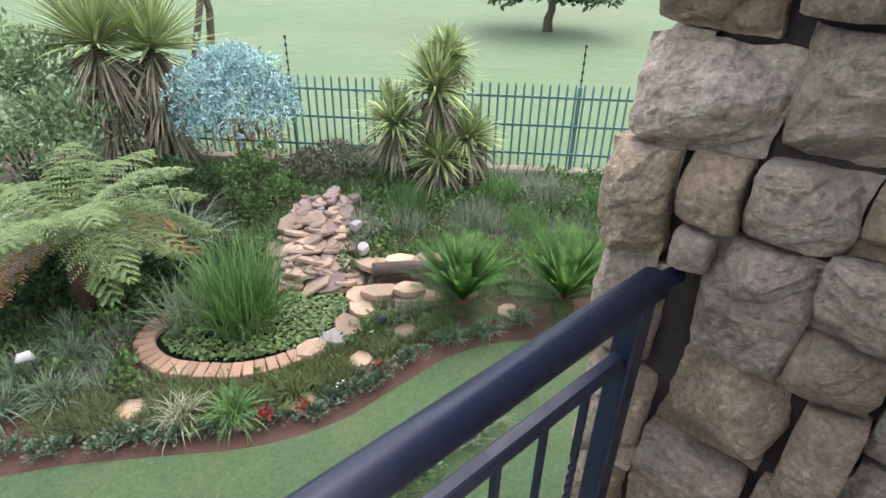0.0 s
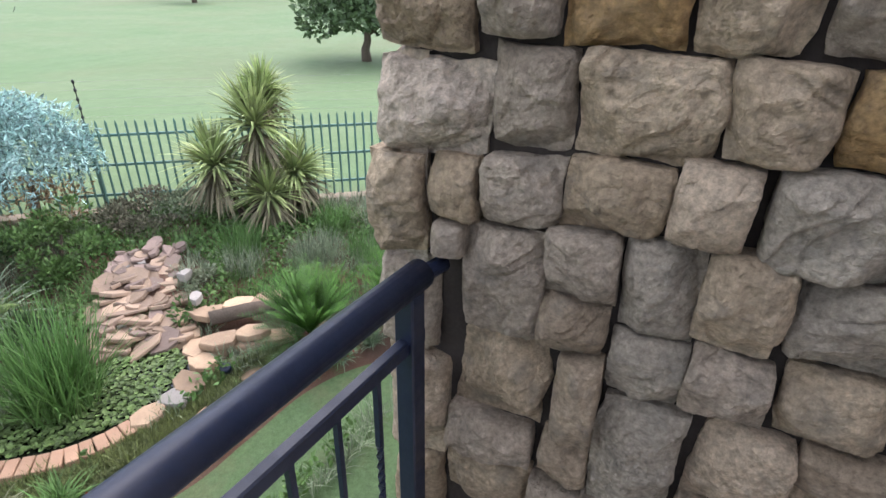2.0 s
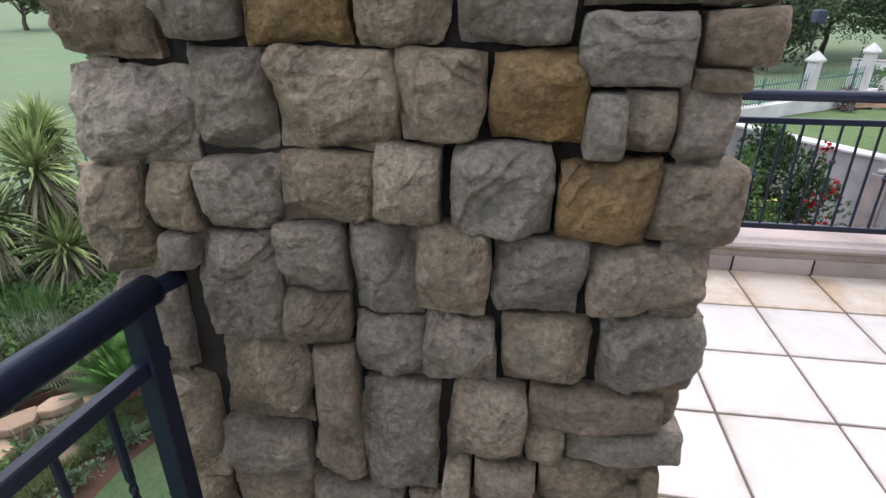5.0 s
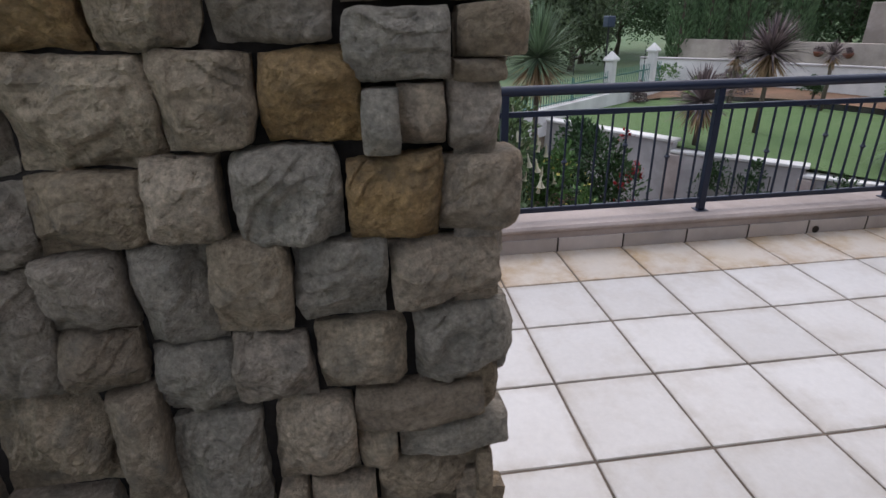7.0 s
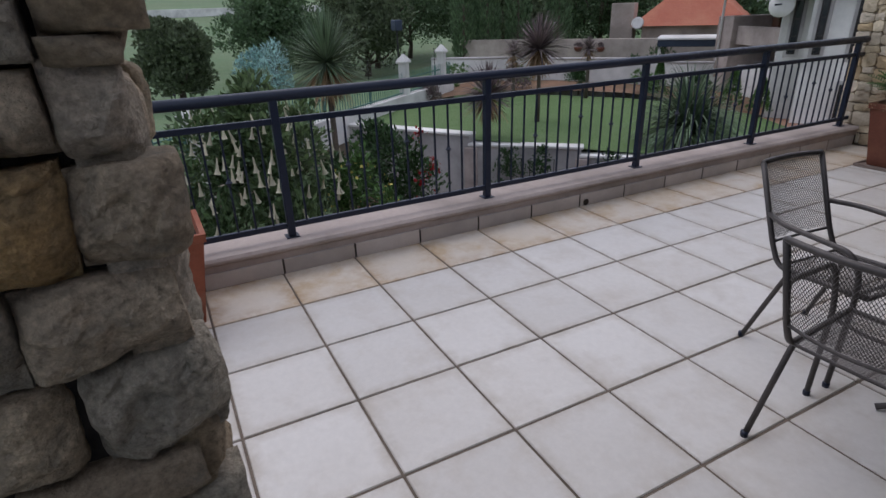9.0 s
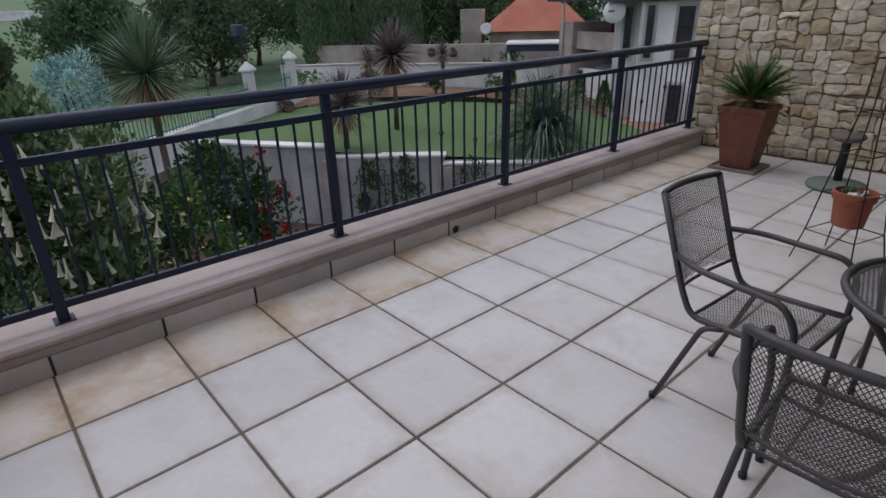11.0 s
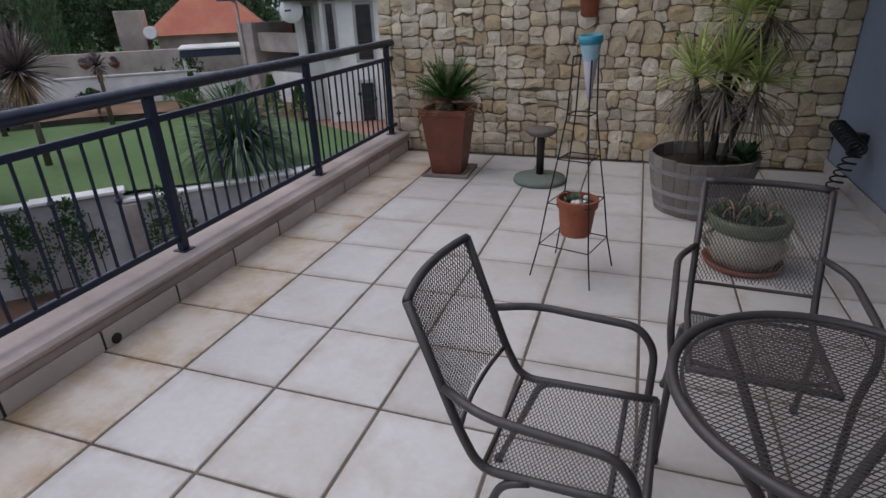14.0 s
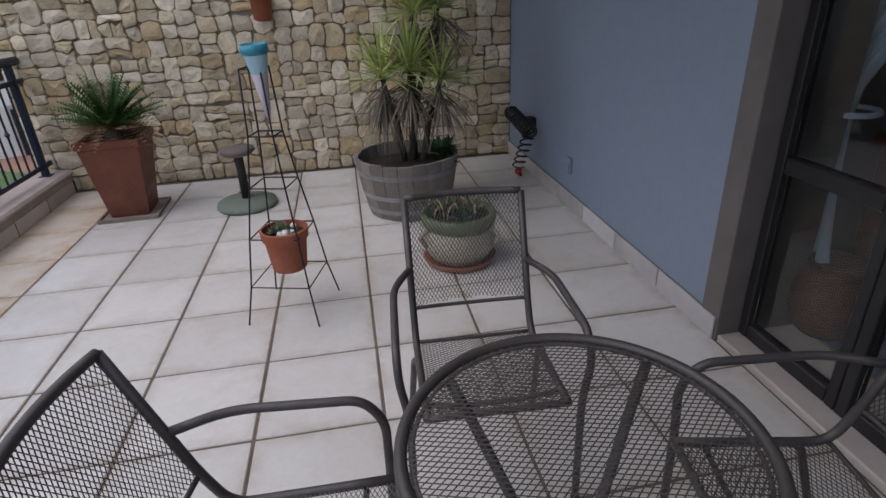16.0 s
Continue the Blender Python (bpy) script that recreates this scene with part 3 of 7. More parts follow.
def cushion(poly, c, seed, gap=0.005, proud=0.03, back=0.02):
    """A stone with the outline of a cell: worn rim, slightly bulged uneven face."""
    r = random.Random(seed)
    pts = []
    for a, b in zip(poly, poly[1:] + poly[:1]):
        if (b - a).length < 0.012:
            continue
        for t in ((0.0, 0.62) if (a - poly[0]).length > 1e-9 and poly.index(a) % 2 else (0.22, 0.62)):
            pts.append(a + (b - a) * t)
    if len(pts) < 6:
        return None
    m = Mesh()
    n = len(pts)
    off = Vector((r.random() * 40, r.random() * 40, 0))
    rings = []
    for scale, w in ((1.0, -back), (1.0, proud * 0.45), (0.93, proud * 0.92), (0.5, proud * 1.10)):
        ring = []
        for p in pts:
            d = p - c
            g = max(0.0, d.length - gap) / max(d.length, 1e-6)
            q = d * g * scale
            v = Vector((q.x * 14, q.y * 14, w * 8)) + Vector((off.x, off.y, 0))
            ring.append((q.x + noise.noise(v) * 0.005, q.y + noise.noise(v + Vector((5, 5, 5))) * 0.005, w + noise.noise(v * 0.6) * 0.016 * (w > 0) + noise.noise(v * 2.0) * 0.006 * (w > 0)))
        rings.append(ring)
    verts = [p for ring in rings for p in ring] + [(0, 0, proud * 1.2 + r.uniform(-0.008, 0.008))]
    faces = [(i * n + j, i * n + (j + 1) % n, i * n + n + (j + 1) % n, i * n + n + j) for i in range(3) for j in range(n)]
    faces += [(3 * n + j, 3 * n + (j + 1) % n, 4 * n) for j in range(n)]
    return m.add(verts, faces)


wall_stone = structure("wall_stone", Mesh().box(-0.76, 5.075, -3.0, 3.9, 5.5, 3.4), M_MORTAR, "tall wall of buff squared rubble stone", "wall")
upright = Matrix(((1, 0, 0, 0), (0, 0, -1, 0), (0, 1, 0, 0), (0, 0, 0, 1)))
upper = Mesh()
count = 0
for s, poly in rubble_cells(-0.76, 3.543, 0.0, 3.38, 0.150, 0.122, 3):
    c = sum(poly, Vector((0, 0))) / len(poly)
    m = cushion(poly, c, count, 0.003, 0.018 + 0.016 * rnd.random())
    count += 1
    if not m:
        continue
    if c.y < 1.55 and len(wall_stone.children) < 300:
        st = part("stone", m, M_WALLSTONE, wall_stone, smooth=False, at=Matrix.Translation((c.x, 5.072, c.y)) @ upright)
    else:
        upper.add([(c.x + u, 5.072 - w, c.y + v) for u, v, w in m.v], m.f)
tagged(part("upper_stones", upper, M_WALLSTONE_FAR, wall_stone, "buff rubble stones high on the wall"), kind="stuff")


# ---- expanded metal ----
def mesh_lines(inside, u0, u1, v0, v1, du, dv, curve, r=0.0011, steps=10):
    """A lattice of diamonds du wide and dv high, cut to the outline inside(u, v) and laid on a surface curve(u, v)."""
    m = Mesh()
    slope = dv / du
    lo, hi = v0 - (u1 - u0) * slope, v1 + (u1 - u0) * slope
    n = int((hi - lo) / dv) + 1
    for sign in (1, -1):
        for k in range(n):
            c = lo + k * dv
            run = []
            fine = steps * 6
            for i in range(fine + 1):
                u = u0 + (u1 - u0) * i / fine
                v = c + sign * slope * (u - (u0 if sign > 0 else u1)) if sign > 0 else c + slope * (u1 - u)
                ok = inside(u, v)
                if ok:
                    run.append((u, v))
                if (not ok or i == fine) and len(run) > 1:
                    keep = run[::6]
                    if keep[-1] != run[-1]:
                        keep.append(run[-1])
                    pts = [Vector(curve(a, b)) for a, b in keep]
                    m.tube(pts, r, 3, caps=False)
                    run = []
                elif not ok:
                    run = []
    return m


CHAIR_GROUP = "mesh chairs round the table"


def chair(at):
    ch = thing("garden_chair", at, "bronze-grey steel armchair with expanded mesh seat and back", "chair", CHAIR_GROUP)
    w = 0.202

    def back(u, v):
        t = (v - 0.50) / 0.38
        return (u, -0.235 - 0.135 * t - 0.03 * (1 - (u / w) ** 2), v)

    def seat(u, v):
        f = (v + 0.2) / 0.41
        dip = -0.022 * (1 - (u / w) ** 2) * math.sin(math.pi * min(1, max(0, f)))
        return (u, v, 0.425 + dip + 0.015 * f)

    for s in (-1, 1):
        side = rounded([(s * w, *back(s * w, 0.88)[1:]), (s * w, *back(s * w, 0.52)[1:]), (s * w, -0.19, 0.418), (s * w, 0.0, 0.427), (s * w, 0.215, 0.44)], 0.10, 7)
        part("side_frame", Mesh().tube(side, 0.0125, 10), M_CHAIR, ch, smooth=True)
        arm = rounded([(s * w, *back(s * w, 0.655)[1:]), (s * 0.265, -0.17, 0.650), (s * 0.272, 0.14, 0.634), (s * 0.272, 0.19, 0.56), (s * 0.25, 0.19, 0.43), (s * 0.258, 0.18, 0.0)], 0.07, 7)
        part("armrest", Mesh().tube(arm, 0.012, 10), M_CHAIR, ch, "tubular arm running down into the front leg", smooth=True)
        leg = rounded([(s * (w + 0.005), -0.06, 0.422), (s * (w + 0.012), -0.13, 0.40), (s * (w + 0.038), -0.275, 0.0)], 0.05, 5)
        part("rear_leg", Mesh().tube(leg, 0.0115, 10), M_CHAIR, ch, smooth=True)
        for y in (0.18, -0.275):
            part("foot_cap", Mesh().lathe([(0.014, 0.0), (0.015, 0.02), (0.0125, 0.024)], 10, (s * (0.258 if y > 0 else w + 0.038), y, 0)), M_RAIL, ch, smooth=True)
    top = [back(-w + 2 * w * i / 12, 0.88) for i in range(13)]
    low = [back(-w + 2 * w * i / 12, 0.525 - 0.012 * math.sin(math.pi * i / 12)) for i in range(13)]
    part("back_top_bar", Mesh().tube(top, 0.0125, 10), M_CHAIR, ch, smooth=True)
    part("back_lower_bar", Mesh().tube(low, 0.007, 8), M_CHAIR, ch, smooth=True)
    part("seat_front_bar", Mesh().tube([seat(-w + 2 * w * i / 10, 0.212) for i in range(11)], 0.011, 10), M_CHAIR, ch, smooth=True)
    part("seat_rear_bar", Mesh().tube([seat(-w + 2 * w * i / 10, -0.185) for i in range(11)], 0.007, 8), M_CHAIR, ch, smooth=True)
    part("seat_brace", Mesh().tube([(-w, 0.13, 0.418), (-0.1, 0.13, 0.402), (0.1, 0.13, 0.402), (w, 0.13, 0.418)], 0.008, 8), M_CHAIR, ch, smooth=True)
    part("back_mesh", mesh_lines(lambda u, v: abs(u) < w and 0.525 < v < 0.88, -w, w, 0.52, 0.88, 0.0125, 0.021, back, 0.00135), M_CHAIR, ch, "expanded metal back panel")
    part("seat_mesh", mesh_lines(lambda u, v: abs(u) < w and -0.19 < v < 0.21, -w, w, -0.19, 0.21, 0.022, 0.0115, seat, 0.00135), M_CHAIR, ch, "expanded metal seat panel")
    return ch


first_chair = chair(pose(1.788, 0.612, 0, 0, 0, -94))
copy_thing(first_chair, pose(2.325, 1.185, 0, 0, 0, 177))
copy_thing(first_chair, pose(2.90, 0.53, 0, 0, 0, 81))
copy_thing(first_chair, pose(2.205, 0.045, 0, 0, 0, 2))


def mesh_table(at):
    tb = thing("garden_table", at, "round bronze-grey steel table with an expanded mesh top", "table")
    R = 0.352
    part("rim", Mesh().tube(arc((0, 0), R, 0, math.tau * 71 / 72, 71, 0.712), 0.0135, 12, closed=True), M_CHAIR, tb, "thick tubular table rim", smooth=True)
    part("inner_ring", Mesh().tube(arc((0, 0), R - 0.022, 0, math.tau * 71 / 72, 71, 0.708), 0.005, 8, closed=True), M_CHAIR, tb, smooth=True)
    part("top_mesh", mesh_lines(lambda u, v: u * u + v * v < (R - 0.01) ** 2, -R, R, -R, R, 0.026, 0.0145, lambda u, v: (u, v, 0.712), 0.0016, 14), M_CHAIR, tb, "expanded metal table top")
    for k in range(4):
        a = math.radians(28 + 90 * k)
        d = Vector((math.cos(a), math.sin(a), 0))
        leg = rounded([d * (R - 0.02) + Vector((0, 0, 0.70)), d * 0.27 + Vector((0, 0, 0.62)), d * 0.10 + Vector((0, 0, 0.36)), d * 0.058 + Vector((0, 0, 0.26)), d * 0.15 + Vector((0, 0, 0.07)), d * 0.30 + Vector((0, 0, 0.012))], 0.12, 7)
        part("leg", Mesh().tube(leg, 0.0135, 10), M_CHAIR, tb, "curved tubular leg", smooth=True)
    part("collar", Mesh().lathe([(0.045, 0.24), (0.07, 0.25), (0.07, 0.30), (0.045, 0.31)], 20), M_CHAIR, tb, "ring that ties the legs", smooth=True)
    return tb


mesh_table(pose(2.365, 0.56, 0, 0, 0, 12))

# ---- plant materials ----
M_CYCAD = material("cycad_leaflet", (0.040, 0.105, 0.026), 0.5, vary=0.2, scale=5, bump=0.0, per_island=0.4, colour2=(0.05, 0.115, 0.022), translucent=0.15)
M_CYCAD_NEW = material("fresh_cycad_leaflet", (0.085, 0.205, 0.03), 0.5, vary=0.2, scale=5, bump=0.0, per_island=0.45, colour2=(0.06, 0.155, 0.026), translucent=0.2)
M_DRY = material("dry_leaf", (0.34, 0.23, 0.125), 0.85, vary=0.2, scale=6, bump=0.0, per_island=0.4, colour2=(0.18, 0.11, 0.06))
M_DRY_GREY = material("grey_dry_leaf", (0.24, 0.205, 0.16), 0.85, vary=0.2, scale=6, bump=0.0, per_island=0.4, colour2=(0.17, 0.14, 0.11))
M_YUCCA = material("variegated_yucca_leaf", (0.50, 0.54, 0.20), 0.55, vary=0.15, scale=6, bump=0.0, per_island=0.45, colour2=(0.34, 0.42, 0.13), translucent=0.25)
M_YUCCA_GREEN = material("yucca_leaf", (0.13, 0.20, 0.065), 0.55, vary=0.15, scale=6, bump=0.0, per_island=0.4, colour2=(0.19, 0.25, 0.09), translucent=0.15)
M_GREEN = material("green_leaf", (0.07, 0.15, 0.04), 0.6, vary=0.2, scale=4, bump=0.0, per_island=0.5, colour2=(0.11, 0.19, 0.055), translucent=0.2)
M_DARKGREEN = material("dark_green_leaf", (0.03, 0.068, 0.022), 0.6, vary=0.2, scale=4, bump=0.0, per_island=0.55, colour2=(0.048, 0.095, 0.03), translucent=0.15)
M_BARK = material("grey_brown_bark", (0.12, 0.095, 0.07), 0.95, vary=0.35, scale=9, bump=1.0, bump_scale=40, depth=0.02)
M_OAK = material("weathered_oak_stave", (0.205, 0.18, 0.16), 0.85, vary=0.25, scale=7, bump=0.6, bump_scale=70, depth=0.004, per_object=0.2, colour2=(0.17, 0.145, 0.12))
M_HOOP = material("galvanised_hoop", (0.34, 0.335, 0.325), 0.55, metal=0.5, vary=0.2, scale=10, bump=0.1, stain=(0.15, 0.09, 0.06), stain_scale=6, stain_amount=0.4)
M_CONCRETE = material("green_stained_concrete", (0.17, 0.19, 0.155), 0.85, vary=0.2, scale=9, bump=0.4, bump_scale=90, colour2=(0.12, 0.165, 0.13), stain=(0.26, 0.235, 0.19), stain_scale=4, stain_amount=0.5)
M_DISH = material("brown_stone_dish", (0.17, 0.14, 0.115), 0.85, vary=0.2, scale=12, bump=0.4, bump_scale=90)
M_GLAZE = material("cream_glazed_clay", (0.40, 0.36, 0.27), 0.45, vary=0.15, scale=9, bump=0.2, bump_scale=50, stain=(0.26, 0.21, 0.14), stain_scale=7, stain_amount=0.5)
M_GLAZE_GREEN = material("green_glazed_rim", (0.12, 0.145, 0.075), 0.4, vary=0.2, scale=9, bump=0.2, bump_scale=50)
M_SAUCER = material("pinkish_concrete_saucer", (0.27, 0.21, 0.175), 0.9, vary=0.15, scale=9, bump=0.4, bump_scale=90)
M_TURQUOISE = material("turquoise_frosted_glass", (0.03, 0.21, 0.28), 0.35, vary=0.08, scale=6, bump=0.0, colour2=(0.05, 0.27, 0.34))
M_FROST = material("pale_mauve_frosted_glass", (0.46, 0.44, 0.46), 0.4, vary=0.08, scale=6, bump=0.0, colour2=(0.36, 0.30, 0.34))
M_AQUA = material("pale_aqua_frosted_glass", (0.32, 0.50, 0.58), 0.4, vary=0.08, scale=6, bump=0.0, colour2=(0.42, 0.55, 0.61))
M_BLACK = material("black_plastic", (0.014, 0.015, 0.018), 0.5, vary=0.2, scale=12, bump=0.1)
M_RED = material("red_plastic", (0.42, 0.03, 0.02), 0.45, vary=0.15, scale=12, bump=0.05)
M_IRON = material("black_wrought_iron", (0.018, 0.016, 0.016), 0.6, vary=0.2, scale=14, bump=0.2)
M_SUCC = material("grey_green_succulent", (0.15, 0.20, 0.12), 0.55, vary=0.2, scale=8, bump=0.1, per_island=0.3, colour2=(0.25, 0.27, 0.17))


def sky_dir(lo, hi, r=rnd):
    a, e = r.uniform(0, math.tau), math.radians(r.uniform(lo, hi))
    return Vector((math.cos(a) * math.cos(e), math.sin(a) * math.cos(e), math.sin(e)))


def frond(m, base, d, length, width, droop, n=16, leaf_w=0.012, up=0.5):
    """A feather leaf: leaflets in two ranks along an arching rib."""
    d = Vector(d).normalized()
    p = Vector(base)
    for i in range(n):
        u = (i + 0.5) / n
        side = d.cross(Vector((0, 0, 1)))
        side = side.normalized() if side.length > 1e-3 else Vector((1, 0, 0))
        nrm = side.cross(d)
        w = width * (math.sin(math.pi * (0.12 + 0.83 * u)) ** 0.7)
        for s in (-1, 1):
            q = side * s + d * 0.75 + nrm * up
            m.blade(p, q, w, leaf_w, 0.1, 1, 0.1)
        d = (d + Vector((0, 0, -droop / n * (0.4 + 1.2 * u)))).normalized()
        p = p + d * (length / n)
    return m


def cycad(parent, base, size, fronds, mat, lo=8, hi=78, droop=0.55, n=18, seed=1):
    r = random.Random(seed)
    m = Mesh()
    for k in range(fronds):
        d = sky_dir(lo, hi, r)
        frond(m, base, d, size * r.uniform(0.8, 1.1), size * 0.20, droop, n, size * 0.06)
    part("fronds", m, mat, parent, "stiff feathery cycad leaves")
    return parent


def rosette(m, base, n, length, width, lo, hi, droop, r, seg=4):
    for _ in range(n):
        d = sky_dir(lo, hi, r)
        m.blade(base, d, length * r.uniform(0.75, 1.1), width, droop * r.uniform(0.5, 1.4), seg, 0.2)


# ---- square planter with cycad ----
pl = thing("planter", pose(0.235, 4.31, 0, 0, 0, 2), "tapered square rust-brown clay planter standing on a saucer", "planter")
part("saucer", Mesh().loft4([(0.215, 0.215, 0.0), (0.22, 0.22, 0.03), (0.205, 0.205, 0.03), (0.2, 0.2, 0.015)]), M_SAUCER, pl, "square pinkish concrete saucer")
part("pot", Mesh().loft4([(0.135, 0.135, 0.02), (0.14, 0.14, 0.04), (0.205, 0.205, 0.565), (0.218, 0.218, 0.57), (0.222, 0.222, 0.62), (0.195, 0.195, 0.62), (0.185, 0.185, 0.55)]), M_RUSTPOT, pl, "tapered clay body with a flat rim")
part("soil", Mesh().loft4([(0.18, 0.18, 0.54), (0.188, 0.188, 0.56), (0.1, 0.1, 0.59)]), M_SOIL, pl)
cy = thing("cycad", pose(0.235, 4.31, 0.55), "dark green cycad with dried lower fronds in the planter", "plant")
part("trunk", Mesh().lathe([(0.05, -0.01), (0.07, 0.04), (0.06, 0.09), (0.02, 0.12)], 14), M_BARK, cy)
cycad(cy, (0, 0, 0.12), 0.42, 70, M_CYCAD, 12, 78, 0.3, 18, 4)
dry = Mesh()
r_ = random.Random(2)
for _ in range(64):
    d = sky_dir(6, 30, r_)
    frond(dry, (0, 0, 0.12), d, 0.37 * r_.uniform(0.75, 1.15), 0.09, 1.3, 12, 0.020)
part("dry_fronds", dry, M_DRY, cy, "brown dried fronds drooping over the rim")

# second planter, behind the pillar
pl2 = thing("planter", pose(-0.22, -2.17, 0, 0, 0, 1), "tapered square terracotta planter against the parapet", "planter")
part("pot", Mesh().loft4([(0.14, 0.14, 0.0), (0.145, 0.145, 0.02), (0.215, 0.215, 0.50), (0.228, 0.228, 0.505), (0.232, 0.232, 0.55), (0.205, 0.205, 0.55), (0.195, 0.195, 0.48)]), M_TERRACOTTA, pl2, "tapered clay body with a flat rim")
part("soil", Mesh().loft4([(0.19, 0.19, 0.475), (0.197, 0.197, 0.485), (0.1, 0.1, 0.50)]), M_SOIL, pl2)

# ---- umbrella base ----
ub = thing("umbrella_base", pose(1.115, 4.2, 0), "round green-stained concrete umbrella base with tube and dish", "umbrella base")
part("disc", Mesh().lathe([(0.225, 0.0), (0.235, 0.02), (0.225, 0.045), (0.13, 0.062), (0.05, 0.07)], 40), M_CONCRETE, ub, smooth=True)
part("tube", Mesh().lathe([(0.034, 0.06), (0.034, 0.42), (0.028, 0.43)], 18), M_IRON, ub, smooth=True)
part("dish", Mesh().lathe([(0.03, 0.405), (0.10, 0.42), (0.135, 0.45), (0.125, 0.475), (0.06, 0.482)], 28), M_DISH, ub, "shallow brown dish", smooth=True)

# ---- plant stand ----
def plant_stand(at):
    st = thing("plant_stand", at, "tall black wrought iron obelisk plant stand", "plant stand")
    prof = [(0.185, 0.0), (0.150, 0.20), (0.122, 0.45), (0.088, 0.70), (0.060, 0.94), (0.049, 1.235)]
    for sx, sy in ((-1, -1), (1, -1), (1, 1), (-1, 1)):
        part("leg", Mesh().tube([(sx * a, sy * a, z) for a, z in prof], 0.0045, 8), M_IRON, st, smooth=True)
    for a, z in prof[1:]:
        part("ring", Mesh().tube([(-a, -a, z), (a, -a, z), (a, a, z), (-a, a, z)], 0.004, 6, closed=True), M_IRON, st)
    return st


plant_stand(pose(1.60, 2.472, 0, 0, 0, -16))
fp = thing("flower_pot", pose(1.612, 2.43, 0.262, 0, 0, 0), "terracotta flower pot with a few succulents, held in the plant stand", "pot")
part("pot", Mesh().lathe([(0.082, 0.0), (0.086, 0.005), (0.104, 0.165), (0.115, 0.168), (0.118, 0.215), (0.106, 0.218), (0.100, 0.17)], 36), M_TERRACOTTA, fp, smooth=False)
part("soil", Mesh().lathe([(0.098, 0.165), (0.103, 0.185), (0.03, 0.195)], 24), M_SOIL, fp)
pebbles = Mesh()
sux = Mesh()
for _ in range(9):
    a, q = rnd.uniform(0, 6.28), rnd.uniform(0.02, 0.075)
    pebbles.lathe([(0.004, -0.008), (0.016, 0.0), (0.012, 0.012), (0.003, 0.016)], 8, (q * math.cos(a), q * math.sin(a), 0.2))
for _ in range(5):
    a, q = rnd.uniform(0, 6.28), rnd.uniform(0.02, 0.08)
    rosette(sux, (q * math.cos(a), q * math.sin(a), 0.19), 14, 0.055, 0.02, 15, 80, 0.0, rnd, 2)
part("pebbles", pebbles, M_WHITE, fp, "small pale pebbles")
part("succulents", sux, M_SUCC, fp, "grey-green succulent rosettes")
vase = thing("glass_cone", pose(1.632, 2.455, 1.0, 3, -2, 0), "blue and white frosted glass cone in the stand", "ornament")
part("tip", Mesh().lathe([(0.004, 0.0), (0.012, 0.03), (0.036, 0.215)], 28), M_FROST, vase, "mauve-white frosted lower cone", smooth=True)
part("bowl", Mesh().lathe([(0.036, 0.215), (0.044, 0.25), (0.052, 0.295)], 28, caps=False), M_AQUA, vase, "pale aqua frosted bowl", smooth=True)
part("band", Mesh().lathe([(0.052, 0.295), (0.060, 0.305), (0.060, 0.338), (0.052, 0.338), (0.048, 0.30)], 28), M_TURQUOISE, vase, "turquoise rim band", smooth=True)
hang = thing("wall_pot", pose(1.38, 4.985, 1.33), "terracotta half pot fixed to the stone wall", "pot")
part("body", Mesh().lathe([(0.05, 0.0), (0.075, 0.02), (0.085, 0.16), (0.095, 0.165), (0.095, 0.2)], 24), M_TERRACOTTA, hang, smooth=True)

# ---- barrel with yucca ----
def barrel(at):
    b = thing("half_barrel", at, "weathered grey half wine barrel with metal hoops, used as a planter", "planter")
    prof = [(0.300, 0.0), (0.325, 0.10), (0.352, 0.22), (0.372, 0.34), (0.383, 0.43)]
    n = 22
    m = Mesh()
    half = math.pi / n * 0.965
    for r, z in prof:
        m.v += [(r * math.cos(-half), r * math.sin(-half), z), (r, 0, z), (r * math.cos(half), r * math.sin(half), z)]
    for r, z in prof[::-1]:
        m.v += [((r - 0.024) * math.cos(half), (r - 0.024) * math.sin(half), z), ((r - 0.024) * math.cos(-half), (r - 0.024) * math.sin(-half), z)]
    k = len(prof)
    m.f = [(i * 3 + j, i * 3 + j + 1, i * 3 + j + 4, i * 3 + j + 3) for i in range(k - 1) for j in range(2)]
    m.f += [(3 * k - 3, 3 * k - 2, 3 * k - 1, 3 * k, 3 * k + 1)]
    for i in range(k - 1):
        a = 3 * k + 2 * i
        m.f.append((a, a + 1, a + 3, a + 2))
        m.f.append((i * 3 + 3, i * 3, 3 * k + 2 * (k - 1 - i) + 1, 3 * k + 2 * (k - 2 - i) + 1))
        m.f.append((i * 3 + 2, i * 3 + 5, 3 * k + 2 * (k - 2 - i), 3 * k + 2 * (k - 1 - i)))
    stave = m.data("stave", M_OAK)
    for i in range(n):
        o = new("stave", stave)
        o.parent, o.matrix_basis = b, pose(0, 0, rnd.uniform(-0.004, 0.004), 0, 0, 360 * i / n)
    for z, r0, r1 in ((0.05, 0.316, 0.323), (0.16, 0.341, 0.349), (0.32, 0.371, 0.378)):
        part("hoop", Mesh().lathe([(r0, z), (r1, z + 0.035), (r1 - 0.01, z + 0.035), (r0 - 0.01, z)], 44), M_HOOP, b, "flat metal hoop", smooth=False)
    part("soil", Mesh().lathe([(0.345, 0.30), (0.352, 0.335), (0.1, 0.36)], 30), M_SOIL, b)
    return b


barrel(pose(2.38, 3.80, 0))


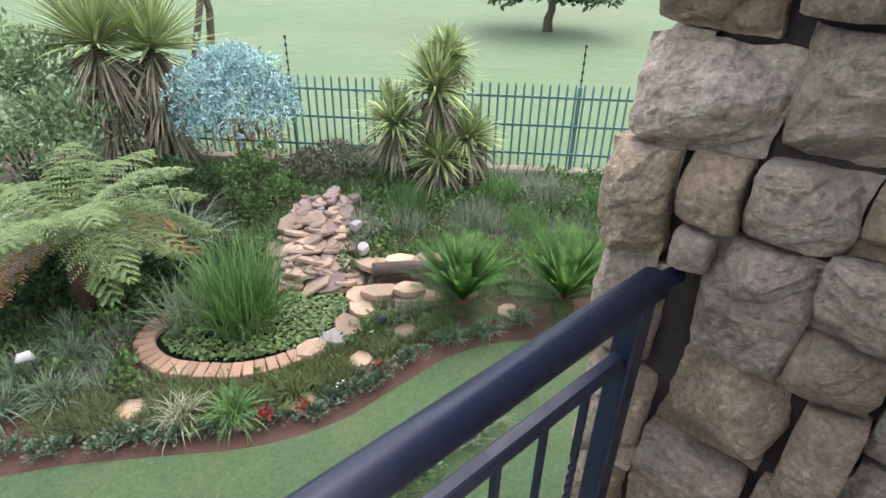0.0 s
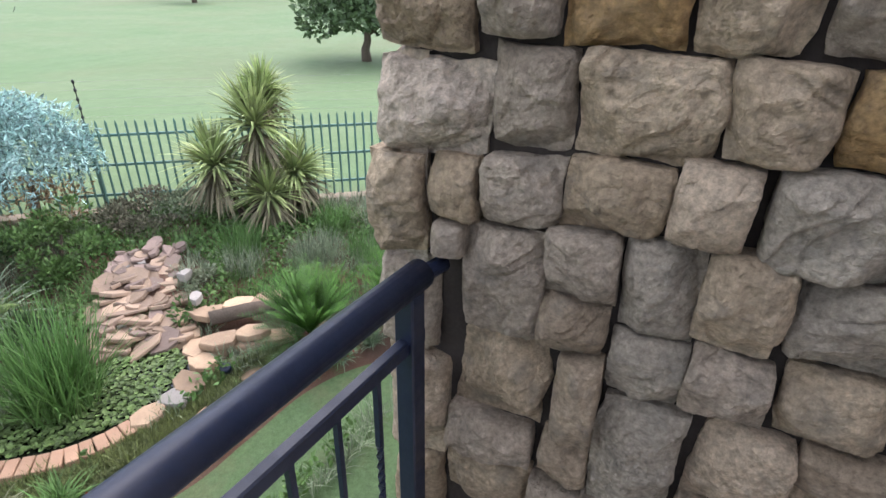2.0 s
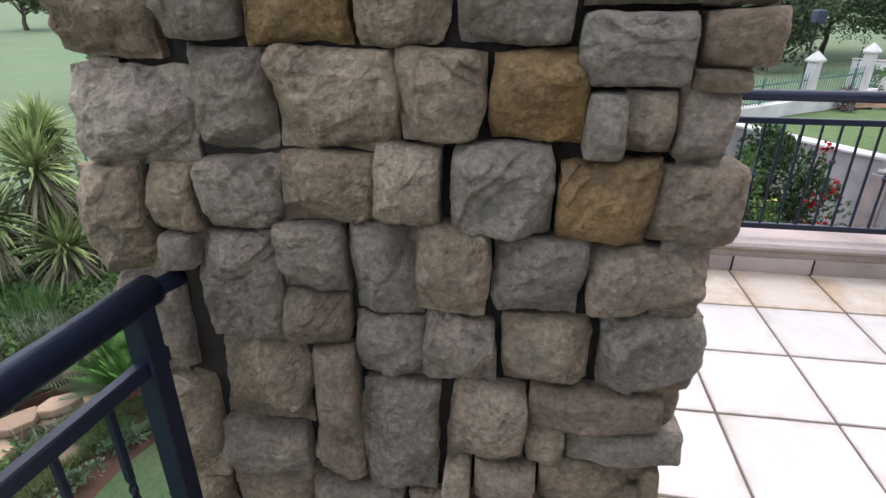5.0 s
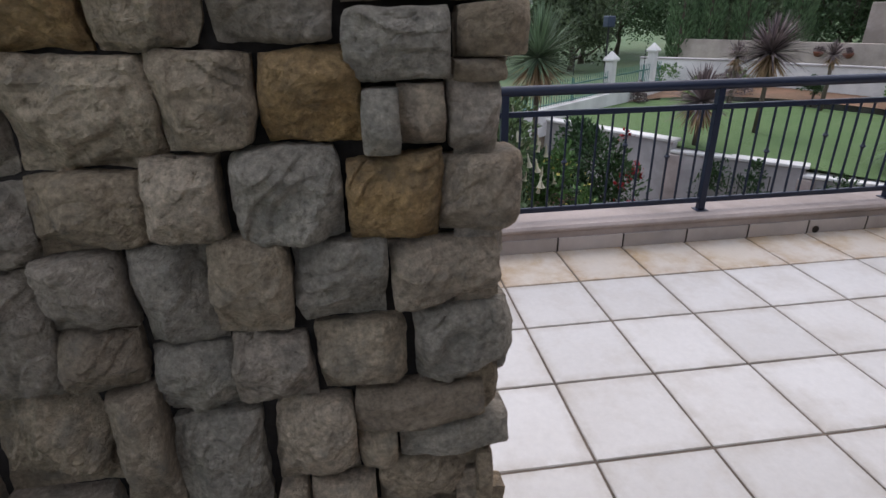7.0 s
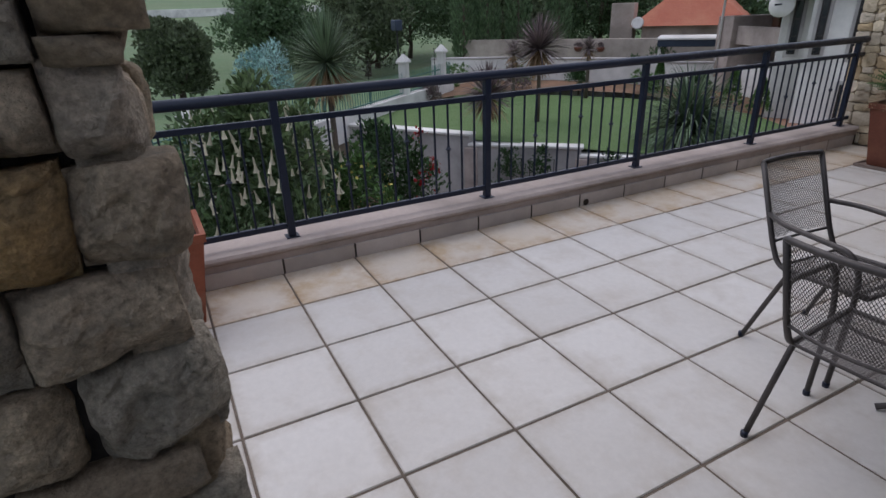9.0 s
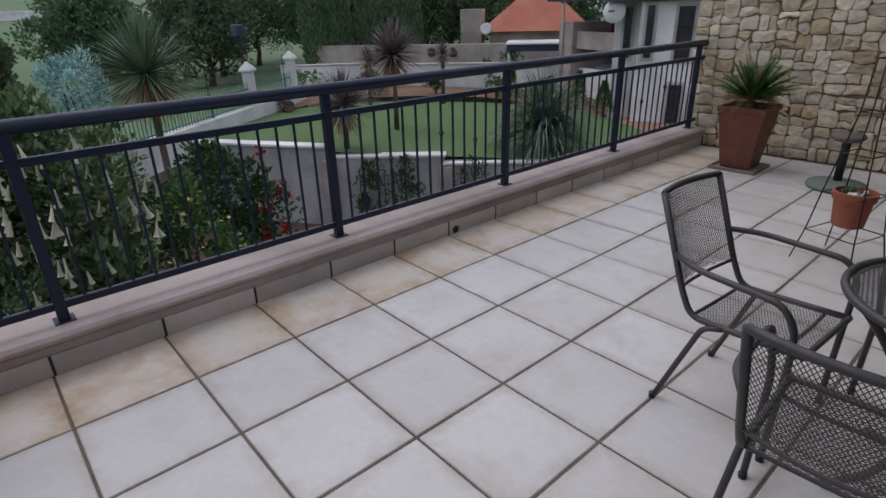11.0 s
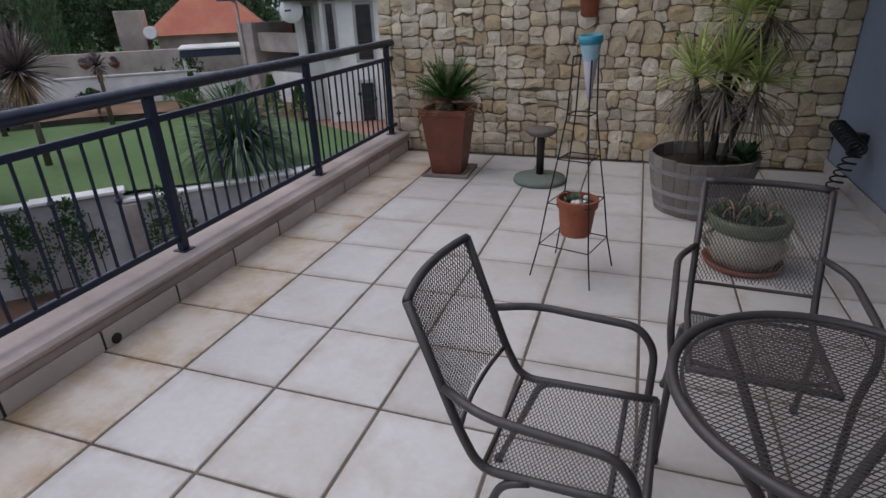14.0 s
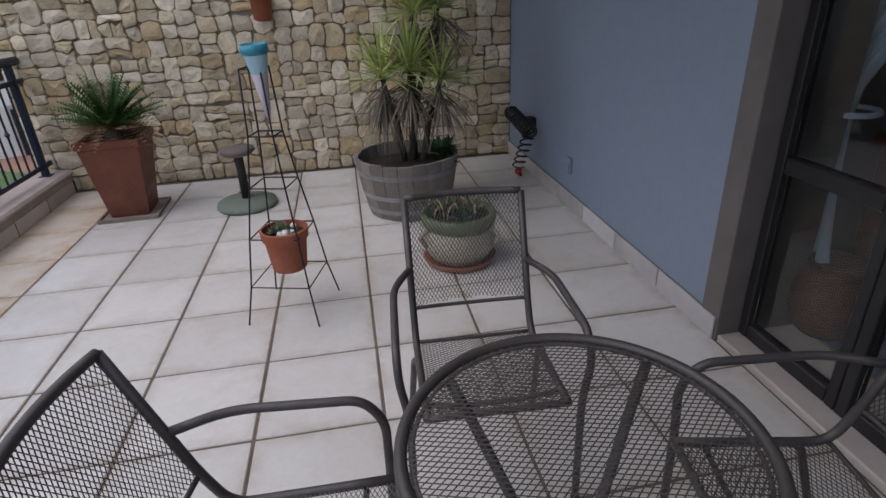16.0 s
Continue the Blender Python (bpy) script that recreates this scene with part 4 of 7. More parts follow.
def yucca(at, heads, label, green, dead, seed, leaf=0.36, trunk_r=0.03, n=60, width=0.022, dry=0.8, droop=0.7):
    r = random.Random(seed)
    y = thing("yucca", at, label, "plant")
    for (x0, y0), (x1, y1, z1), size in heads:
        q = Vector((x1, y1, z1))
        part("trunk", Mesh().tube([(x0, y0, -0.05), (x0 + (x1 - x0) * 0.35, y0 + (y1 - y0) * 0.35, z1 * 0.45), q], [trunk_r * 1.2, trunk_r, trunk_r * 0.75], 9), M_BARK, y, smooth=True)
        g, dd = Mesh(), Mesh()
        rosette(g, q, n, leaf * size, width, 0, 85, droop, r)
        for _ in range(int(n * dry)):
            d = sky_dir(-75, -5, r)
            dd.blade(q + Vector((0, 0, -0.04 - 0.12 * r.random() * size)), d, leaf * size * r.uniform(0.8, 1.1), width * 0.8, 0.7, 4, 0.3)
        part("crown", g, green, y, "spiky rosette of sword leaves")
        part("dead_leaves", dd, dead, y, "skirt of dry hanging leaves")
    return y


yucca(pose(2.42, 3.84, 0.34), [((-0.04, 0.0), (-0.17, -0.03, 0.62), 0.95), ((0.02, 0.03), (0.02, -0.05, 0.66), 1.1), ((0.08, -0.02), (0.24, -0.02, 0.58), 0.95), ((0.03, 0.06), (0.10, 0.16, 1.02), 0.9), ((0.0, 0.08), (0.28, 0.2, 1.05), 0.8)],
      "yellow-green variegated yucca with dry skirts in the half barrel", M_YUCCA, M_DRY_GREY, 11, 0.42, 0.022, 95, 0.02, 0.65)
sx_ = thing("succulent", pose(2.60, 3.70, 0.34), "blue-green leafy succulent growing in the half barrel", "plant")
m = Mesh()
for _ in range(6):
    rosette(m, (rnd.uniform(-0.09, 0.09), rnd.uniform(-0.09, 0.09), rnd.uniform(0.02, 0.14)), 26, 0.11, 0.04, -10, 80, 0.2, rnd, 2)
part("leaves", m, M_DARKGREEN, sx_)

# ---- glazed pot ----
gp = thing("glazed_pot", pose(2.57, 2.82, 0), "bulging cream glazed pot with a green rim on a terracotta saucer", "pot")
part("saucer", Mesh().lathe([(0.17, 0.0), (0.205, 0.006), (0.225, 0.04), (0.21, 0.04), (0.19, 0.012)], 36), M_TERRACOTTA, gp, "terracotta saucer", smooth=True)
part("body", Mesh().lathe([(0.14, 0.012), (0.165, 0.03), (0.212, 0.10), (0.225, 0.17), (0.212, 0.225), (0.205, 0.24)], 44), M_GLAZE, gp, smooth=True)
part("rim", Mesh().lathe([(0.205, 0.24), (0.222, 0.255), (0.225, 0.315), (0.20, 0.325), (0.19, 0.28)], 44), M_GLAZE_GREEN, gp, "thick green glazed rim", smooth=True)
part("soil", Mesh().lathe([(0.192, 0.275), (0.197, 0.285), (0.05, 0.30)], 28), M_SOIL, gp)
for s in (0, 1, 2):
    a = math.radians(200 + 120 * s)
    d = Vector((math.cos(a), math.sin(a), 0))
    part("handle", Mesh().tube(rounded([d * 0.20 + Vector((0, 0, 0.25)), d * 0.275 + Vector((0, 0, 0.21)), d * 0.225 + Vector((0, 0, 0.14))], 0.05), 0.014, 8), M_GLAZE, gp, "small curled lug", smooth=True)
su = thing("succulent", pose(2.57, 2.82, 0.29), "low succulents with curled pale stems, growing in the glazed pot", "plant")
m, st = Mesh(), Mesh()
for _ in range(9):
    a, q = rnd.uniform(0, 6.28), rnd.uniform(0.02, 0.15)
    rosette(m, (q * math.cos(a), q * math.sin(a), 0.0), 16, 0.11, 0.028, 5, 80, 0.3, rnd, 3)
for _ in range(9):
    a, q = rnd.uniform(0, 6.28), rnd.uniform(0.05, 0.16)
    p = Vector((q * math.cos(a), q * math.sin(a), 0))
    o = sky_dir(0, 60)
    st.tube(rounded([p, p + Vector((0, 0, 0.07)) + o * 0.03, p + o * 0.10 + Vector((0, 0, 0.06)), p + o * 0.12], 0.04), 0.005, 6)
part("leaves", m, M_DARKGREEN, su)
part("dry_stems", st, M_DRY, su, "curled pale dry stems", smooth=True)

# ---- hose coil on the house wall ----
ho = thing("hose_holder", pose(3.445, 4.32, 0), "black wall bracket with a coiled black hose and a red nozzle", "hose")
part("bracket", Mesh().block(-0.01, -0.05, 0.42, 0.1, 0.05, 0.50, 0.01), M_BLACK, ho)
bun = Mesh()
for k in range(9):
    t = k / 8
    bun.tube([(-0.02 + 0.055 * math.cos(w) - 0.02, -0.28 + 0.50 * t + 0.012 * math.sin(3 * w), 0.50 - 0.05 * (1 - t) + 0.05 * math.sin(w)) for w in (math.tau * i / 14 for i in range(14))], 0.012, 6, closed=True)
part("hose_bundle", bun, M_BLACK, ho, "bundled black hose", smooth=True)
part("coil", Mesh().tube([(-0.03 + 0.05 * math.cos(w * 6), -0.25 + 0.30 * w / math.tau + 0.05 * math.sin(w * 6), 0.43 - 0.38 * w / math.tau) for w in (math.tau * i / 120 for i in range(121))], 0.007, 6), M_BLACK, ho, "springy spiral of hose", smooth=True)
part("nozzle", Mesh().lathe([(0.02, 0.0), (0.03, 0.015), (0.03, 0.04), (0.012, 0.055)], 14), M_RED, ho, "red nozzle", smooth=True, at=pose(-0.03, 0.03, 0.0))
part("nozzle_grip", Mesh().tube([(-0.03, 0.03, 0.02), (-0.04, -0.06, 0.022)], 0.018, 10), M_RED, ho, "red nozzle grip", smooth=True)
ou = thing("outlet_cover", pose(3.545, 3.5, 0.31), "blue-grey painted weatherproof socket cover on the house wall", "socket")
part("plate", Mesh().block(-0.022, -0.035, -0.06, 0.0, 0.035, 0.06, 0.004), M_HOUSE, ou)
part("flap", Mesh().block(-0.03, -0.028, -0.05, -0.0225, 0.028, 0.02, 0.003), M_HOUSE, ou)


# ---- sliding door and the room behind it ----
M_ALU = material("dark_bronze_aluminium", (0.035, 0.032, 0.032), 0.4, metal=0.3, vary=0.15, scale=8, bump=0.05)
M_ROOM = material("room_wall_paint", (0.30, 0.30, 0.32), 0.9, vary=0.05, scale=3, bump=0.1)
M_CARPET = material("blue_grey_carpet", (0.20, 0.245, 0.30), 0.95, vary=0.2, scale=20, bump=0.5, bump_scale=200)
M_CURTAIN = material("pale_blue_curtain", (0.62, 0.70, 0.80), 0.9, vary=0.08, scale=6, bump=0.2, bump_scale=120, colour2=(0.54, 0.62, 0.71))
M_WOOD = material("reddish_brown_wood", (0.13, 0.055, 0.03), 0.5, vary=0.25, scale=5, bump=0.2, bump_scale=60)
glass = bpy.data.materials.new("window_glass")
glass.use_nodes = True
gn = glass.node_tree.nodes["Principled BSDF"]
gn.inputs["Base Color"].default_value, gn.inputs["Roughness"].default_value = (0.85, 0.9, 0.9, 1), 0.02
gn.inputs["Transmission Weight"].default_value, gn.inputs["IOR"].default_value = 1.0, 1.35
room = Mesh()
room.box(3.945, -1.3, -0.05, 7.5, 1.9, 0.03)
structure("floor_room", room, M_CARPET, "blue-grey carpeted floor of the room behind the glass", "floor")
shell = Mesh()
shell.box(7.4, -1.3, 0.03, 7.5, 2.0, 2.6)
shell.box(3.945, 1.96, 0.03, 7.4, 2.06, 2.6)
shell.box(3.945, -1.45, 0.03, 7.4, -1.35, 2.6)
structure("wall_room", shell, M_ROOM, "plain grey walls of the room behind the glass", "wall")
structure("ceiling_room", Mesh().box(3.945, -1.45, 2.6, 7.5, 2.06, 2.7), M_ROOM, "plain ceiling of the room behind the glass", "ceiling")
structure("door_sill", Mesh().block(3.545, -1.2, -0.01, 3.965, 1.688, 0.03, 0.006), M_SKIRT, "pale tiled door sill", "sill")
door = tagged(new("door_1"), "dark bronze aluminium sliding door with tall glass panes", "door", kind="structure")
for y0, y1 in ((1.14, 1.686), (0.62, 1.14), (0.10, 0.62), (-0.55, 0.10), (-1.19, -0.55)):
    for y in (y0, y1 - 0.05):
        part("stile", Mesh().block(3.645, y + 0.002, 0.032, 3.705, y + 0.048, 2.098, 0.004), M_ALU, door)
    for z in (0.032, 0.806, 2.03):
        part("rail", Mesh().block(3.647, y0 + 0.052, z, 3.703, y1 - 0.052, z + 0.066, 0.004), M_ALU, door)
    for z0, z1 in ((0.098, 0.806), (0.872, 2.03)):
        g = part("pane", Mesh().box(3.672, y0 + 0.05, z0, 3.678, y1 - 0.05, z1), glass, door, "clear glass pane")
        g.visible_shadow = False


def curtain(at, width, z0, z1, waist, label):
    c = thing("curtain", at, label, "curtain")
    m = Mesh()
    n, k = 60, 24
    for j in range(k + 1):
        t = j / k
        z = z1 + (z0 - z1) * t
        pinch = 1 - (1 - waist) * math.exp(-((t - 0.62) / (0.26 if t < 0.62 else 0.9)) ** 2)
        for i in range(n + 1):
            u = i / n
            m.v.append((0.03 * math.sin(u * 42) * (0.6 + 0.4 * t), (u * pinch) * width, z + 0.02 * math.sin(u * 9)))
    m.f = [(j * (n + 1) + i, j * (n + 1) + i + 1, (j + 1) * (n + 1) + i + 1, (j + 1) * (n + 1) + i) for j in range(k) for i in range(n)]
    o = part("fabric", m, M_CURTAIN, c, smooth=True)
    so = o.modifiers.new("thickness", "SOLIDIFY")
    so.thickness = 0.004
    part("tie_back", Mesh().tube(arc((0.0, width * 0.28 * 0.5), 0.11, 0, math.tau * 23 / 24, 23, z1 + (z0 - z1) * 0.62), 0.012, 8, closed=True), M_CURTAIN, c, "fabric tie-back", smooth=True)
    return c


curtain(pose(4.005, 1.90, 0.05, 0, 0, 180), 0.95, 0.06, 2.4, 0.15, "pale blue curtain tied back inside the sliding door")
jar = thing("floor_pot", pose(4.02, 1.62, 0.03), "round brown glazed pot on the carpet behind the glass", "pot")
part("body", Mesh().lathe([(0.09, 0.0), (0.12, 0.02), (0.165, 0.14), (0.16, 0.24), (0.11, 0.31), (0.10, 0.33), (0.12, 0.35), (0.10, 0.35), (0.085, 0.31)], 32), M_WOOD, jar, smooth=True)
part("foot_ring", Mesh().lathe([(0.10, -0.001), (0.105, 0.012), (0.095, 0.018)], 28), M_BLACK, jar, smooth=True)
chest = thing("wooden_chest", pose(4.5, 1.40, 0.03), "dark reddish wooden chest beside the curtain, behind the glass", "chest")
part("body", Mesh().block(-0.3, -0.35, 0.0, 0.3, 0.35, 0.82, 0.01), M_WOOD, chest)
part("lid", Mesh().block(-0.33, -0.38, 0.822, 0.33, 0.38, 0.87, 0.015), M_WOOD, chest)
for y in (-0.17, 0.17):
    part("door_panel", Mesh().block(-0.312, y - 0.15, 0.08, -0.302, y + 0.15, 0.76, 0.004), M_WOOD, chest)


# ---- ground ----
F0, FD = Vector((-3.9, -8.4)), Vector((-0.62, 0.785)).normalized()
FN = Vector((-FD.y, FD.x))


def smoothstep(a, b, x):
    t = max(0.0, min(1.0, (x - a) / (b - a)))
    return t * t * (3 - 2 * t)


def golf_z(x, y):
    s = (Vector((x, y)) - F0).dot(FN)
    if s < 0:
        return -1.95 - 1.6 * smoothstep(0, 0.5, -s)
    d = math.hypot(x, y)
    return -1.95 - 0.75 * smoothstep(0, 18, s) + (0.012 + 0.055 * smoothstep(-0.45, 0.0, y / max(d, 1))) * max(0.0, d - 45) + 0.15 * noise.noise(Vector((x * 0.03, y * 0.03, 0)))


def spread(u, far):
    return math.copysign(far * (0.06 * abs(u) + 0.94 * abs(u) ** 3.2), u)


ground = Mesh()
GN = 150
for j in range(GN + 1):
    for i in range(GN + 1):
        x, y = spread(-1 + 2 * i / GN, 420) - 4, spread(-1 + 2 * j / GN, 420) - 3
        ground.v.append((x, y, golf_z(x, y)))
ground.f = [(j * (GN + 1) + i, j * (GN + 1) + i + 1, (j + 1) * (GN + 1) + i + 1, (j + 1) * (GN + 1) + i) for j in range(GN) for i in range(GN)]
structure("ground", ground, M_GOLF, "wide pale green mown fairway", "ground", smooth=True)

EDGE = [(-3.6, 0.5), (-3.3, -2.6), (-2.5, -4.2), (-1.22, -5.42), (-0.45, -5.86), (0.39, -5.96), (1.03, -6.03), (1.74, -6.34), (2.47, -6.93), (3.14, -7.44), (4.2, -7.95), (7.0, -8.6)]


def smooth_line(pts, n=8):
    pts = [Vector(p) for p in pts]
    out = []
    for i in range(len(pts) - 1):
        p0, p1, p2, p3 = pts[max(0, i - 1)], pts[i], pts[i + 1], pts[min(len(pts) - 1, i + 2)]
        for k in range(n):
            t = k / n
            out.append(0.5 * ((2 * p1) + (p2 - p0) * t + (2 * p0 - 5 * p1 + 4 * p2 - p3) * t * t + (3 * p1 - p0 - 3 * p2 + p3) * t ** 3))
    return out + [pts[-1]]


edge = smooth_line(EDGE, 8)


def bed_z(x, y):
    s = (Vector((x, y)) - F0).dot(FN)
    z = -2.26 + 0.38 * smoothstep(-3.4, -0.4, s)
    z += 0.30 * math.exp(-((x + 0.75) ** 2 + (y + 8.55) ** 2) / 0.5)
    return z + 0.03 * noise.noise(Vector((x * 2, y * 2, 0)))


lawn = Mesh()
k = 6
for p in edge:
    q = Vector((max(-0.9, p.x) if p.y > -3.6 else p.x + 0.0, -3.3 if p.y < -3.4 else p.y))
    if p.y >= -3.4:
        q = Vector((-0.8, p.y))
    for i in range(k + 1):
        t = i / k
        c = p.lerp(q, t)
        lawn.v.append((c.x, c.y, -2.3 + 0.012 * noise.noise(Vector((c.x, c.y, 0))) - (0.008 if i == 0 else 0)))
lawn.f = [(j * (k + 1) + i, j * (k + 1) + i + 1, (j + 1) * (k + 1) + i + 1, (j + 1) * (k + 1) + i) for j in range(len(edge) - 1) for i in range(k)]
structure("lawn", lawn, M_LAWN, "mown green lawn below the terrace", "lawn", smooth=True)

bed = Mesh()
k = 16
for p in edge:
    s = (p - F0).dot(FN)
    q = p - FN * s if p.x < 3 else Vector((p.x - 1.5, -15.0))
    for i in range(k + 1):
        c = p.lerp(q, i / k)
        bed.v.append((c.x, c.y, bed_z(c.x, c.y) - (0.075 if i == 0 else 0.06 if i == 1 else 0)))
bed.f = [(j * (k + 1) + i + 1, j * (k + 1) + i, (j + 1) * (k + 1) + i, (j + 1) * (k + 1) + i + 1) for j in range(len(edge) - 1) for i in range(k)]
structure("garden_bed", bed, M_BED, "dark mulched planting bed round the pond", "garden bed", smooth=True)

# ---- pond ----
M_WATER = material("dark_pond_water", (0.012, 0.018, 0.012), 0.08, vary=0.2, scale=3, bump=0.05, bump_scale=12, spec=0.6)
M_BRICK = material("salmon_clay_paver", (0.40, 0.255, 0.165), 0.85, vary=0.15, scale=12, bump=0.4, bump_scale=90, per_object=0.15, colour2=(0.33, 0.20, 0.13))
M_SLAB = material("peach_sandstone_slab", (0.41, 0.295, 0.19), 0.85, vary=0.2, scale=9, bump=0.7, bump_scale=40, per_object=0.4, colour2=(0.27, 0.19, 0.125))
M_SLAB_DULL = material("dull_sandstone_slab", (0.35, 0.255, 0.175), 0.85, vary=0.2, scale=9, bump=0.7, bump_scale=40, per_object=0.4, colour2=(0.21, 0.155, 0.115))
M_SLATE = material("brown_purple_slate", (0.20, 0.15, 0.125), 0.85, vary=0.2, scale=9, bump=0.6, bump_scale=50, per_object=0.3, colour2=(0.20, 0.15, 0.12))
M_ROCK = material("grey_white_rock", (0.24, 0.225, 0.20), 0.9, vary=0.2, scale=9, bump=0.6, bump_scale=40, per_object=0.3, colour2=(0.30, 0.28, 0.25))
M_REED = material("reed_blade", (0.085, 0.19, 0.05), 0.55, vary=0.15, scale=5, bump=0.0, per_island=0.4, colour2=(0.12, 0.23, 0.065), translucent=0.2)
M_PAD = material("lily_pad", (0.105, 0.165, 0.05), 0.6, vary=0.2, scale=8, bump=0.1, per_island=0.6, colour2=(0.075, 0.125, 0.035))
POND = [(1.30, -8.56), (1.58, -8.53), (1.86, -8.29), (1.86, -7.80), (1.50, -7.30), (1.16, -7.06), (0.76, -6.95), (0.20, -6.99), (-0.21, -7.18), (-0.33, -7.56), (-0.1, -8.0), (0.3, -8.35), (0.8, -8.55)]
rim = smooth_line(POND + [POND[0]], 8)
wat = Mesh().add([(p.x, p.y, -2.222) for p in rim[:-1]], [tuple(range(len(rim) - 1))])
water = structure("water", wat, M_WATER, "dark still pond water", "pond")
coping = thing("pond_coping", pose(0.9, -7.8, -2.24), "curved coping of salmon clay pavers set on edge round the pond", "coping")
arc_pts = rim[4:48]
lens = [0.0]
for a, b in zip(arc_pts, arc_pts[1:]):
    lens.append(lens[-1] + (b - a).length)
brick = Mesh().block(-0.052, -0.105, -0.06, 0.052, 0.105, 0.055, 0.008).data("brick", M_BRICK)
n = int(lens[-1] / 0.113)
for i in range(n):
    s = (i + 0.5) * lens[-1] / n
    j = max(q for q in range(len(lens) - 1) if lens[q] <= s)
    a, b = arc_pts[j], arc_pts[j + 1]
    p = a.lerp(b, (s - lens[j]) / max(1e-6, lens[j + 1] - lens[j]))
    d = (b - a).normalized()
    o = new("brick", brick)
    o.parent = coping
    o.matrix_basis = pose(p.x - 0.9, p.y + 7.8, 0.02 + rnd.uniform(-0.004, 0.004), rnd.uniform(-2, 2), rnd.uniform(-2, 2), math.degrees(math.atan2(d.y, d.x)) + rnd.uniform(-2, 2))


def slab_mesh(rx, ry, h, seed, n=7):
    """A flat broken stone with an uneven outline."""
    r = random.Random(seed)
    rad = [r.uniform(0.66, 1.2) for _ in range(n)]
    m = Mesh()
    for s, z in ((0.96, 0.0), (1.0, h * 0.3), (0.985, h * 0.88), (0.93, h)):
        m.v += [(rx * s * rad[i] * math.cos(math.tau * i / n), ry * s * rad[i] * math.sin(math.tau * i / n), z + (r.uniform(-0.1, 0.1) * h if z else 0)) for i in range(n)]
    m.f = [(q * n + i, q * n + (i + 1) % n, q * n + n + (i + 1) % n, q * n + n + i) for q in range(3) for i in range(n)]
    m.f += [tuple(range(n - 1, -1, -1)), tuple(range(3 * n, 4 * n))]
    return m


def slab(x, y, z, rx, ry, h, rz, mat, label, seed, tilt=(0, 0), group=""):
    o = part("stone_slab", slab_mesh(rx, ry, h, seed), mat, at=pose(x, y, z, tilt[0], tilt[1], rz))
    return tagged(o, label, "stone", group)


for i, (x, y, rx, ry) in enumerate([(0.66, -6.93, 0.19, 0.15), (0.40, -6.91, 0.16, 0.16), (0.14, -6.97, 0.20, 0.17), (-0.13, -7.10, 0.20, 0.18), (-0.30, -7.36, 0.21, 0.19), (-0.40, -7.64, 0.18, 0.22)]):
    slab(x, y, -2.26, rx, ry, 0.11, i * 23, M_SLAB if i != 1 else M_ROCK, "flat peach sandstone slab edging the pond" if i != 1 else "pale rounded rock edging the pond", i, group="pond edge slabs")
for i, (x, y, z) in enumerate([(-0.55, -7.28, -2.24), (-0.78, -7.08, -2.24), (-1.02, -6.88, -2.24), (-0.55, -7.28, -2.13), (-0.80, -7.06, -2.13), (-1.3, -6.62, -2.22), (-0.72, -7.52, -2.05), (-1.0, -7.32, -2.03), (-1.28, -7.1, -2.03)]):
    slab(x + (0.1 if i < 6 else 0.0), y + (0.17 if i < 6 else 0.0), z, 0.25, 0.15, 0.085, 138 + rnd.uniform(-9, 9), M_SLAB, "peach sandstone slab in the low rockery wall", 40 + i, group="rockery wall slabs")
log = part("log", Mesh().tube([(-0.62, -7.44, -2.0), (-0.95, -7.22, -2.02), (-1.35, -6.95, -2.04)], [0.085, 0.09, 0.08], 14), M_BARK, smooth=True)
tagged(log, "grey weathered log lying on the rockery wall", "log")
ri = random.Random(21)
n = 0
for i in range(118):
    u, v = (i + ri.random()) / 118, ri.uniform(-1, 1)
    c = Vector((0.10, -7.95)).lerp(Vector((-1.30, -9.15)), u)
    side_d = Vector((0.65, -0.76))
    half = 0.62 - 0.24 * u
    x, y = c.x + side_d.x * v * half, c.y + side_d.y * v * half
    z = -2.16 + 0.42 * u - 0.07 * abs(v) + ri.uniform(-0.02, 0.035)
    pick = ri.random()
    mat = M_SLATE if u > 0.70 and pick < 0.7 else M_ROCK if pick > 0.93 else M_SLATE if pick > 0.84 else M_SLAB_DULL
    rx = 0.06 if mat is M_ROCK else ri.uniform(0.10, 0.18) if u > 0.7 else ri.uniform(0.13, 0.27)
    lab = "thin brown slate slab of the dry waterfall" if mat is M_SLATE else "flat peach sandstone slab of the dry waterfall" if mat is M_SLAB_DULL else "small grey rock of the dry waterfall"
    slab(x, y, z, rx, rx * ri.uniform(0.6, 0.9), ri.uniform(0.03, 0.06), ri.uniform(0, 360), mat, lab, 100 + i, (ri.uniform(-20, 20), ri.uniform(-20, 20)), "waterfall stones")
slab(-4.55, -6.5, -2.0, 0.16, 0.13, 0.16, 20, M_ROCK, "rounded white rock in the bed below the fence", 301)
slab(-0.75, -7.78, -1.92, 0.12, 0.09, 0.08, 50, M_ROCK, "pale lichen-covered rock on the waterfall", 302)
slab(-0.98, -8.2, -1.85, 0.10, 0.08, 0.10, 10, M_ROCK, "small grey rock beside the waterfall", 303)
STEPS = [(-0.29, -6.52), (0.38, -6.46), (1.17, -6.43), (1.66, -6.66), (2.33, -7.50), (2.12, -7.08), (-1.42, -5.90)]
for i, (x, y) in enumerate(STEPS):
    slab(x, y, bed_z(x, y) - 0.03, 0.17 if i % 2 == 0 else 0.14, 0.15 if i % 2 == 0 else 0.12, 0.05, i * 40, M_SLAB, "rounded peach stepping stone in the ground cover", 320 + i, group="stepping stones")
lamp = thing("garden_lamp", pose(-0.20, -6.78, -2.26, 0, 25, 30), "small dark garden spotlight beside the pond", "lamp")
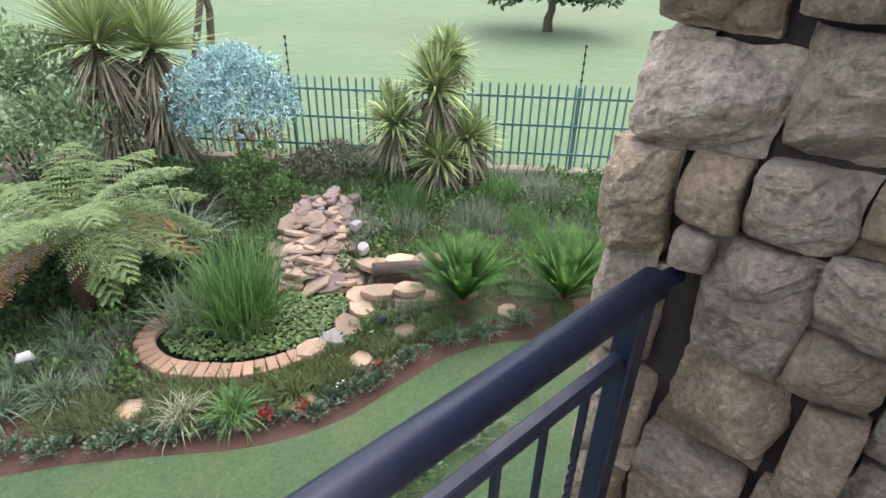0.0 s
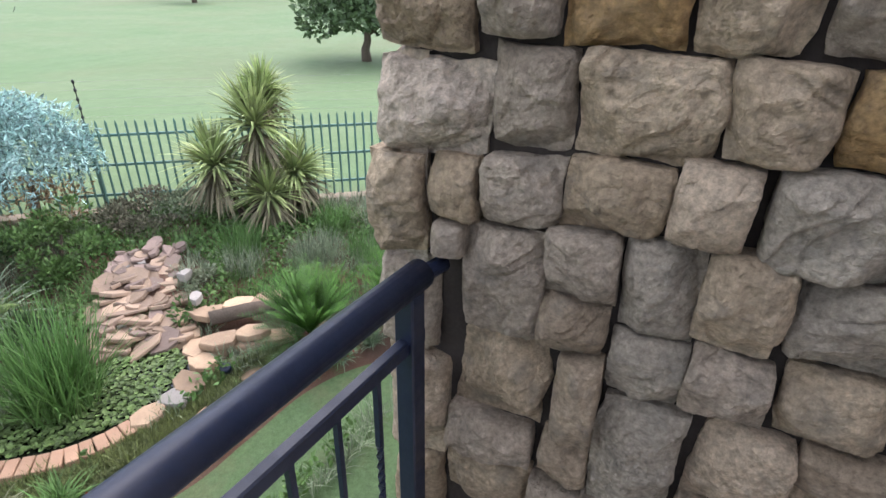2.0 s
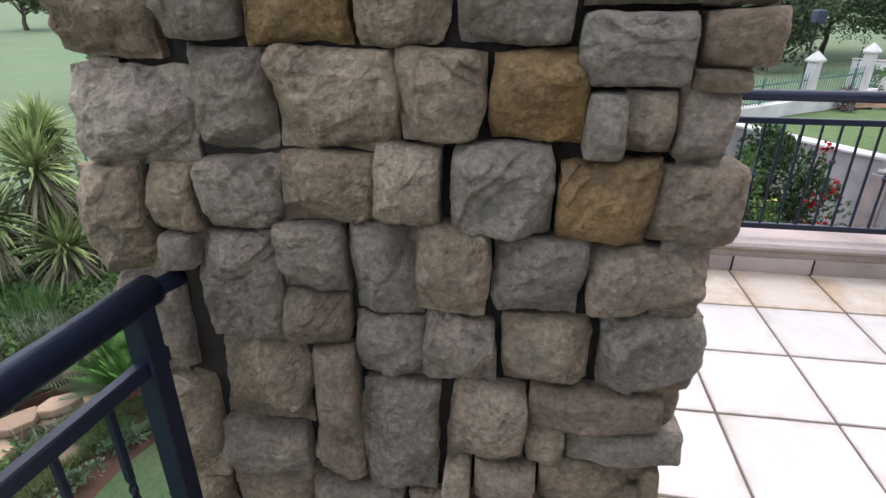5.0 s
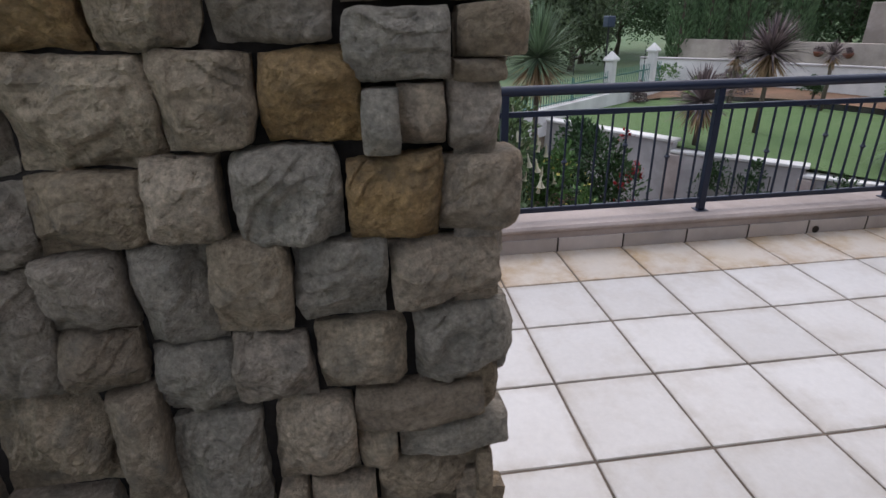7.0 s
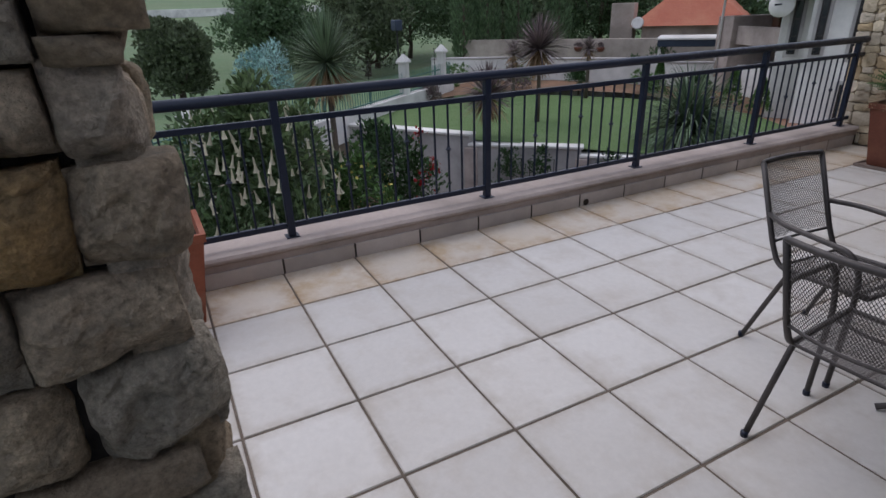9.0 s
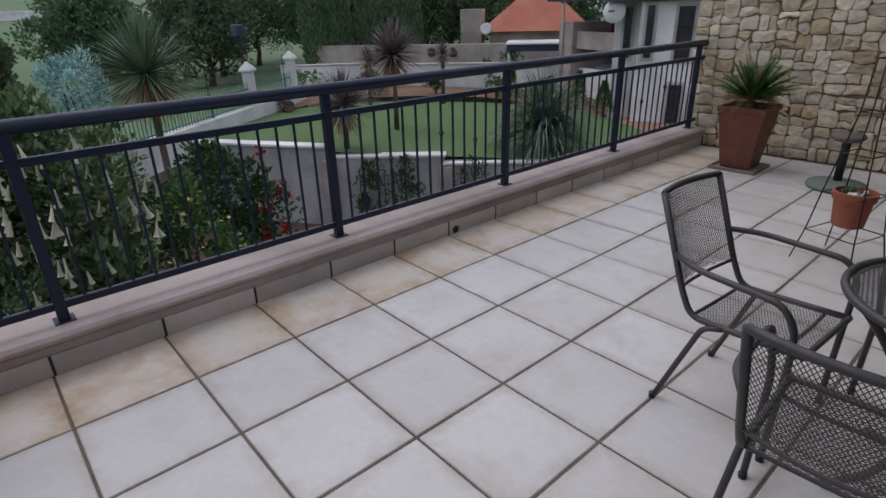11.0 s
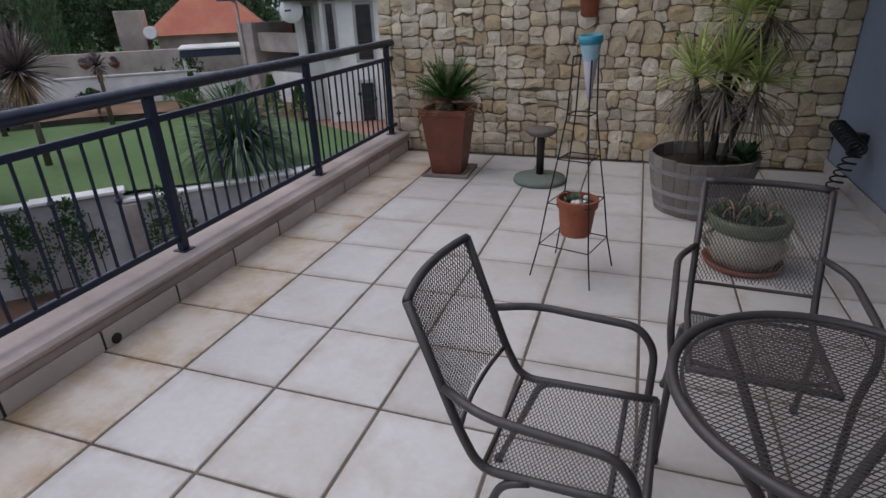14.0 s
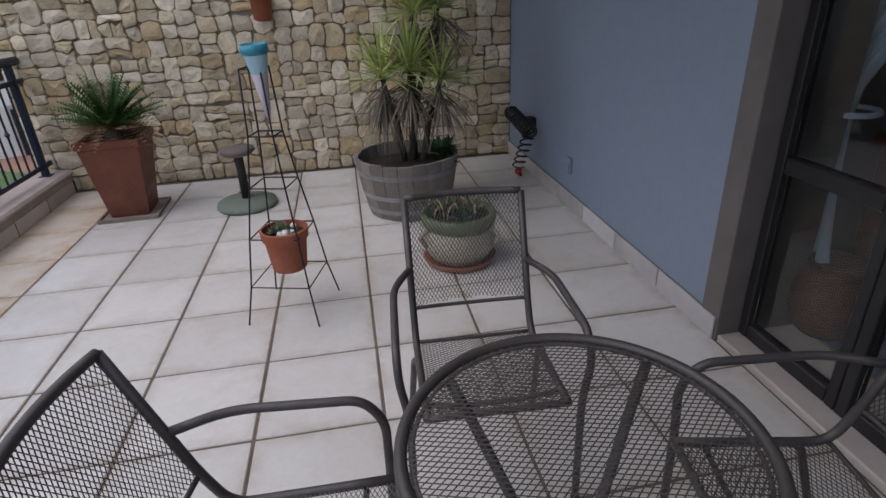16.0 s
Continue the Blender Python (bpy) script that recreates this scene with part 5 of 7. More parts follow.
part("head", Mesh().lathe([(0.03, 0.06), (0.055, 0.07), (0.06, 0.16), (0.045, 0.17)], 14), M_RAIL, lamp, smooth=True)
part("spike", Mesh().lathe([(0.012, -0.03), (0.012, 0.065)], 8), M_RAIL, lamp)

pads = Mesh()
rp = random.Random(5)


def inside_pond(x, y, poly=[(p.x, p.y) for p in rim[:-1]]):
    c = False
    for (x0, y0), (x1, y1) in zip(poly, poly[1:] + poly[:1]):
        if (y0 > y) != (y1 > y) and x < (x1 - x0) * (y - y0) / (y1 - y0) + x0:
            c = not c
    return c


while len(pads.v) < 26000:
    x, y = rp.uniform(-0.35, 1.9), rp.uniform(-8.6, -6.9)
    if not inside_pond(x, y) or (x < 0.15 and y < -7.75) or min(math.hypot(x - q.x, y - q.y) for q in rim[::3]) < (0.19 if x > 0.9 else 0.15):
        continue
    r, z = rp.uniform(0.012, 0.030), -2.218 + rp.uniform(0, 0.06)
    t = rp.uniform(0, 6.28)
    tx, ty = rp.uniform(-0.3, 0.3), rp.uniform(-0.3, 0.3)
    pads.add([(x + r * math.cos(t + a), y + r * math.sin(t + a), z + r * (tx * math.cos(a) + ty * math.sin(a))) for a in (0.2, 1.1, 2.1, 3.14, 4.2, 5.2, 6.08)] + [(x, y, z - 0.006)], [(7, i, i + 1) for i in range(6)])
tagged(part("lily_pads", pads, M_PAD), "small round green floating pond leaves", "pond plants", kind="stuff")


# ---- plants: builders ----
def tuft(name, at, n, length, width, lo, hi, droop, mat, label, category="grass", group="", spread_r=0.05, seed=1, seg=4):
    r = random.Random(seed)
    m = Mesh()
    for _ in range(n):
        a, q = r.uniform(0, math.tau), spread_r * math.sqrt(r.random())
        m.blade((q * math.cos(a), q * math.sin(a), 0), sky_dir(lo, hi, r), length * r.uniform(0.6, 1.1), width, droop * r.uniform(0.5, 1.5), seg, 0.2)
    o = thing(name, at, label, category, group)
    part("foliage", m, mat, o)
    return o


def leaf_cloud(m, c, rx, ry, rz, n, size, r, lumps=14, width=0.45, up=0.35):
    """Leaves gathered on many small clumps, so that the outline is uneven and has gaps."""
    cl = []
    for _ in range(lumps):
        d = sky_dir(-50, 88, r)
        k = r.uniform(0.45, 0.92)
        cl.append((Vector((c[0] + d.x * rx * k, c[1] + d.y * ry * k, c[2] + d.z * rz * k)), r.uniform(0.22, 0.44)))
    for _ in range(n):
        p, k = cl[int(r.random() * lumps)]
        d = sky_dir(-60, 90, r)
        q = (0.35 + 0.65 * r.random() ** 0.5) * k
        pos = p + Vector((d.x * rx * q, d.y * ry * q, d.z * rz * q))
        g = sky_dir(-40, 60, r)
        m.leaf(pos, (d + g * 0.9 + Vector((0, 0, up))), size * r.uniform(0.6, 1.3), size * width)


def shrub(name, at, rx, ry, rz, n, size, mat, label, category="shrub", seed=1, stems=5, lumps=16, width=0.45, lift=0.5):
    r = random.Random(seed)
    sh = thing(name, at, label, category)
    cz = rz * lift + rz * 0.5
    for k in range(stems):
        d = sky_dir(45, 80, r)
        part("stem", Mesh().tube([(d.x * 0.05, d.y * 0.05, -0.05), (d.x * rx * 0.3, d.y * ry * 0.3, cz * 0.5), (d.x * rx * 0.8, d.y * ry * 0.8, cz * 1.1)], [0.03, 0.02, 0.008], 6), M_BARK, sh)
    m = Mesh()
    leaf_cloud(m, (0, 0, cz), rx, ry, rz, n, size, r, lumps, width)
    part("foliage", m, mat, sh)
    return sh


def tree(at, height, radius, n, size, mat, label, seed=1, trunk=0.15, bare=0.25, lumps=34, category="tree"):
    r = random.Random(seed)
    tr = thing("tree", at, label, category)
    top = height * bare
    part("trunk", Mesh().tube([(0, 0, -0.2), (0.02 * height, 0, top * 0.6), (0, 0.02 * height, top), (0.02, 0, height * 0.8)], [trunk * 1.3, trunk, trunk * 0.85, trunk * 0.2], 10), M_BARK, tr, smooth=True)
    for k in range(7):
        d = sky_dir(15, 60, r)
        p = Vector((0, 0, top + (height - top) * r.uniform(0.0, 0.35)))
        part("limb", Mesh().tube([p, p + d * radius * 0.45, p + d * radius * 0.85 + Vector((0, 0, 0.1 * height))], [trunk * 0.5, trunk * 0.3, trunk * 0.1], 6), M_BARK, tr, smooth=True)
    m = Mesh()
    leaf_cloud(m, (0, 0, (top + height) / 2), radius, radius, (height - top) / 2 * 1.1, n, size, r, lumps, 0.6)
    part("crown", m, mat, tr)
    return tr


M_GRASS_SILVER = material("silvery_grass_blade", (0.20, 0.26, 0.17), 0.6, vary=0.15, scale=5, bump=0.0, per_island=0.5, colour2=(0.11, 0.17, 0.09), translucent=0.15)
M_GRASS_CREAM = material("cream_striped_grass_blade", (0.30, 0.32, 0.19), 0.6, vary=0.15, scale=5, bump=0.0, per_island=0.4, colour2=(0.18, 0.22, 0.10), translucent=0.15)
M_MONDO = material("mondo_grass", (0.10, 0.125, 0.035), 0.7, vary=0.2, scale=5, bump=0.0, per_island=0.6, colour2=(0.10, 0.13, 0.05), translucent=0.1)
M_BLUE = material("silver_blue_leaf", (0.19, 0.35, 0.33), 0.6, vary=0.15, scale=5, bump=0.0, per_island=0.65, colour2=(0.37, 0.53, 0.49), translucent=0.15)
M_FERN = material("tree_fern_leaflet", (0.17, 0.24, 0.085), 0.6, vary=0.15, scale=5, bump=0.0, per_island=0.4, colour2=(0.11, 0.18, 0.055), translucent=0.25)
M_FERN_DRY = material("rusty_fern_leaflet", (0.26, 0.13, 0.055), 0.8, vary=0.2, scale=5, bump=0.0, per_island=0.4, colour2=(0.30, 0.20, 0.09))
M_FIBRE = material("red_brown_fern_trunk", (0.12, 0.055, 0.03), 0.95, vary=0.3, scale=12, bump=1.0, bump_scale=40, depth=0.02)
M_PETAL_RED = material("red_petal", (0.36, 0.010, 0.013), 0.6, vary=0.1, scale=6, bump=0.0, per_island=0.3)
M_PETAL_WHITE = material("white_petal", (0.78, 0.76, 0.68), 0.6, vary=0.06, scale=6, bump=0.0, per_island=0.15, translucent=0.2)
M_PETAL_YELLOW = material("yellow_petal", (0.60, 0.52, 0.12), 0.6, vary=0.1, scale=6, bump=0.0, per_island=0.3)
M_LAV = material("grey_green_stem", (0.23, 0.28, 0.18), 0.7, vary=0.2, scale=5, bump=0.0, per_island=0.5, colour2=(0.12, 0.165, 0.09), translucent=0.15)
M_BRONZE = material("bronze_purple_leaf", (0.12, 0.085, 0.085), 0.55, vary=0.2, scale=5, bump=0.0, per_island=0.6, colour2=(0.22, 0.18, 0.165), translucent=0.1)
M_TREE = material("tree_leaf", (0.085, 0.14, 0.065), 0.65, vary=0.2, scale=2, bump=0.0, per_island=0.5, colour2=(0.11, 0.17, 0.08), translucent=0.25)
M_TREE_OLIVE = material("olive_tree_leaf", (0.115, 0.15, 0.08), 0.65, vary=0.2, scale=2, bump=0.0, per_island=0.5, colour2=(0.095, 0.12, 0.06), translucent=0.2)

M_SKIRT_LEAF = material("olive_dry_yucca_leaf", (0.29, 0.26, 0.165), 0.8, vary=0.2, scale=6, bump=0.0, per_island=0.5, colour2=(0.13, 0.12, 0.07))
M_YUCCA_MID = material("yellow_green_yucca_leaf", (0.25, 0.34, 0.125), 0.55, vary=0.15, scale=6, bump=0.0, per_island=0.45, colour2=(0.35, 0.40, 0.18), translucent=0.15)
M_SOFT = material("soft_green_leaf", (0.20, 0.30, 0.14), 0.6, vary=0.2, scale=4, bump=0.0, per_island=0.5, colour2=(0.26, 0.35, 0.18), translucent=0.3)
M_TWIG = material("grey_brown_twigs", (0.16, 0.145, 0.10), 0.8, vary=0.2, scale=5, bump=0.0, per_island=0.5, colour2=(0.10, 0.11, 0.065))
# reeds in the pond
tuft("reeds", pose(0.93, -7.84, -2.25), 560, 1.12, 0.017, 50, 87, 0.6, M_REED, "dense clump of tall green reeds in the pond", "reeds", spread_r=0.34, seed=3, seg=5)
tuft("reeds", pose(1.35, -8.35, -2.25), 160, 0.7, 0.013, 35, 80, 0.7, M_LAV, "grey-green rushes at the pond edge", "reeds", spread_r=0.25, seed=4, seg=5)


def garden_cycad(at, size, seed, label):
    c = thing("cycad", at, label, "plant")
    part("trunk", Mesh().lathe([(0.10, -0.05), (0.13, 0.06), (0.12, 0.16), (0.05, 0.22)], 16), M_FIBRE, c, "short fibrous trunk")
    r = random.Random(seed)
    a, b = Mesh(), Mesh()
    for _ in range(190):
        frond(a, (0, 0, 0.2), sky_dir(48, 89, r), size * r.uniform(0.85, 1.12), size * 0.13, 0.30, 30, size * 0.024, 0.7)
    for _ in range(34):
        frond(b, (0, 0, 0.15), sky_dir(2, 42, r), size * r.uniform(0.75, 1.0), size * 0.15, 0.45, 24, size * 0.018, 0.4)
    part("young_fronds", a, M_CYCAD_NEW, c, "bright green upright feathery fronds")
    part("old_fronds", b, M_CYCAD, c, "dark green spreading fronds")
    return c


garden_cycad(pose(-0.98, -6.26, -2.25), 0.88, 5, "bright green cycad with a short trunk in the bed")
garden_cycad(pose(-1.85, -5.42, -2.25), 0.92, 6, "green cycad in the bed near the pillar")
yucca(pose(-2.85, -8.7, -2.0), [((0.0, 0.0), (-0.10, 0.12, 1.62), 1.1), ((0.1, -0.1), (0.42, -0.25, 1.10), 0.95), ((-0.05, 0.1), (0.06, 0.35, 0.62), 0.95), ((-0.1, 0.1), (-0.42, 0.5, 0.85), 0.9), ((0.0, -0.1), (-0.40, 0.05, 2.02), 0.75)],
      "cluster of yellow-green spiky yuccas in front of the fence", M_YUCCA_MID, M_SKIRT_LEAF, 21, 0.74, 0.05, 210, 0.06, 0.5)
yucca(pose(0.12, -12.5, -1.95), [((0.2, 0.0), (0.12, -0.15, 2.05), 1.0), ((-0.2, 0.0), (-0.58, 0.08, 1.93), 1.0)], "pair of tall yuccas with long dry skirts", M_YUCCA_MID, M_SKIRT_LEAF, 22, 1.2, 0.09, 250, 0.062, 0.5, 0.25)
sk = thing("yucca_skirt", pose(0.12, -12.5, -1.95), "long hanging skirt of dry yucca leaves", "plant")
for x, y, z in ((0.12, -0.15, 2.0), (-0.58, 0.08, 1.9)):
    m = Mesh()
    for _ in range(420):
        m.blade((x, y, z - 1.3 * rnd.random()), sky_dir(-80, -25), rnd.uniform(0.7, 1.15), 0.05, 0.3, 3, 0.2)
    part("dry_leaves", m, M_SKIRT_LEAF, sk)

# silver-blue shrub
sb = thing("silver_shrub", pose(-1.0, -11.0, -1.95), "rounded silver-blue leafed shrub by the fence", "shrub")
part("trunk", Mesh().tube([(0, 0, -0.1), (0.05, 0.02, 0.4), (-0.03, 0, 1.0)], [0.09, 0.07, 0.04], 9), M_BARK, sb, smooth=True)
m = Mesh()
r_ = random.Random(9)
for _ in range(620):
    d = sky_dir(-25, 88, r_)
    k = r_.uniform(0.35, 1.0)
    p = Vector((d.x * 0.84 * k, d.y * 0.84 * k, 1.32 + d.z * 0.70 * k))
    g = (d + sky_dir(-20, 60, r_) * 0.8).normalized()
    for q in range(15):
        m.leaf(p, g * 0.55 + sky_dir(-60, 80, r_) * 0.75, r_.uniform(0.07, 0.13), 0.024)
        g = (g + Vector((0, 0, -0.17))).normalized()
        p = p + g * 0.024
part("foliage", m, M_BLUE, sb, "silvery blue narrow leaves")
m = Mesh()
leaf_cloud(m, (0, 0, 0.55), 0.7, 0.7, 0.35, 900, 0.09, r_, 12, 0.26)
part("dry_growth", m, M_DRY, sb, "dry twiggy growth below the crown")


def tree_fern(at):
    t = thing("tree_fern", at, "tree fern with a red-brown fibrous trunk and pale green fronds", "plant")
    part("trunk", Mesh().tube([(0, 0, -0.1), (0.02, 0.03, 0.5), (-0.08, 0.08, 1.12)], [0.13, 0.11, 0.10], 14), M_FIBRE, t, smooth=True)
    r = random.Random(4)
    for mat, n, lo, hi, name, lab in ((M_FERN, 26, -4, 48, "fronds", "pale green feathery fronds"), (M_FERN_DRY, 6, -18, 5, "rusty_fronds", "rusty brown old fronds")):
        m = Mesh()
        for _ in range(n):
            d = sky_dir(lo, hi, r)
            L = r.uniform(1.15, 1.6)
            p = Vector((-0.08, 0.08, 1.12))
            for i in range(15):
                u = i / 14
                side_v = d.cross(Vector((0, 0, 1)))
                side_v = side_v.normalized() if side_v.length > 0.001 else Vector((1, 0, 0))
                w = 0.40 * math.sin(math.pi * (0.15 + 0.82 * u)) ** 0.8
                for s in (-1, 1):
                    frond(m, p, side_v * s + d * r.uniform(0.35, 0.75) + Vector((0, 0, r.uniform(-0.2, 0.1))), w * r.uniform(0.75, 1.15), 0.085, r.uniform(0.5, 1.2), 9, 0.040, 0.1)
                d = (d + Vector((0, 0, -0.085 * (0.3 + u)))).normalized()
                p = p + d * (L / 15)
        part(name, m, mat, t, lab)
    return t


tree_fern(pose(2.0, -9.4, -2.2))
shrub("shrub", pose(1.5, -13.0, -2.0), 1.45, 1.3, 1.2, 9000, 0.11, M_SOFT, "large soft green leafy shrub behind the tree fern", seed=31, lumps=30)
shrub("shrub", pose(2.6, -11.6, -2.1), 0.9, 0.9, 0.8, 2600, 0.10, M_SOFT, "soft green leafy shrub behind the tree fern", seed=32, lumps=20)
structure("wall_garden", Mesh().block(2.0, -11.0, -2.4, 6.0, -10.75, -1.45, 0.02), M_GREYWALL, "low pale grey plastered garden wall", "wall")
shrub("shrub", pose(-1.9, -10.2, -2.0), 0.75, 0.75, 0.30, 2600, 0.07, M_TWIG, "low grey-brown twiggy shrub below the fence", seed=33, lumps=18)
shrub("shrub", pose(-2.5, -9.7, -2.0), 0.6, 0.6, 0.28, 2000, 0.06, M_LAV, "low grey-green twiggy shrub below the fence", seed=34, lumps=18)
shrub("shrub", pose(-0.6, -10.1, -2.05), 0.65, 0.6, 0.45, 2200, 0.08, M_GREEN, "green shrub under the silver shrub", seed=35, lumps=14)
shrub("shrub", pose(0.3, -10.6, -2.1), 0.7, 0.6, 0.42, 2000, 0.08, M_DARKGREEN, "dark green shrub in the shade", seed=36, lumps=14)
tuft("flax", pose(0.75, -9.75, -2.15), 150, 0.95, 0.035, 25, 80, 1.1, M_GRASS_SILVER, "large drooping grey-green flax clump", "plant", spread_r=0.2, seed=41, seg=6)
tuft("flax", pose(0.45, -9.1, -2.15), 130, 0.6, 0.02, 25, 80, 0.9, M_DARKGREEN, "dark drooping strap-leaved clump beside the pond", "plant", spread_r=0.2, seed=42, seg=5)
for i, (x, y, nn, ll) in enumerate([(-2.05, -8.3, 420, 0.5), (-1.75, -8.0, 300, 0.42), (-3.2, -7.5, 420, 0.5), (-3.6, -6.9, 420, 0.5), (-2.9, -6.7, 380, 0.45), (-2.5, -7.3, 380, 0.5), (-4.0, -6.2, 320, 0.45), (-3.4, -6.0, 320, 0.45)]):
    tuft("grass_clump", pose(x, y, bed_z(x, y)), nn, ll, 0.010, 35, 88, 0.6, M_LAV if i % 2 else M_REED, "fine grey-green grassy clump in the bed" if i % 2 else "fine green grassy clump in the bed", "grass", "grass clumps", 0.28, 50 + i, 3)
for i, (x, y, nn, ll, mt, lb) in enumerate([
        (2.75, -8.1, 170, 0.42, M_GRASS_SILVER, "silvery drooping grass clump at the bed edge"), (3.2, -8.3, 170, 0.42, M_GRASS_SILVER, "silvery drooping grass clump at the bed edge"), (2.45, -8.55, 150, 0.4, M_GRASS_SILVER, "silvery drooping grass clump at the bed edge"),
        (2.9, -8.7, 150, 0.42, M_GRASS_SILVER, "silvery drooping grass clump at the bed edge"), (3.6, -8.5, 150, 0.42, M_GRASS_SILVER, "silvery drooping grass clump at the bed edge"), (2.35, -9.0, 140, 0.4, M_GRASS_SILVER, "silvery drooping grass clump at the bed edge"),
        (2.05, -7.05, 150, 0.36, M_GRASS_CREAM, "cream-striped grass tuft beside the lawn"), (1.68, -6.72, 190, 0.40, M_REED, "green fountain grass tuft beside the lawn"), (1.15, -6.55, 120, 0.30, M_MONDO, "dark green grass tuft beside the lawn"),
        (-0.95, -5.85, 130, 0.24, M_GRASS_SILVER, "small striped grass tuft under the cycad"), (-1.35, -5.7, 130, 0.24, M_GRASS_SILVER, "small striped grass tuft under the cycad"), (-0.55, -6.05, 130, 0.22, M_GRASS_SILVER, "small striped grass tuft under the cycad"), (-1.75, -5.1, 130, 0.24, M_GRASS_SILVER, "small striped grass tuft under the cycad")]):
    tuft("grass_tuft", pose(x, y, bed_z(x, y)), nn, ll, 0.014, 25, 85, 1.3, mt, lb, "grass", "grass tufts", 0.09, 70 + i, 4)
for i, (x, y, s_) in enumerate([(2.35, -9.55, 0.35), (1.65, -9.0, 0.3), (3.0, -9.4, 0.4), (3.5, -9.2, 0.4), (2.1, -10.1, 0.35), (4.2, -8.9, 0.45), (1.2, -9.3, 0.3)]):
    shrub("leafy_plant", pose(x, y, bed_z(x, y)), s_, s_, s_ * 0.7, 420, 0.10, M_GREEN if i % 2 else M_DARKGREEN, "broad-leaved green plant under the tree fern" if i % 2 else "dark broad-leaved plant under the tree fern", "plant", 90 + i, 2, 8, 0.6)
shrub("leafy_plant", pose(-1.15, -8.05, -2.05), 0.25, 0.2, 0.15, 380, 0.06, M_SUCC, "low grey-green cushion plant beside the waterfall", "plant", 99, 2, 8, 0.5)

mondo = Mesh()
rm = random.Random(15)
path_pts = [p for p in edge if -2.2 < p.x < 2.9]
while len(mondo.f) < 120000:
    p = path_pts[int(rm.random() * len(path_pts))]
    off = rm.uniform(0.38, 1.5)
    x, y = p.x + rm.uniform(-0.15, 0.15), p.y - off
    near_pond = min((Vector((x, y)) - q).length for q in rim[::6])
    if inside_pond(x, y) or near_pond < 0.15 or min(math.hypot(x - a, y - b) for a, b in STEPS) < 0.16 or off > 1.0 + 0.4 * noise.noise(Vector((x, y, 0))) or x < -0.75:
        continue
    mondo.blade((x, y, bed_z(x, y) - 0.01), sky_dir(25, 85, rm), rm.uniform(0.09, 0.17), 0.008, 0.9, 2, 0.1)
tagged(part("ground_cover", mondo, M_MONDO), "dense dark green grassy ground cover round the pond", "ground cover", kind="stuff")

# low growth that fills the bed towards the fence
rg = random.Random(27)
fill_a, fill_b, fill_c = Mesh(), Mesh(), Mesh()
count = 0
while count < 15000:
    x, y = rg.uniform(-5.2, 5.0), rg.uniform(-13.2, -4.9)
    s = (Vector((x, y)) - F0).dot(FN)
    near_lawn = min((Vector((x, y)) - q).length for q in edge[::4])
    if s > -0.15 or near_lawn < 0.75 or y > -4.9 - 0.3 * (x + 3) and x > -2.6 and near_lawn < 0.8:
        continue
    if inside_pond(x, y) or min((Vector((x, y)) - q).length for q in rim[::6]) < 0.2:
        continue
    a_ = (Vector((x, y)) - Vector((0.1, -7.95))).dot(Vector((-0.759, -0.651)))
    b_ = abs((Vector((x, y)) - Vector((0.1, -7.95))).dot(Vector((0.651, -0.759))))
    if -0.3 < a_ < 1.75 and b_ < 0.42:
        continue
    if (Vector((x, y)) - Vector((-0.9, -7.1))).length < 0.45:
        continue
    count += 1
    kind = noise.noise(Vector((x * 0.9, y * 0.9, 4)))
    z = bed_z(x, y) - 0.01
    if kind > 0.12:
        for _ in range(3):
            fill_a.blade((x + rg.uniform(-0.05, 0.05), y, z), sky_dir(30, 88, rg), rg.uniform(0.16, 0.36), 0.011, 0.8, 3, 0.1)
    elif kind > -0.15:
        for _ in range(4):
            fill_b.leaf((x + rg.uniform(-0.06, 0.06), y + rg.uniform(-0.06, 0.06), z + rg.uniform(0, 0.22)), sky_dir(-10, 80, rg), rg.uniform(0.05, 0.10), 0.045)
    else:
        for _ in range(3):
            fill_c.blade((x + rg.uniform(-0.05, 0.05), y, z), sky_dir(20, 85, rg), rg.uniform(0.14, 0.30), 0.014, 1.0, 3, 0.1)
tagged(part("bed_grasses", fill_a, M_LAV), "fine grey-green grasses filling the bed", "ground cover", kind="stuff")
tagged(part("bed_leaves", fill_b, M_GREEN), "low dark leafy plants filling the bed", "ground cover", kind="stuff")
tagged(part("bed_straps", fill_c, M_GREEN), "low green strap-leaved plants filling the bed", "ground cover", kind="stuff")

fol, red, wht = Mesh(), Mesh(), Mesh()
rb = random.Random(17)
bed_line = [p for p in edge if -1.3 < p.x < 4.6]
for i in range(len(bed_line) - 1):
    for _ in range(2):
        p = bed_line[i].lerp(bed_line[i + 1], rb.random())
        x, y = p.x + rb.uniform(-0.05, 0.05), p.y - rb.uniform(0.14, 0.32)
        z = bed_z(x, y)
        if rb.random() < 0.32:
            continue
        for _ in range(70):
            d = sky_dir(0, 85, rb)
            fol.leaf(Vector((x, y, z)) + d * rb.uniform(0.02, 0.10), d, 0.04, 0.03)
        if rb.random() < 0.16:
            for _ in range(22):
                d = sky_dir(15, 85, rb)
                red.leaf(Vector((x + rb.uniform(-0.05, 0.05), y, z + 0.03)) + d * rb.uniform(0.06, 0.10), sky_dir(0, 80, rb), 0.035, 0.034)
        elif rb.random() < 0.08:
            for _ in range(8):
                wht.leaf(Vector((x + rb.uniform(-0.05, 0.05), y, z + 0.1)), sky_dir(0, 80, rb), 0.03, 0.028)
M_BEDDING = material("grey_green_bedding_leaf", (0.085, 0.135, 0.075), 0.6, vary=0.2, scale=8, bump=0.0, per_island=0.45, colour2=(0.13, 0.19, 0.11))
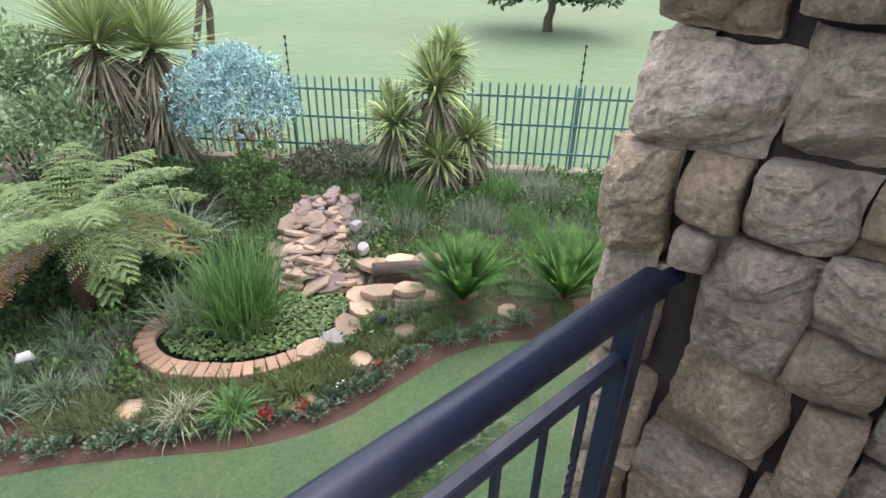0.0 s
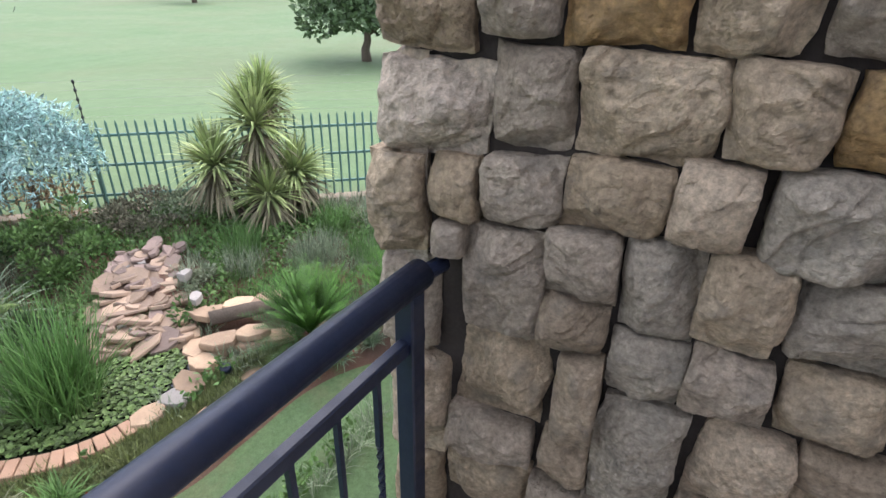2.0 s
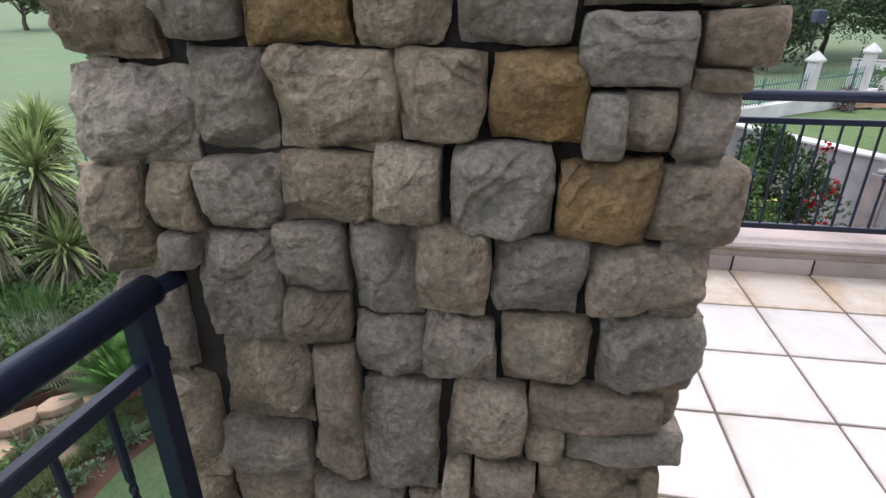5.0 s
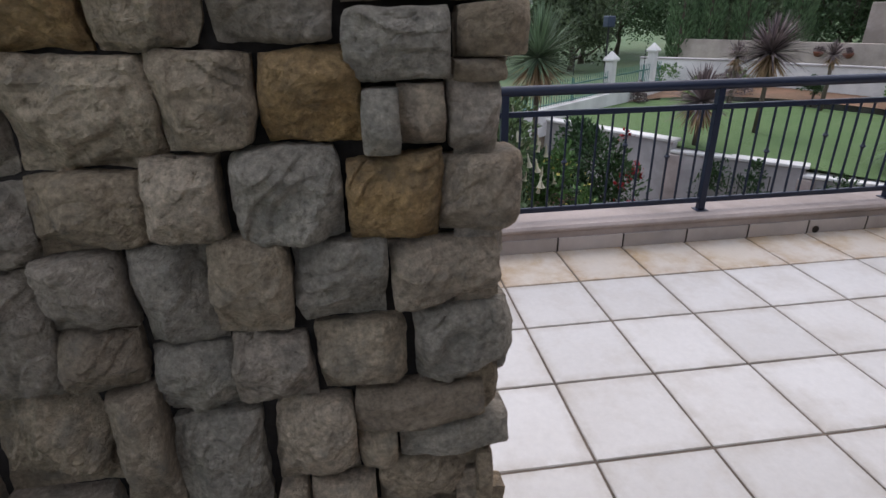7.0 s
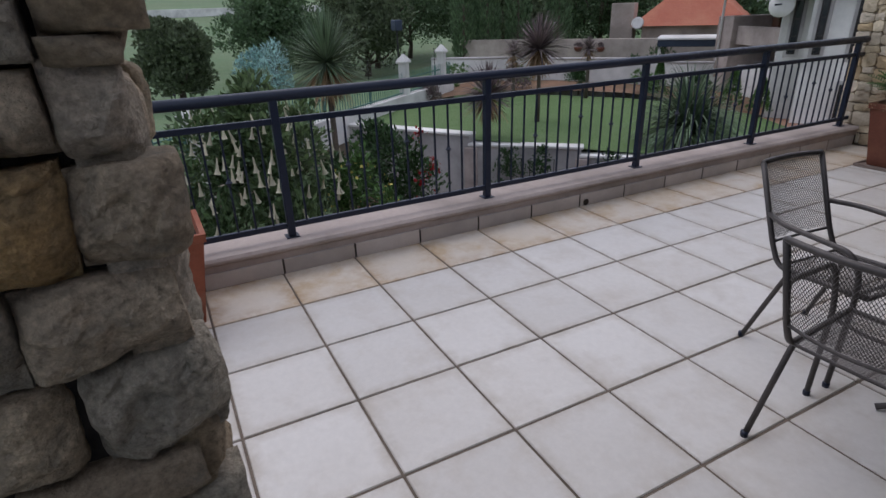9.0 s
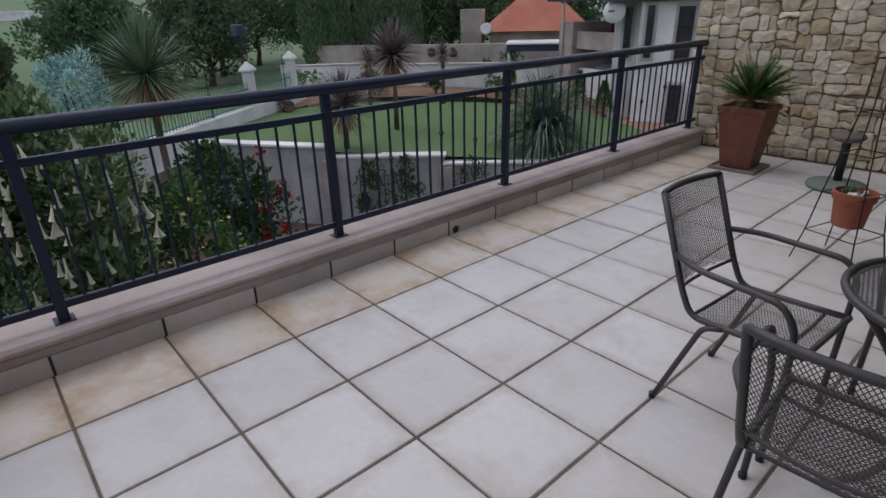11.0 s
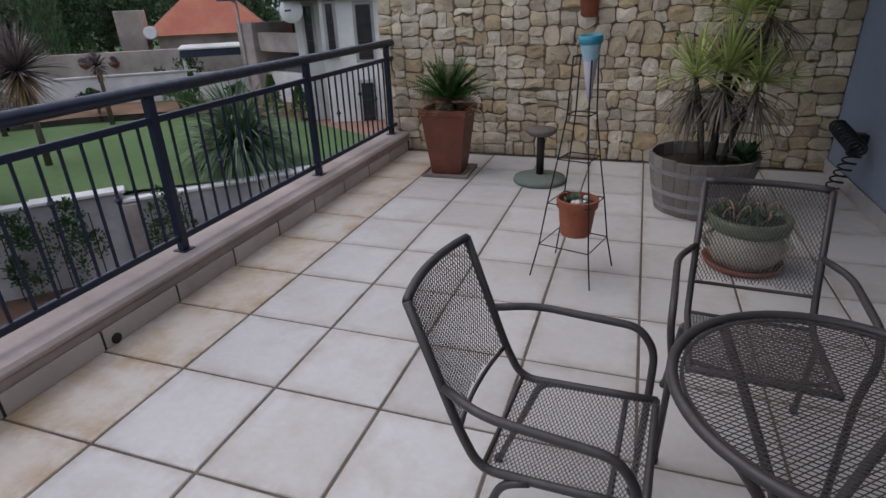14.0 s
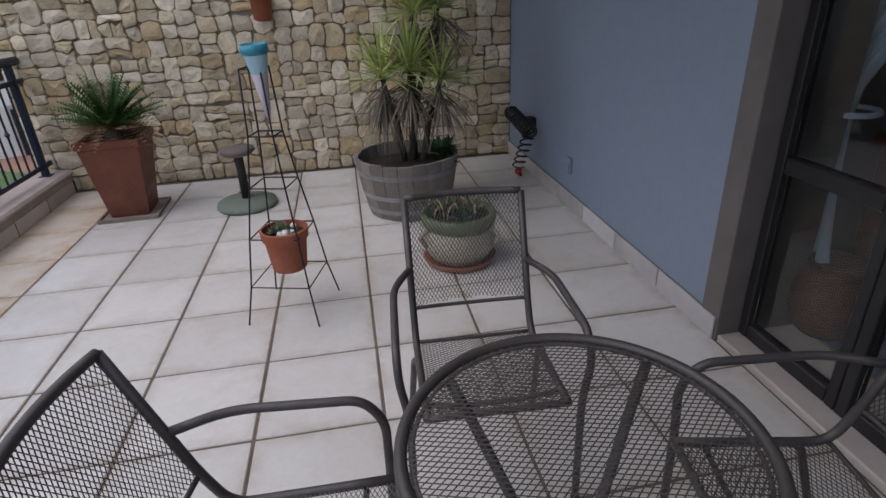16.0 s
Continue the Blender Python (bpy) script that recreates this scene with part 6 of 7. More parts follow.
tagged(part("bedding_plants", fol, M_BEDDING), "row of low grey-green bedding plants along the lawn", "bedding plants", kind="stuff")
tagged(part("red_flowers", red, M_PETAL_RED), "red bedding flowers along the lawn edge", "flowers", kind="stuff")
tagged(part("white_flowers", wht, M_PETAL_WHITE), "small white bedding flowers along the lawn edge", "flowers", kind="stuff")
bird = part("white_ornament", Mesh().tube([(0, 0, 0), (0.04, 0.0, 0.06), (0.10, 0.02, 0.08), (0.14, 0.02, 0.05)], [0.02, 0.05, 0.045, 0.012], 10), M_PETAL_WHITE, smooth=True, at=pose(2.76, -8.45, -1.93))
tagged(bird, "small white glazed garden ornament among the grasses", "ornament")
part("pin", Mesh().tube([(0.02, 0, -0.35), (0.03, 0, 0.03)], 0.006, 6), M_IRON, bird)

# ---- palisade fence ----
M_FENCE = material("dark_green_painted_steel", (0.085, 0.19, 0.16), 0.55, vary=0.2, scale=8, bump=0.1, colour2=(0.075, 0.155, 0.13))
M_LOWWALL = material("low_wall_stone", (0.33, 0.28, 0.22), 0.9, vary=0.2, scale=9, bump=0.7, bump_scale=40, per_object=0.25, colour2=(0.25, 0.21, 0.16))
ang = math.degrees(math.atan2(FD.y, FD.x))
fence = thing("palisade_fence", pose(F0.x, F0.y, -1.78, 0, 0, ang), "dark green steel palisade fence along the fairway", "fence")
pale = Mesh()
pale.add([(-0.017, 0, 0.03), (0, -0.016, 0.03), (0.017, 0, 0.03), (-0.017, 0, 1.36), (0, -0.016, 1.36), (0.017, 0, 1.36), (0, -0.006, 1.42), (0, 0.004, 0.03), (0, 0.004, 1.36)], [(0, 1, 4, 3), (1, 2, 5, 4), (3, 4, 6), (4, 5, 6), (5, 8, 6), (8, 3, 6), (2, 7, 8, 5), (7, 0, 3, 8), (0, 7, 2, 1)])
pale_me = pale.data("pale", M_FENCE)
bead_me = Mesh().lathe([(0.010, -0.03), (0.022, -0.012), (0.022, 0.012), (0.010, 0.03)], 8).data("insulator", M_BLACK)
u = -6.0
while u < 22.0:
    o = new("pale", pale_me)
    o.parent, o.matrix_basis = fence, pose(u, -0.02, rnd.uniform(-0.01, 0.01), 0, 0, 0)
    u += 0.135
for z in (0.22, 0.70, 1.16):
    part("rail", Mesh().block(-6.0, 0.0, z, 22.0, 0.035, z + 0.04, 0.004), M_FENCE, fence)
for u in (-5.6, -3.2, -0.9, 1.5, 3.9, 6.3, 8.7, 11.1, 13.5, 15.9, 18.3, 20.7):
    part("post", Mesh().block(u - 0.03, 0.036, -0.3, u + 0.03, 0.09, 1.35, 0.004), M_FENCE, fence)
    stay = part("wire_stay", Mesh().tube([(u, 0.06, 1.3), (u, 0.06, 1.98)], 0.009, 6), M_IRON, fence, "thin rod for the wires")
    for z in (1.45, 1.58, 1.71, 1.84, 1.96):
        bead = new("insulator", bead_me)
        bead.parent, bead.matrix_basis = stay, pose(u, 0.06, z)
for z in (1.45, 1.58, 1.71, 1.84, 1.96):
    part("wire", Mesh().tube([(-5.6, 0.06, z), (20.7, 0.06, z)], 0.0012, 4), M_HOOP, fence, "thin steel wire")
lowwall = tagged(part("wall_low", Mesh().block(-6, -0.10, -0.5, 22, 0.16, -0.03, 0.01), M_MORTAR, at=pose(F0.x, F0.y, -1.78, 0, 0, ang)), "low dry stone wall under the fence", "wall", kind="structure")
rl = random.Random(3)
for row in range(3):
    u = -1.5
    while u < 5.5:
        w = rl.uniform(0.09, 0.2)
        o = part("stone", Mesh().block(-w / 2, -0.03, -0.045, w / 2, 0.02, 0.045, 0.015), M_LOWWALL, lowwall)
        o.matrix_basis = pose(u + w / 2, -0.105, -0.09 - 0.105 * row, rl.uniform(-5, 5), rl.uniform(-4, 4), rl.uniform(-5, 5))
        u += w + 0.012

# ---- trees on the fairway ----
tree(pose(-22.4, -19.2, -2.75), 5.0, 3.4, 11000, 0.34, M_TREE, "broad dark green tree standing alone on the fairway", 61, 0.22, 0.20, 44)
bt = thing("tree", pose(-1.75, -13.9, -2.1), "slender bare-stemmed tree beyond the fence", "tree")
part("trunk", Mesh().tube([(0, 0, -0.2), (-0.05, 0, 1.6), (-0.4, 0.3, 3.2)], [0.09, 0.07, 0.05], 10), M_BARK, bt, smooth=True)
part("trunk", Mesh().tube([(-0.2, 0.1, -0.2), (-0.35, 0.1, 1.7), (-0.4, 0.2, 2.4), (-0.2, 0.3, 3.4)], [0.09, 0.08, 0.065, 0.05], 10), M_BARK, bt, smooth=True)
m = Mesh()
leaf_cloud(m, (0, 0.2, 3.6), 1.4, 1.4, 0.9, 900, 0.12, random.Random(5), 16, 0.4)
part("crown", m, M_TREE_OLIVE, bt)
for i, (x, y, h, rr) in enumerate([(-47, -58, 5, 3), (-60, -62, 6, 3.5), (-64, -59, 7, 4), (-52, -72, 6, 4), (-75, -50, 7, 4)]):
    tree(pose(x, y, golf_z(x, y)), h, rr, 2600, 0.5, M_TREE_OLIVE, "distant tree on the fairway", 70 + i, 0.25, 0.25, 22)


# ---- shrubs below the terrace ----
M_TRUMPET = material("dull_green_leaf", (0.075, 0.125, 0.05), 0.6, vary=0.2, scale=4, bump=0.0, per_island=0.6, colour2=(0.13, 0.18, 0.075), translucent=0.25)
M_TRUMPET_FLOWER = material("cream_petal", (0.66, 0.61, 0.44), 0.6, vary=0.06, scale=6, bump=0.0, per_object=0.15, translucent=0.2)
br = shrub("angels_trumpet", pose(-3.45, -1.12, -2.4), 1.1, 1.02, 1.42, 12000, 0.10, M_TRUMPET, "large trumpet-flower shrub hung with white blooms", "shrub", 101, 6, 46, 0.45, 0.75)
rf = random.Random(8)
for _ in range(190):
    d = sky_dir(-40, 65, rf)
    if d.x < -0.5:
        d.x = -d.x
    k = rf.uniform(0.85, 1.12)
    p = Vector((d.x * 1.12 * k, d.y * 1.02 * k, 1.8 + d.z * 1.4 * k))
    t = Mesh()
    r0 = rf.uniform(0.5, 0.78)
    t.lathe([(0.046 * r0, -0.205 * r0), (0.034 * r0, -0.185 * r0), (0.014, -0.13 * r0), (0.009, -0.05 * r0), (0.006, 0.0)], 9, caps=False)
    o = part("flower", t, M_TRUMPET_FLOWER, br, "cream-white hanging trumpet flower", smooth=True, at=Matrix.Translation(p) @ Matrix.Rotation(rf.uniform(-0.3, 0.3), 4, "X") @ Matrix.Rotation(rf.uniform(-0.3, 0.3), 4, "Y"))
rs = shrub("flowering_shrub", pose(-3.85, 0.45, -2.25), 0.8, 0.8, 1.0, 6500, 0.075, M_DARKGREEN, "dark green shrub with clusters of red flowers", "shrub", 102, 5, 26, 0.5, 0.85)
m = Mesh()
for _ in range(9):
    d = sky_dir(-5, 60, rf)
    d = Vector((abs(d.x) * 0.6, 0.35 + 0.6 * abs(d.y), d.z))
    p = Vector((d.x * 0.85, d.y * 0.85, 1.5 + d.z * 1.0))
    for _ in range(16):
        m.leaf(p + sky_dir(-90, 90, rf) * rf.uniform(0, 0.12), sky_dir(-30, 80, rf), 0.06, 0.055)
tagged(part("bloom", m, M_PETAL_RED, rs, "clusters of red flowers"), kind="stuff")
ys = shrub("flowering_shrub", pose(-3.2, -0.05, -2.1), 0.5, 0.45, 0.85, 2000, 0.08, M_GREEN, "shrub with small pale yellow flowers", "shrub", 103, 4, 14, 0.5, 0.9)
m = Mesh()
for _ in range(70):
    d = sky_dir(-10, 80, rf)
    m.leaf(Vector((d.x * 0.5, d.y * 0.5, 1.25 + d.z * 0.8)), sky_dir(-30, 80, rf), 0.05, 0.045)
tagged(part("bloom", m, M_PETAL_YELLOW, ys, "small pale yellow flowers"), kind="stuff")
shrub("silver_shrub", pose(-11.7, 0.63, -1.95), 0.75, 0.75, 0.75, 2600, 0.12, M_BLUE, "silver-blue leafed shrub standing by the boundary fence", "shrub", 106, 4, 16, 0.25, 2.2)
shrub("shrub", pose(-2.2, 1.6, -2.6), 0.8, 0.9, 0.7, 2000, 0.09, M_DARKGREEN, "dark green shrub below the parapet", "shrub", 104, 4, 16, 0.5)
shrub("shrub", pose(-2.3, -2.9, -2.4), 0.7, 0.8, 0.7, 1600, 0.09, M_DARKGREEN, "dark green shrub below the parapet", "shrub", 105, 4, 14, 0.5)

# ---- neighbour's retaining wall and lawn ----
WALL = [((-13.4, 2.4), (-9.4, 5.05), -1.41), ((-9.4, 5.05), (-7.48, 7.13), -1.66), ((-7.48, 7.13), (-4.9, 9.9), -1.86), ((-4.9, 9.9), (-1.0, 14.2), -2.1)]
for i, (a, b, z) in enumerate(WALL):
    a, b = Vector(a), Vector(b)
    d = b - a
    at = pose(a.x, a.y, 0, 0, 0, math.degrees(math.atan2(d.y, d.x)))
    w = thing("retaining_wall", at, "pale grey plastered retaining wall with a white coping", "wall", "stepped retaining wall", "structure")
    part("wall_face", Mesh().block(0.002, 0.0, -4.5, d.length - 0.002, 0.25, z - 0.07, 0.01), M_GREYWALL, w)
    part("coping", Mesh().block(-0.03, -0.06, z - 0.068, d.length + 0.05, 0.31, z, 0.012), M_WHITE, w, "white painted coping")
    part("pilaster", Mesh().block(-0.12, -0.09, -4.5, 0.22, -0.003, z - 0.10, 0.012), M_PLASTER_PINK, w, "taupe pilaster")
lane = Mesh().add([(-14.5, 1.5, -3.45), (-0.82, -0.5, -3.45), (-0.82, 15.0, -3.45), (-3, 16, -3.45)], [(0, 1, 2, 3)])
structure("driveway", lane, M_BED, "dark ground between the terrace and the retaining wall", "ground")
near = [(-13.4, 2.45), (-11.4, 3.95), (-9.5, 5.2), (-8.5, 6.3), (-7.5, 7.3), (-6.2, 8.7), (-4.9, 10.05), (-3.0, 12.2)]
far = [(-13.9, 3.6), (-15.2, 5.6), (-16.2, 8.2), (-16.2, 10.5), (-15.0, 12.4), (-13.2, 14.3), (-10.8, 15.4), (-8.6, 15.2)]
nl = Mesh()
for (x0, y0), (x1, y1) in zip(near, far):
    for i in range(6):
        t = i / 5
        x, y = x0 + (x1 - x0) * t, y0 + (y1 - y0) * t
        nl.v.append((x, y, -1.50 - 0.42 * smoothstep(-12, -4, x0) + 0.0 * t))
nl.f = [(j * 6 + i, j * 6 + i + 1, j * 6 + 7 + i, j * 6 + 6 + i) for j in range(len(near) - 1) for i in range(5)]
M_LAWN2 = material("neighbour_lawn", (0.095, 0.165, 0.05), 0.9, vary=0.25, scale=3, bump=0.8, bump_scale=120, depth=0.03, colour2=(0.115, 0.18, 0.062))
structure("lawn_neighbour", nl, M_LAWN2, "smooth green lawn above the retaining wall", "lawn", smooth=True)
M_REDBED = material("reddish_soil", (0.22, 0.12, 0.07), 0.95, vary=0.3, scale=6, bump=0.8, bump_scale=40, colour2=(0.14, 0.09, 0.05))
M_PAVE = material("orange_brick_paving", (0.34, 0.19, 0.12), 0.85, vary=0.25, scale=9, bump=0.5, bump_scale=30, colour2=(0.28, 0.15, 0.10))
nb = Mesh()
outer = [(-14.3, 3.6), (-16.4, 5.6), (-18.0, 8.0), (-19.0, 10.8), (-17.0, 13.8), (-14.4, 16.4), (-11.0, 18.6), (-8.0, 15.6)]
for (x0, y0), (x1, y1) in zip(far, outer):
    nb.v += [(x0, y0, -1.53 - 0.42 * smoothstep(-16, -8, x0)), (x1, y1, -1.45 - 0.42 * smoothstep(-18, -8, x1))]
nb.f = [(2 * j, 2 * j + 1, 2 * j + 3, 2 * j + 2) for j in range(len(far) - 1)]
structure("garden_bed_neighbour", nb, M_REDBED, "reddish planting bed behind the lawn", "garden bed")
pv = Mesh().add([(-3.0, 12.25, -1.98), (-4.9, 10.1, -1.965), (-8.5, 15.1, -1.98), (-6.0, 17.5, -1.98), (-2.0, 18.5, -1.98)], [(0, 4, 3, 2, 1)])
structure("paving_neighbour", pv, M_PAVE, "orange brick paving in front of the house", "paving")

# white boundary pillars on the fence line
def gate_pillar(u, z0, z1, label):
    p = F0 + FD * u
    g = thing("boundary_pillar", pose(p.x, p.y, 0, 0, 0, ang), label, "pillar", "white boundary pillars")
    part("shaft", Mesh().block(-0.14, -0.14, z0, 0.14, 0.14, z1 - 0.30, 0.015), M_WHITE, g)
    part("collar", Mesh().block(-0.2, -0.2, z1 - 0.298, 0.2, 0.2, z1 - 0.22, 0.015), M_WHITE, g)
    part("cap", Mesh().loft4([(0.19, 0.19, z1 - 0.218), (0.02, 0.02, z1)]), M_WHITE, g, "pointed pyramid cap")


for u, z0, z1 in ((8.9, -2.3, -0.02), (18.1, -1.9, 0.20), (21.2, -1.9, 0.30)):
    gate_pillar(u, z0, z1, "white plastered boundary pillar with a pointed cap")
structure("wall_boundary", Mesh().block(12.3, -0.16, -1.9, 22.0, 0.14, -1.12, 0.01), M_WHITE, "low white plastered boundary wall", "wall").matrix_basis = pose(F0.x, F0.y, 0, 0, 0, ang)
BACK = [((-20.5, 9.5), (-17.2, 13.6), -0.55), ((-17.2, 13.6), (-13.6, 16.6), -0.62), ((-13.6, 16.6), (-10.3, 19.3), -0.75)]
for a, b, z in BACK:
    a, b = Vector(a), Vector(b)
    d = b - a
    w = tagged(part("wall_back", Mesh().block(0, 0, -2.2, d.length, 0.2, z, 0.01), M_WHITE, at=pose(a.x, a.y, 0, 0, 0, math.degrees(math.atan2(d.y, d.x)))), "white plastered boundary wall behind the lawn", "wall", kind="structure")
    part("coping", Mesh().block(-0.02, -0.04, z + 0.002, d.length + 0.02, 0.24, z + 0.07, 0.01), M_GREYWALL, w, "grey coping")
# higher tan wall further back
w = tagged(part("wall_tan", Mesh().block(0, 0, -2.2, 14, 0.25, -0.05, 0.01), M_TAN, at=pose(-24.5, 13.5, 0, 0, 0, 38)), "tall tan boundary wall of the next property", "wall", kind="structure")

for x, y, z in ((-19.69, 17.26, -0.42), (-18.85, 17.92, -0.44)):
    wp = thing("wall_planter", pose(x + 0.12, y - 0.16, z, 0, 0, 38), "round brown planter fixed to the tan wall", "planter", "wall planters")
    part("bowl", Mesh().lathe([(0.05, -0.20), (0.15, -0.15), (0.20, -0.04), (0.21, 0.02), (0.18, 0.02)], 18), M_RUSTPOT, wp, smooth=True)
    pm = Mesh()
    leaf_cloud(pm, (0, 0, 0.08), 0.2, 0.2, 0.12, 260, 0.09, random.Random(int(x * 10)), 8, 0.4)
    part("foliage", pm, M_BRONZE, wp)

M_SPIKE = material("blue_green_sword_leaf", (0.095, 0.15, 0.08), 0.55, vary=0.15, scale=6, bump=0.0, per_island=0.6, colour2=(0.17, 0.22, 0.13), translucent=0.1)


def spiky(at, trunk_h, leaf, n, width, mat, label, seed, lo=-25, hi=88, droop=0.35, name="cordyline", dead=True):
    r = random.Random(seed)
    c = thing(name, at, label, "plant")
    part("trunk", Mesh().tube([(0, 0, -0.1), (0.03, 0, trunk_h * 0.5), (0, 0, trunk_h)], [0.08, 0.06, 0.05], 9), M_BARK, c, smooth=True)
    g = Mesh()
    rosette(g, (0, 0, trunk_h), n, leaf, width, lo, hi, droop, r, 6)
    part("crown", g, mat, c, "burst of long sword leaves")
    if dead:
        d2 = Mesh()
        rosette(d2, (0, 0, trunk_h - 0.05), n // 3, leaf * 0.9, width, -80, -20, 0.2, r)
        part("dead_leaves", d2, M_DRY, c, "hanging dry leaves")
    return c


spiky(pose(-7.7, 1.02, -3.0), 3.72, 0.98, 480, 0.035, M_SPIKE, "tall spiky yucca on a thin trunk below the terrace", 121, name="yucca", droop=0.1)
spiky(pose(-10.9, 8.3, -1.6), 2.0, 1.0, 300, 0.06, M_BRONZE, "bronze-leaved cordyline on the lawn edge", 122)
spiky(pose(-9.6, 5.75, -1.55), 1.0, 0.9, 260, 0.055, M_BRONZE, "small bronze-leaved cordyline above the retaining wall", 123)
spiky(pose(-15.3, 10.4, -1.6), 1.5, 0.6, 140, 0.05, M_BRONZE, "bronze-leaved cordyline by the white wall", 124)
spiky(pose(-13.9, 12.8, -1.7), 1.7, 0.5, 140, 0.05, M_BRONZE, "bronze-leaved cordyline by the white wall", 125)
spiky(pose(-6.6, 9.75, -1.95), 0.45, 1.75, 760, 0.055, M_SPIKE, "large fountain-shaped yucca with grey-green leaves above the wall", 126, 5, 86, 1.7, "yucca", False)
for i, (x, y, s_, mt, lb) in enumerate([(-15.0, 9.0, 0.6, M_YUCCA_GREEN, "yellow-green shrub in the neighbour's bed"), (-16.4, 11.2, 0.7, M_BRONZE, "dark red shrub in the neighbour's bed"), (-14.8, 13.2, 0.6, M_DARKGREEN, "dark shrub in the neighbour's bed"), (-13.0, 14.9, 0.55, M_GREEN, "green shrub in the neighbour's bed"), (-15.9, 7.2, 0.5, M_BRONZE, "dark red shrub in the neighbour's bed"), (-11.4, 15.9, 0.5, M_DARKGREEN, "dark shrub in the neighbour's bed"), (-14.7, 17.2, 1.1, M_DARKGREEN, "large dark shrub behind the white wall"), (-18.6, 9.4, 0.8, M_GREEN, "green shrub behind the lawn"), (-17.6, 12.2, 0.6, M_YUCCA_GREEN, "yellow-green shrub behind the lawn")]):
    shrub("shrub", pose(x, y, -1.75), s_, s_, s_ * 0.8, 900, 0.13, mt, lb, "shrub", 130 + i, 3, 12, 0.4, 0.4)
for i, (x, y, h) in enumerate([(-12.6, 15.2, 1.3), (-9.6, 15.4, 1.2), (-8.3, 15.0, 1.0)]):
    c = thing("conifer", pose(x, y, -1.85), "small cone-shaped green conifer by the wall", "conifer", "small conifers")
    part("trunk", Mesh().tube([(0, 0, -0.1), (0, 0, h * 0.9)], [0.05, 0.02], 6), M_BARK, c)
    m = Mesh()
    rc = random.Random(140 + i)
    for _ in range(900):
        t = rc.random() ** 0.7
        a = rc.uniform(0, math.tau)
        q = (1 - t) * 0.34 * rc.uniform(0.6, 1.1)
        m.leaf((q * math.cos(a), q * math.sin(a), 0.05 + t * h), (math.cos(a), math.sin(a), 0.9), 0.12, 0.05)
    part("foliage", m, M_GREEN, c)
for i, (x, y) in enumerate([(-8.55, 5.75), (-8.0, 6.35), (-6.9, 7.55)]):
    cl = thing("climber", pose(x, y, -3.45, 0, 0, 46), "leafy climbing rose on the retaining wall", "climber", "climbers on the wall")
    part("trellis", Mesh().tube([(-0.3, -0.06, 0.0), (-0.3, -0.06, 1.5), (0.3, -0.06, 1.5), (0.3, -0.06, 0.0)], 0.012, 6), M_IRON, cl, "thin iron trellis")
    m = Mesh()
    leaf_cloud(m, (0.0, -0.14, 0.8), 0.5, 0.16, 0.85, 900, 0.09, random.Random(150 + i), 16, 0.5)
    part("foliage", m, M_DARKGREEN, cl)

# ---- neighbouring houses ----
M_ROOF = material("red_clay_roof_tile", (0.36, 0.105, 0.06), 0.8, vary=0.2, scale=3, bump=0.8, bump_scale=12, depth=0.03, colour2=(0.42, 0.16, 0.09))
# near-black colour standing in for the shade deep inside an opening
M_RECESS_SHADE = material("painted_recess_shade", (0.02, 0.02, 0.024), 0.6, vary=0.2, scale=3, bump=0.0)
M_PANE = material("dark_reflecting_glass", (0.03, 0.035, 0.04), 0.12, vary=0.2, scale=2, bump=0.0, spec=0.7)
M_BEAM = material("dark_blue_painted_beam", (0.03, 0.045, 0.075), 0.6, vary=0.15, scale=3, bump=0.1)
M_STEEL = material("dark_grey_roof_sheet", (0.10, 0.10, 0.11), 0.6, vary=0.15, scale=3, bump=0.2)


def house_window(parent, u, z0, w, h, y=0.0, bars=2):
    win = part("window", Mesh().block(u - w / 2 - 0.09, y - 0.04, z0 - 0.09, u + w / 2 + 0.09, y - 0.002, z0 + h + 0.09, 0.01), M_GREYWALL, parent, "window with a pale grey surround")
    part("pane", Mesh().box(u - w / 2, y - 0.05, z0, u + w / 2, y - 0.042, z0 + h), M_PANE, win, "dark glass")
    fr = Mesh()
    for k in range(bars + 2):
        z = z0 + (h - 0.04) * k / (bars + 1)
        fr.box(u - w / 2 + 0.042, y - 0.075, z, u + w / 2 - 0.042, y - 0.052, z + 0.04)
    fr.box(u - w / 2, y - 0.075, z0, u - w / 2 + 0.04, y - 0.052, z0 + h)
    fr.box(u + w / 2 - 0.04, y - 0.075, z0, u + w / 2, y - 0.052, z0 + h)
    part("window_frame", fr, M_ALU, win)
    return win


nh = thing("house", pose(-8.05, 15.35, 0, 0, 0, 25.5), "pale grey two-storey house with tall narrow windows", "house")
part("wall", Mesh().block(0.55, -0.5, -3.2, 6.5, 6.0, 1.62, 0.02), M_WHITE, nh)
part("wall", Mesh().block(-0.25, 0.1, -3.2, 0.548, 5.0, 1.62, 0.02), M_WHITE, nh)
part("roof", Mesh().block(-0.5, -0.75, 1.622, 6.9, 6.4, 1.80, 0.02), M_STEEL, nh, "flat dark roof with deep eaves")
house_window(nh, 1.85, -0.10, 0.44, 1.55, -0.5)
house_window(nh, 1.80, -2.35, 0.38, 1.55, -0.5)
house_window(nh, 0.15, -0.05, 0.22, 1.5, 0.1)
house_window(nh, 0.85, 0.0, 0.20, 1.5, -0.5)
dish = part("satellite_dish", Mesh().lathe([(0.02, 0.0), (0.18, 0.02), (0.34, 0.075), (0.345, 0.085), (0.18, 0.035), (0.02, 0.012)], 30), M_WHITE, smooth=True, at=look((-8.05, 14.75, 1.36), (0.0, -6.0, 6.0)))
tagged(dish, "white satellite dish fixed to the house corner", "satellite dish")
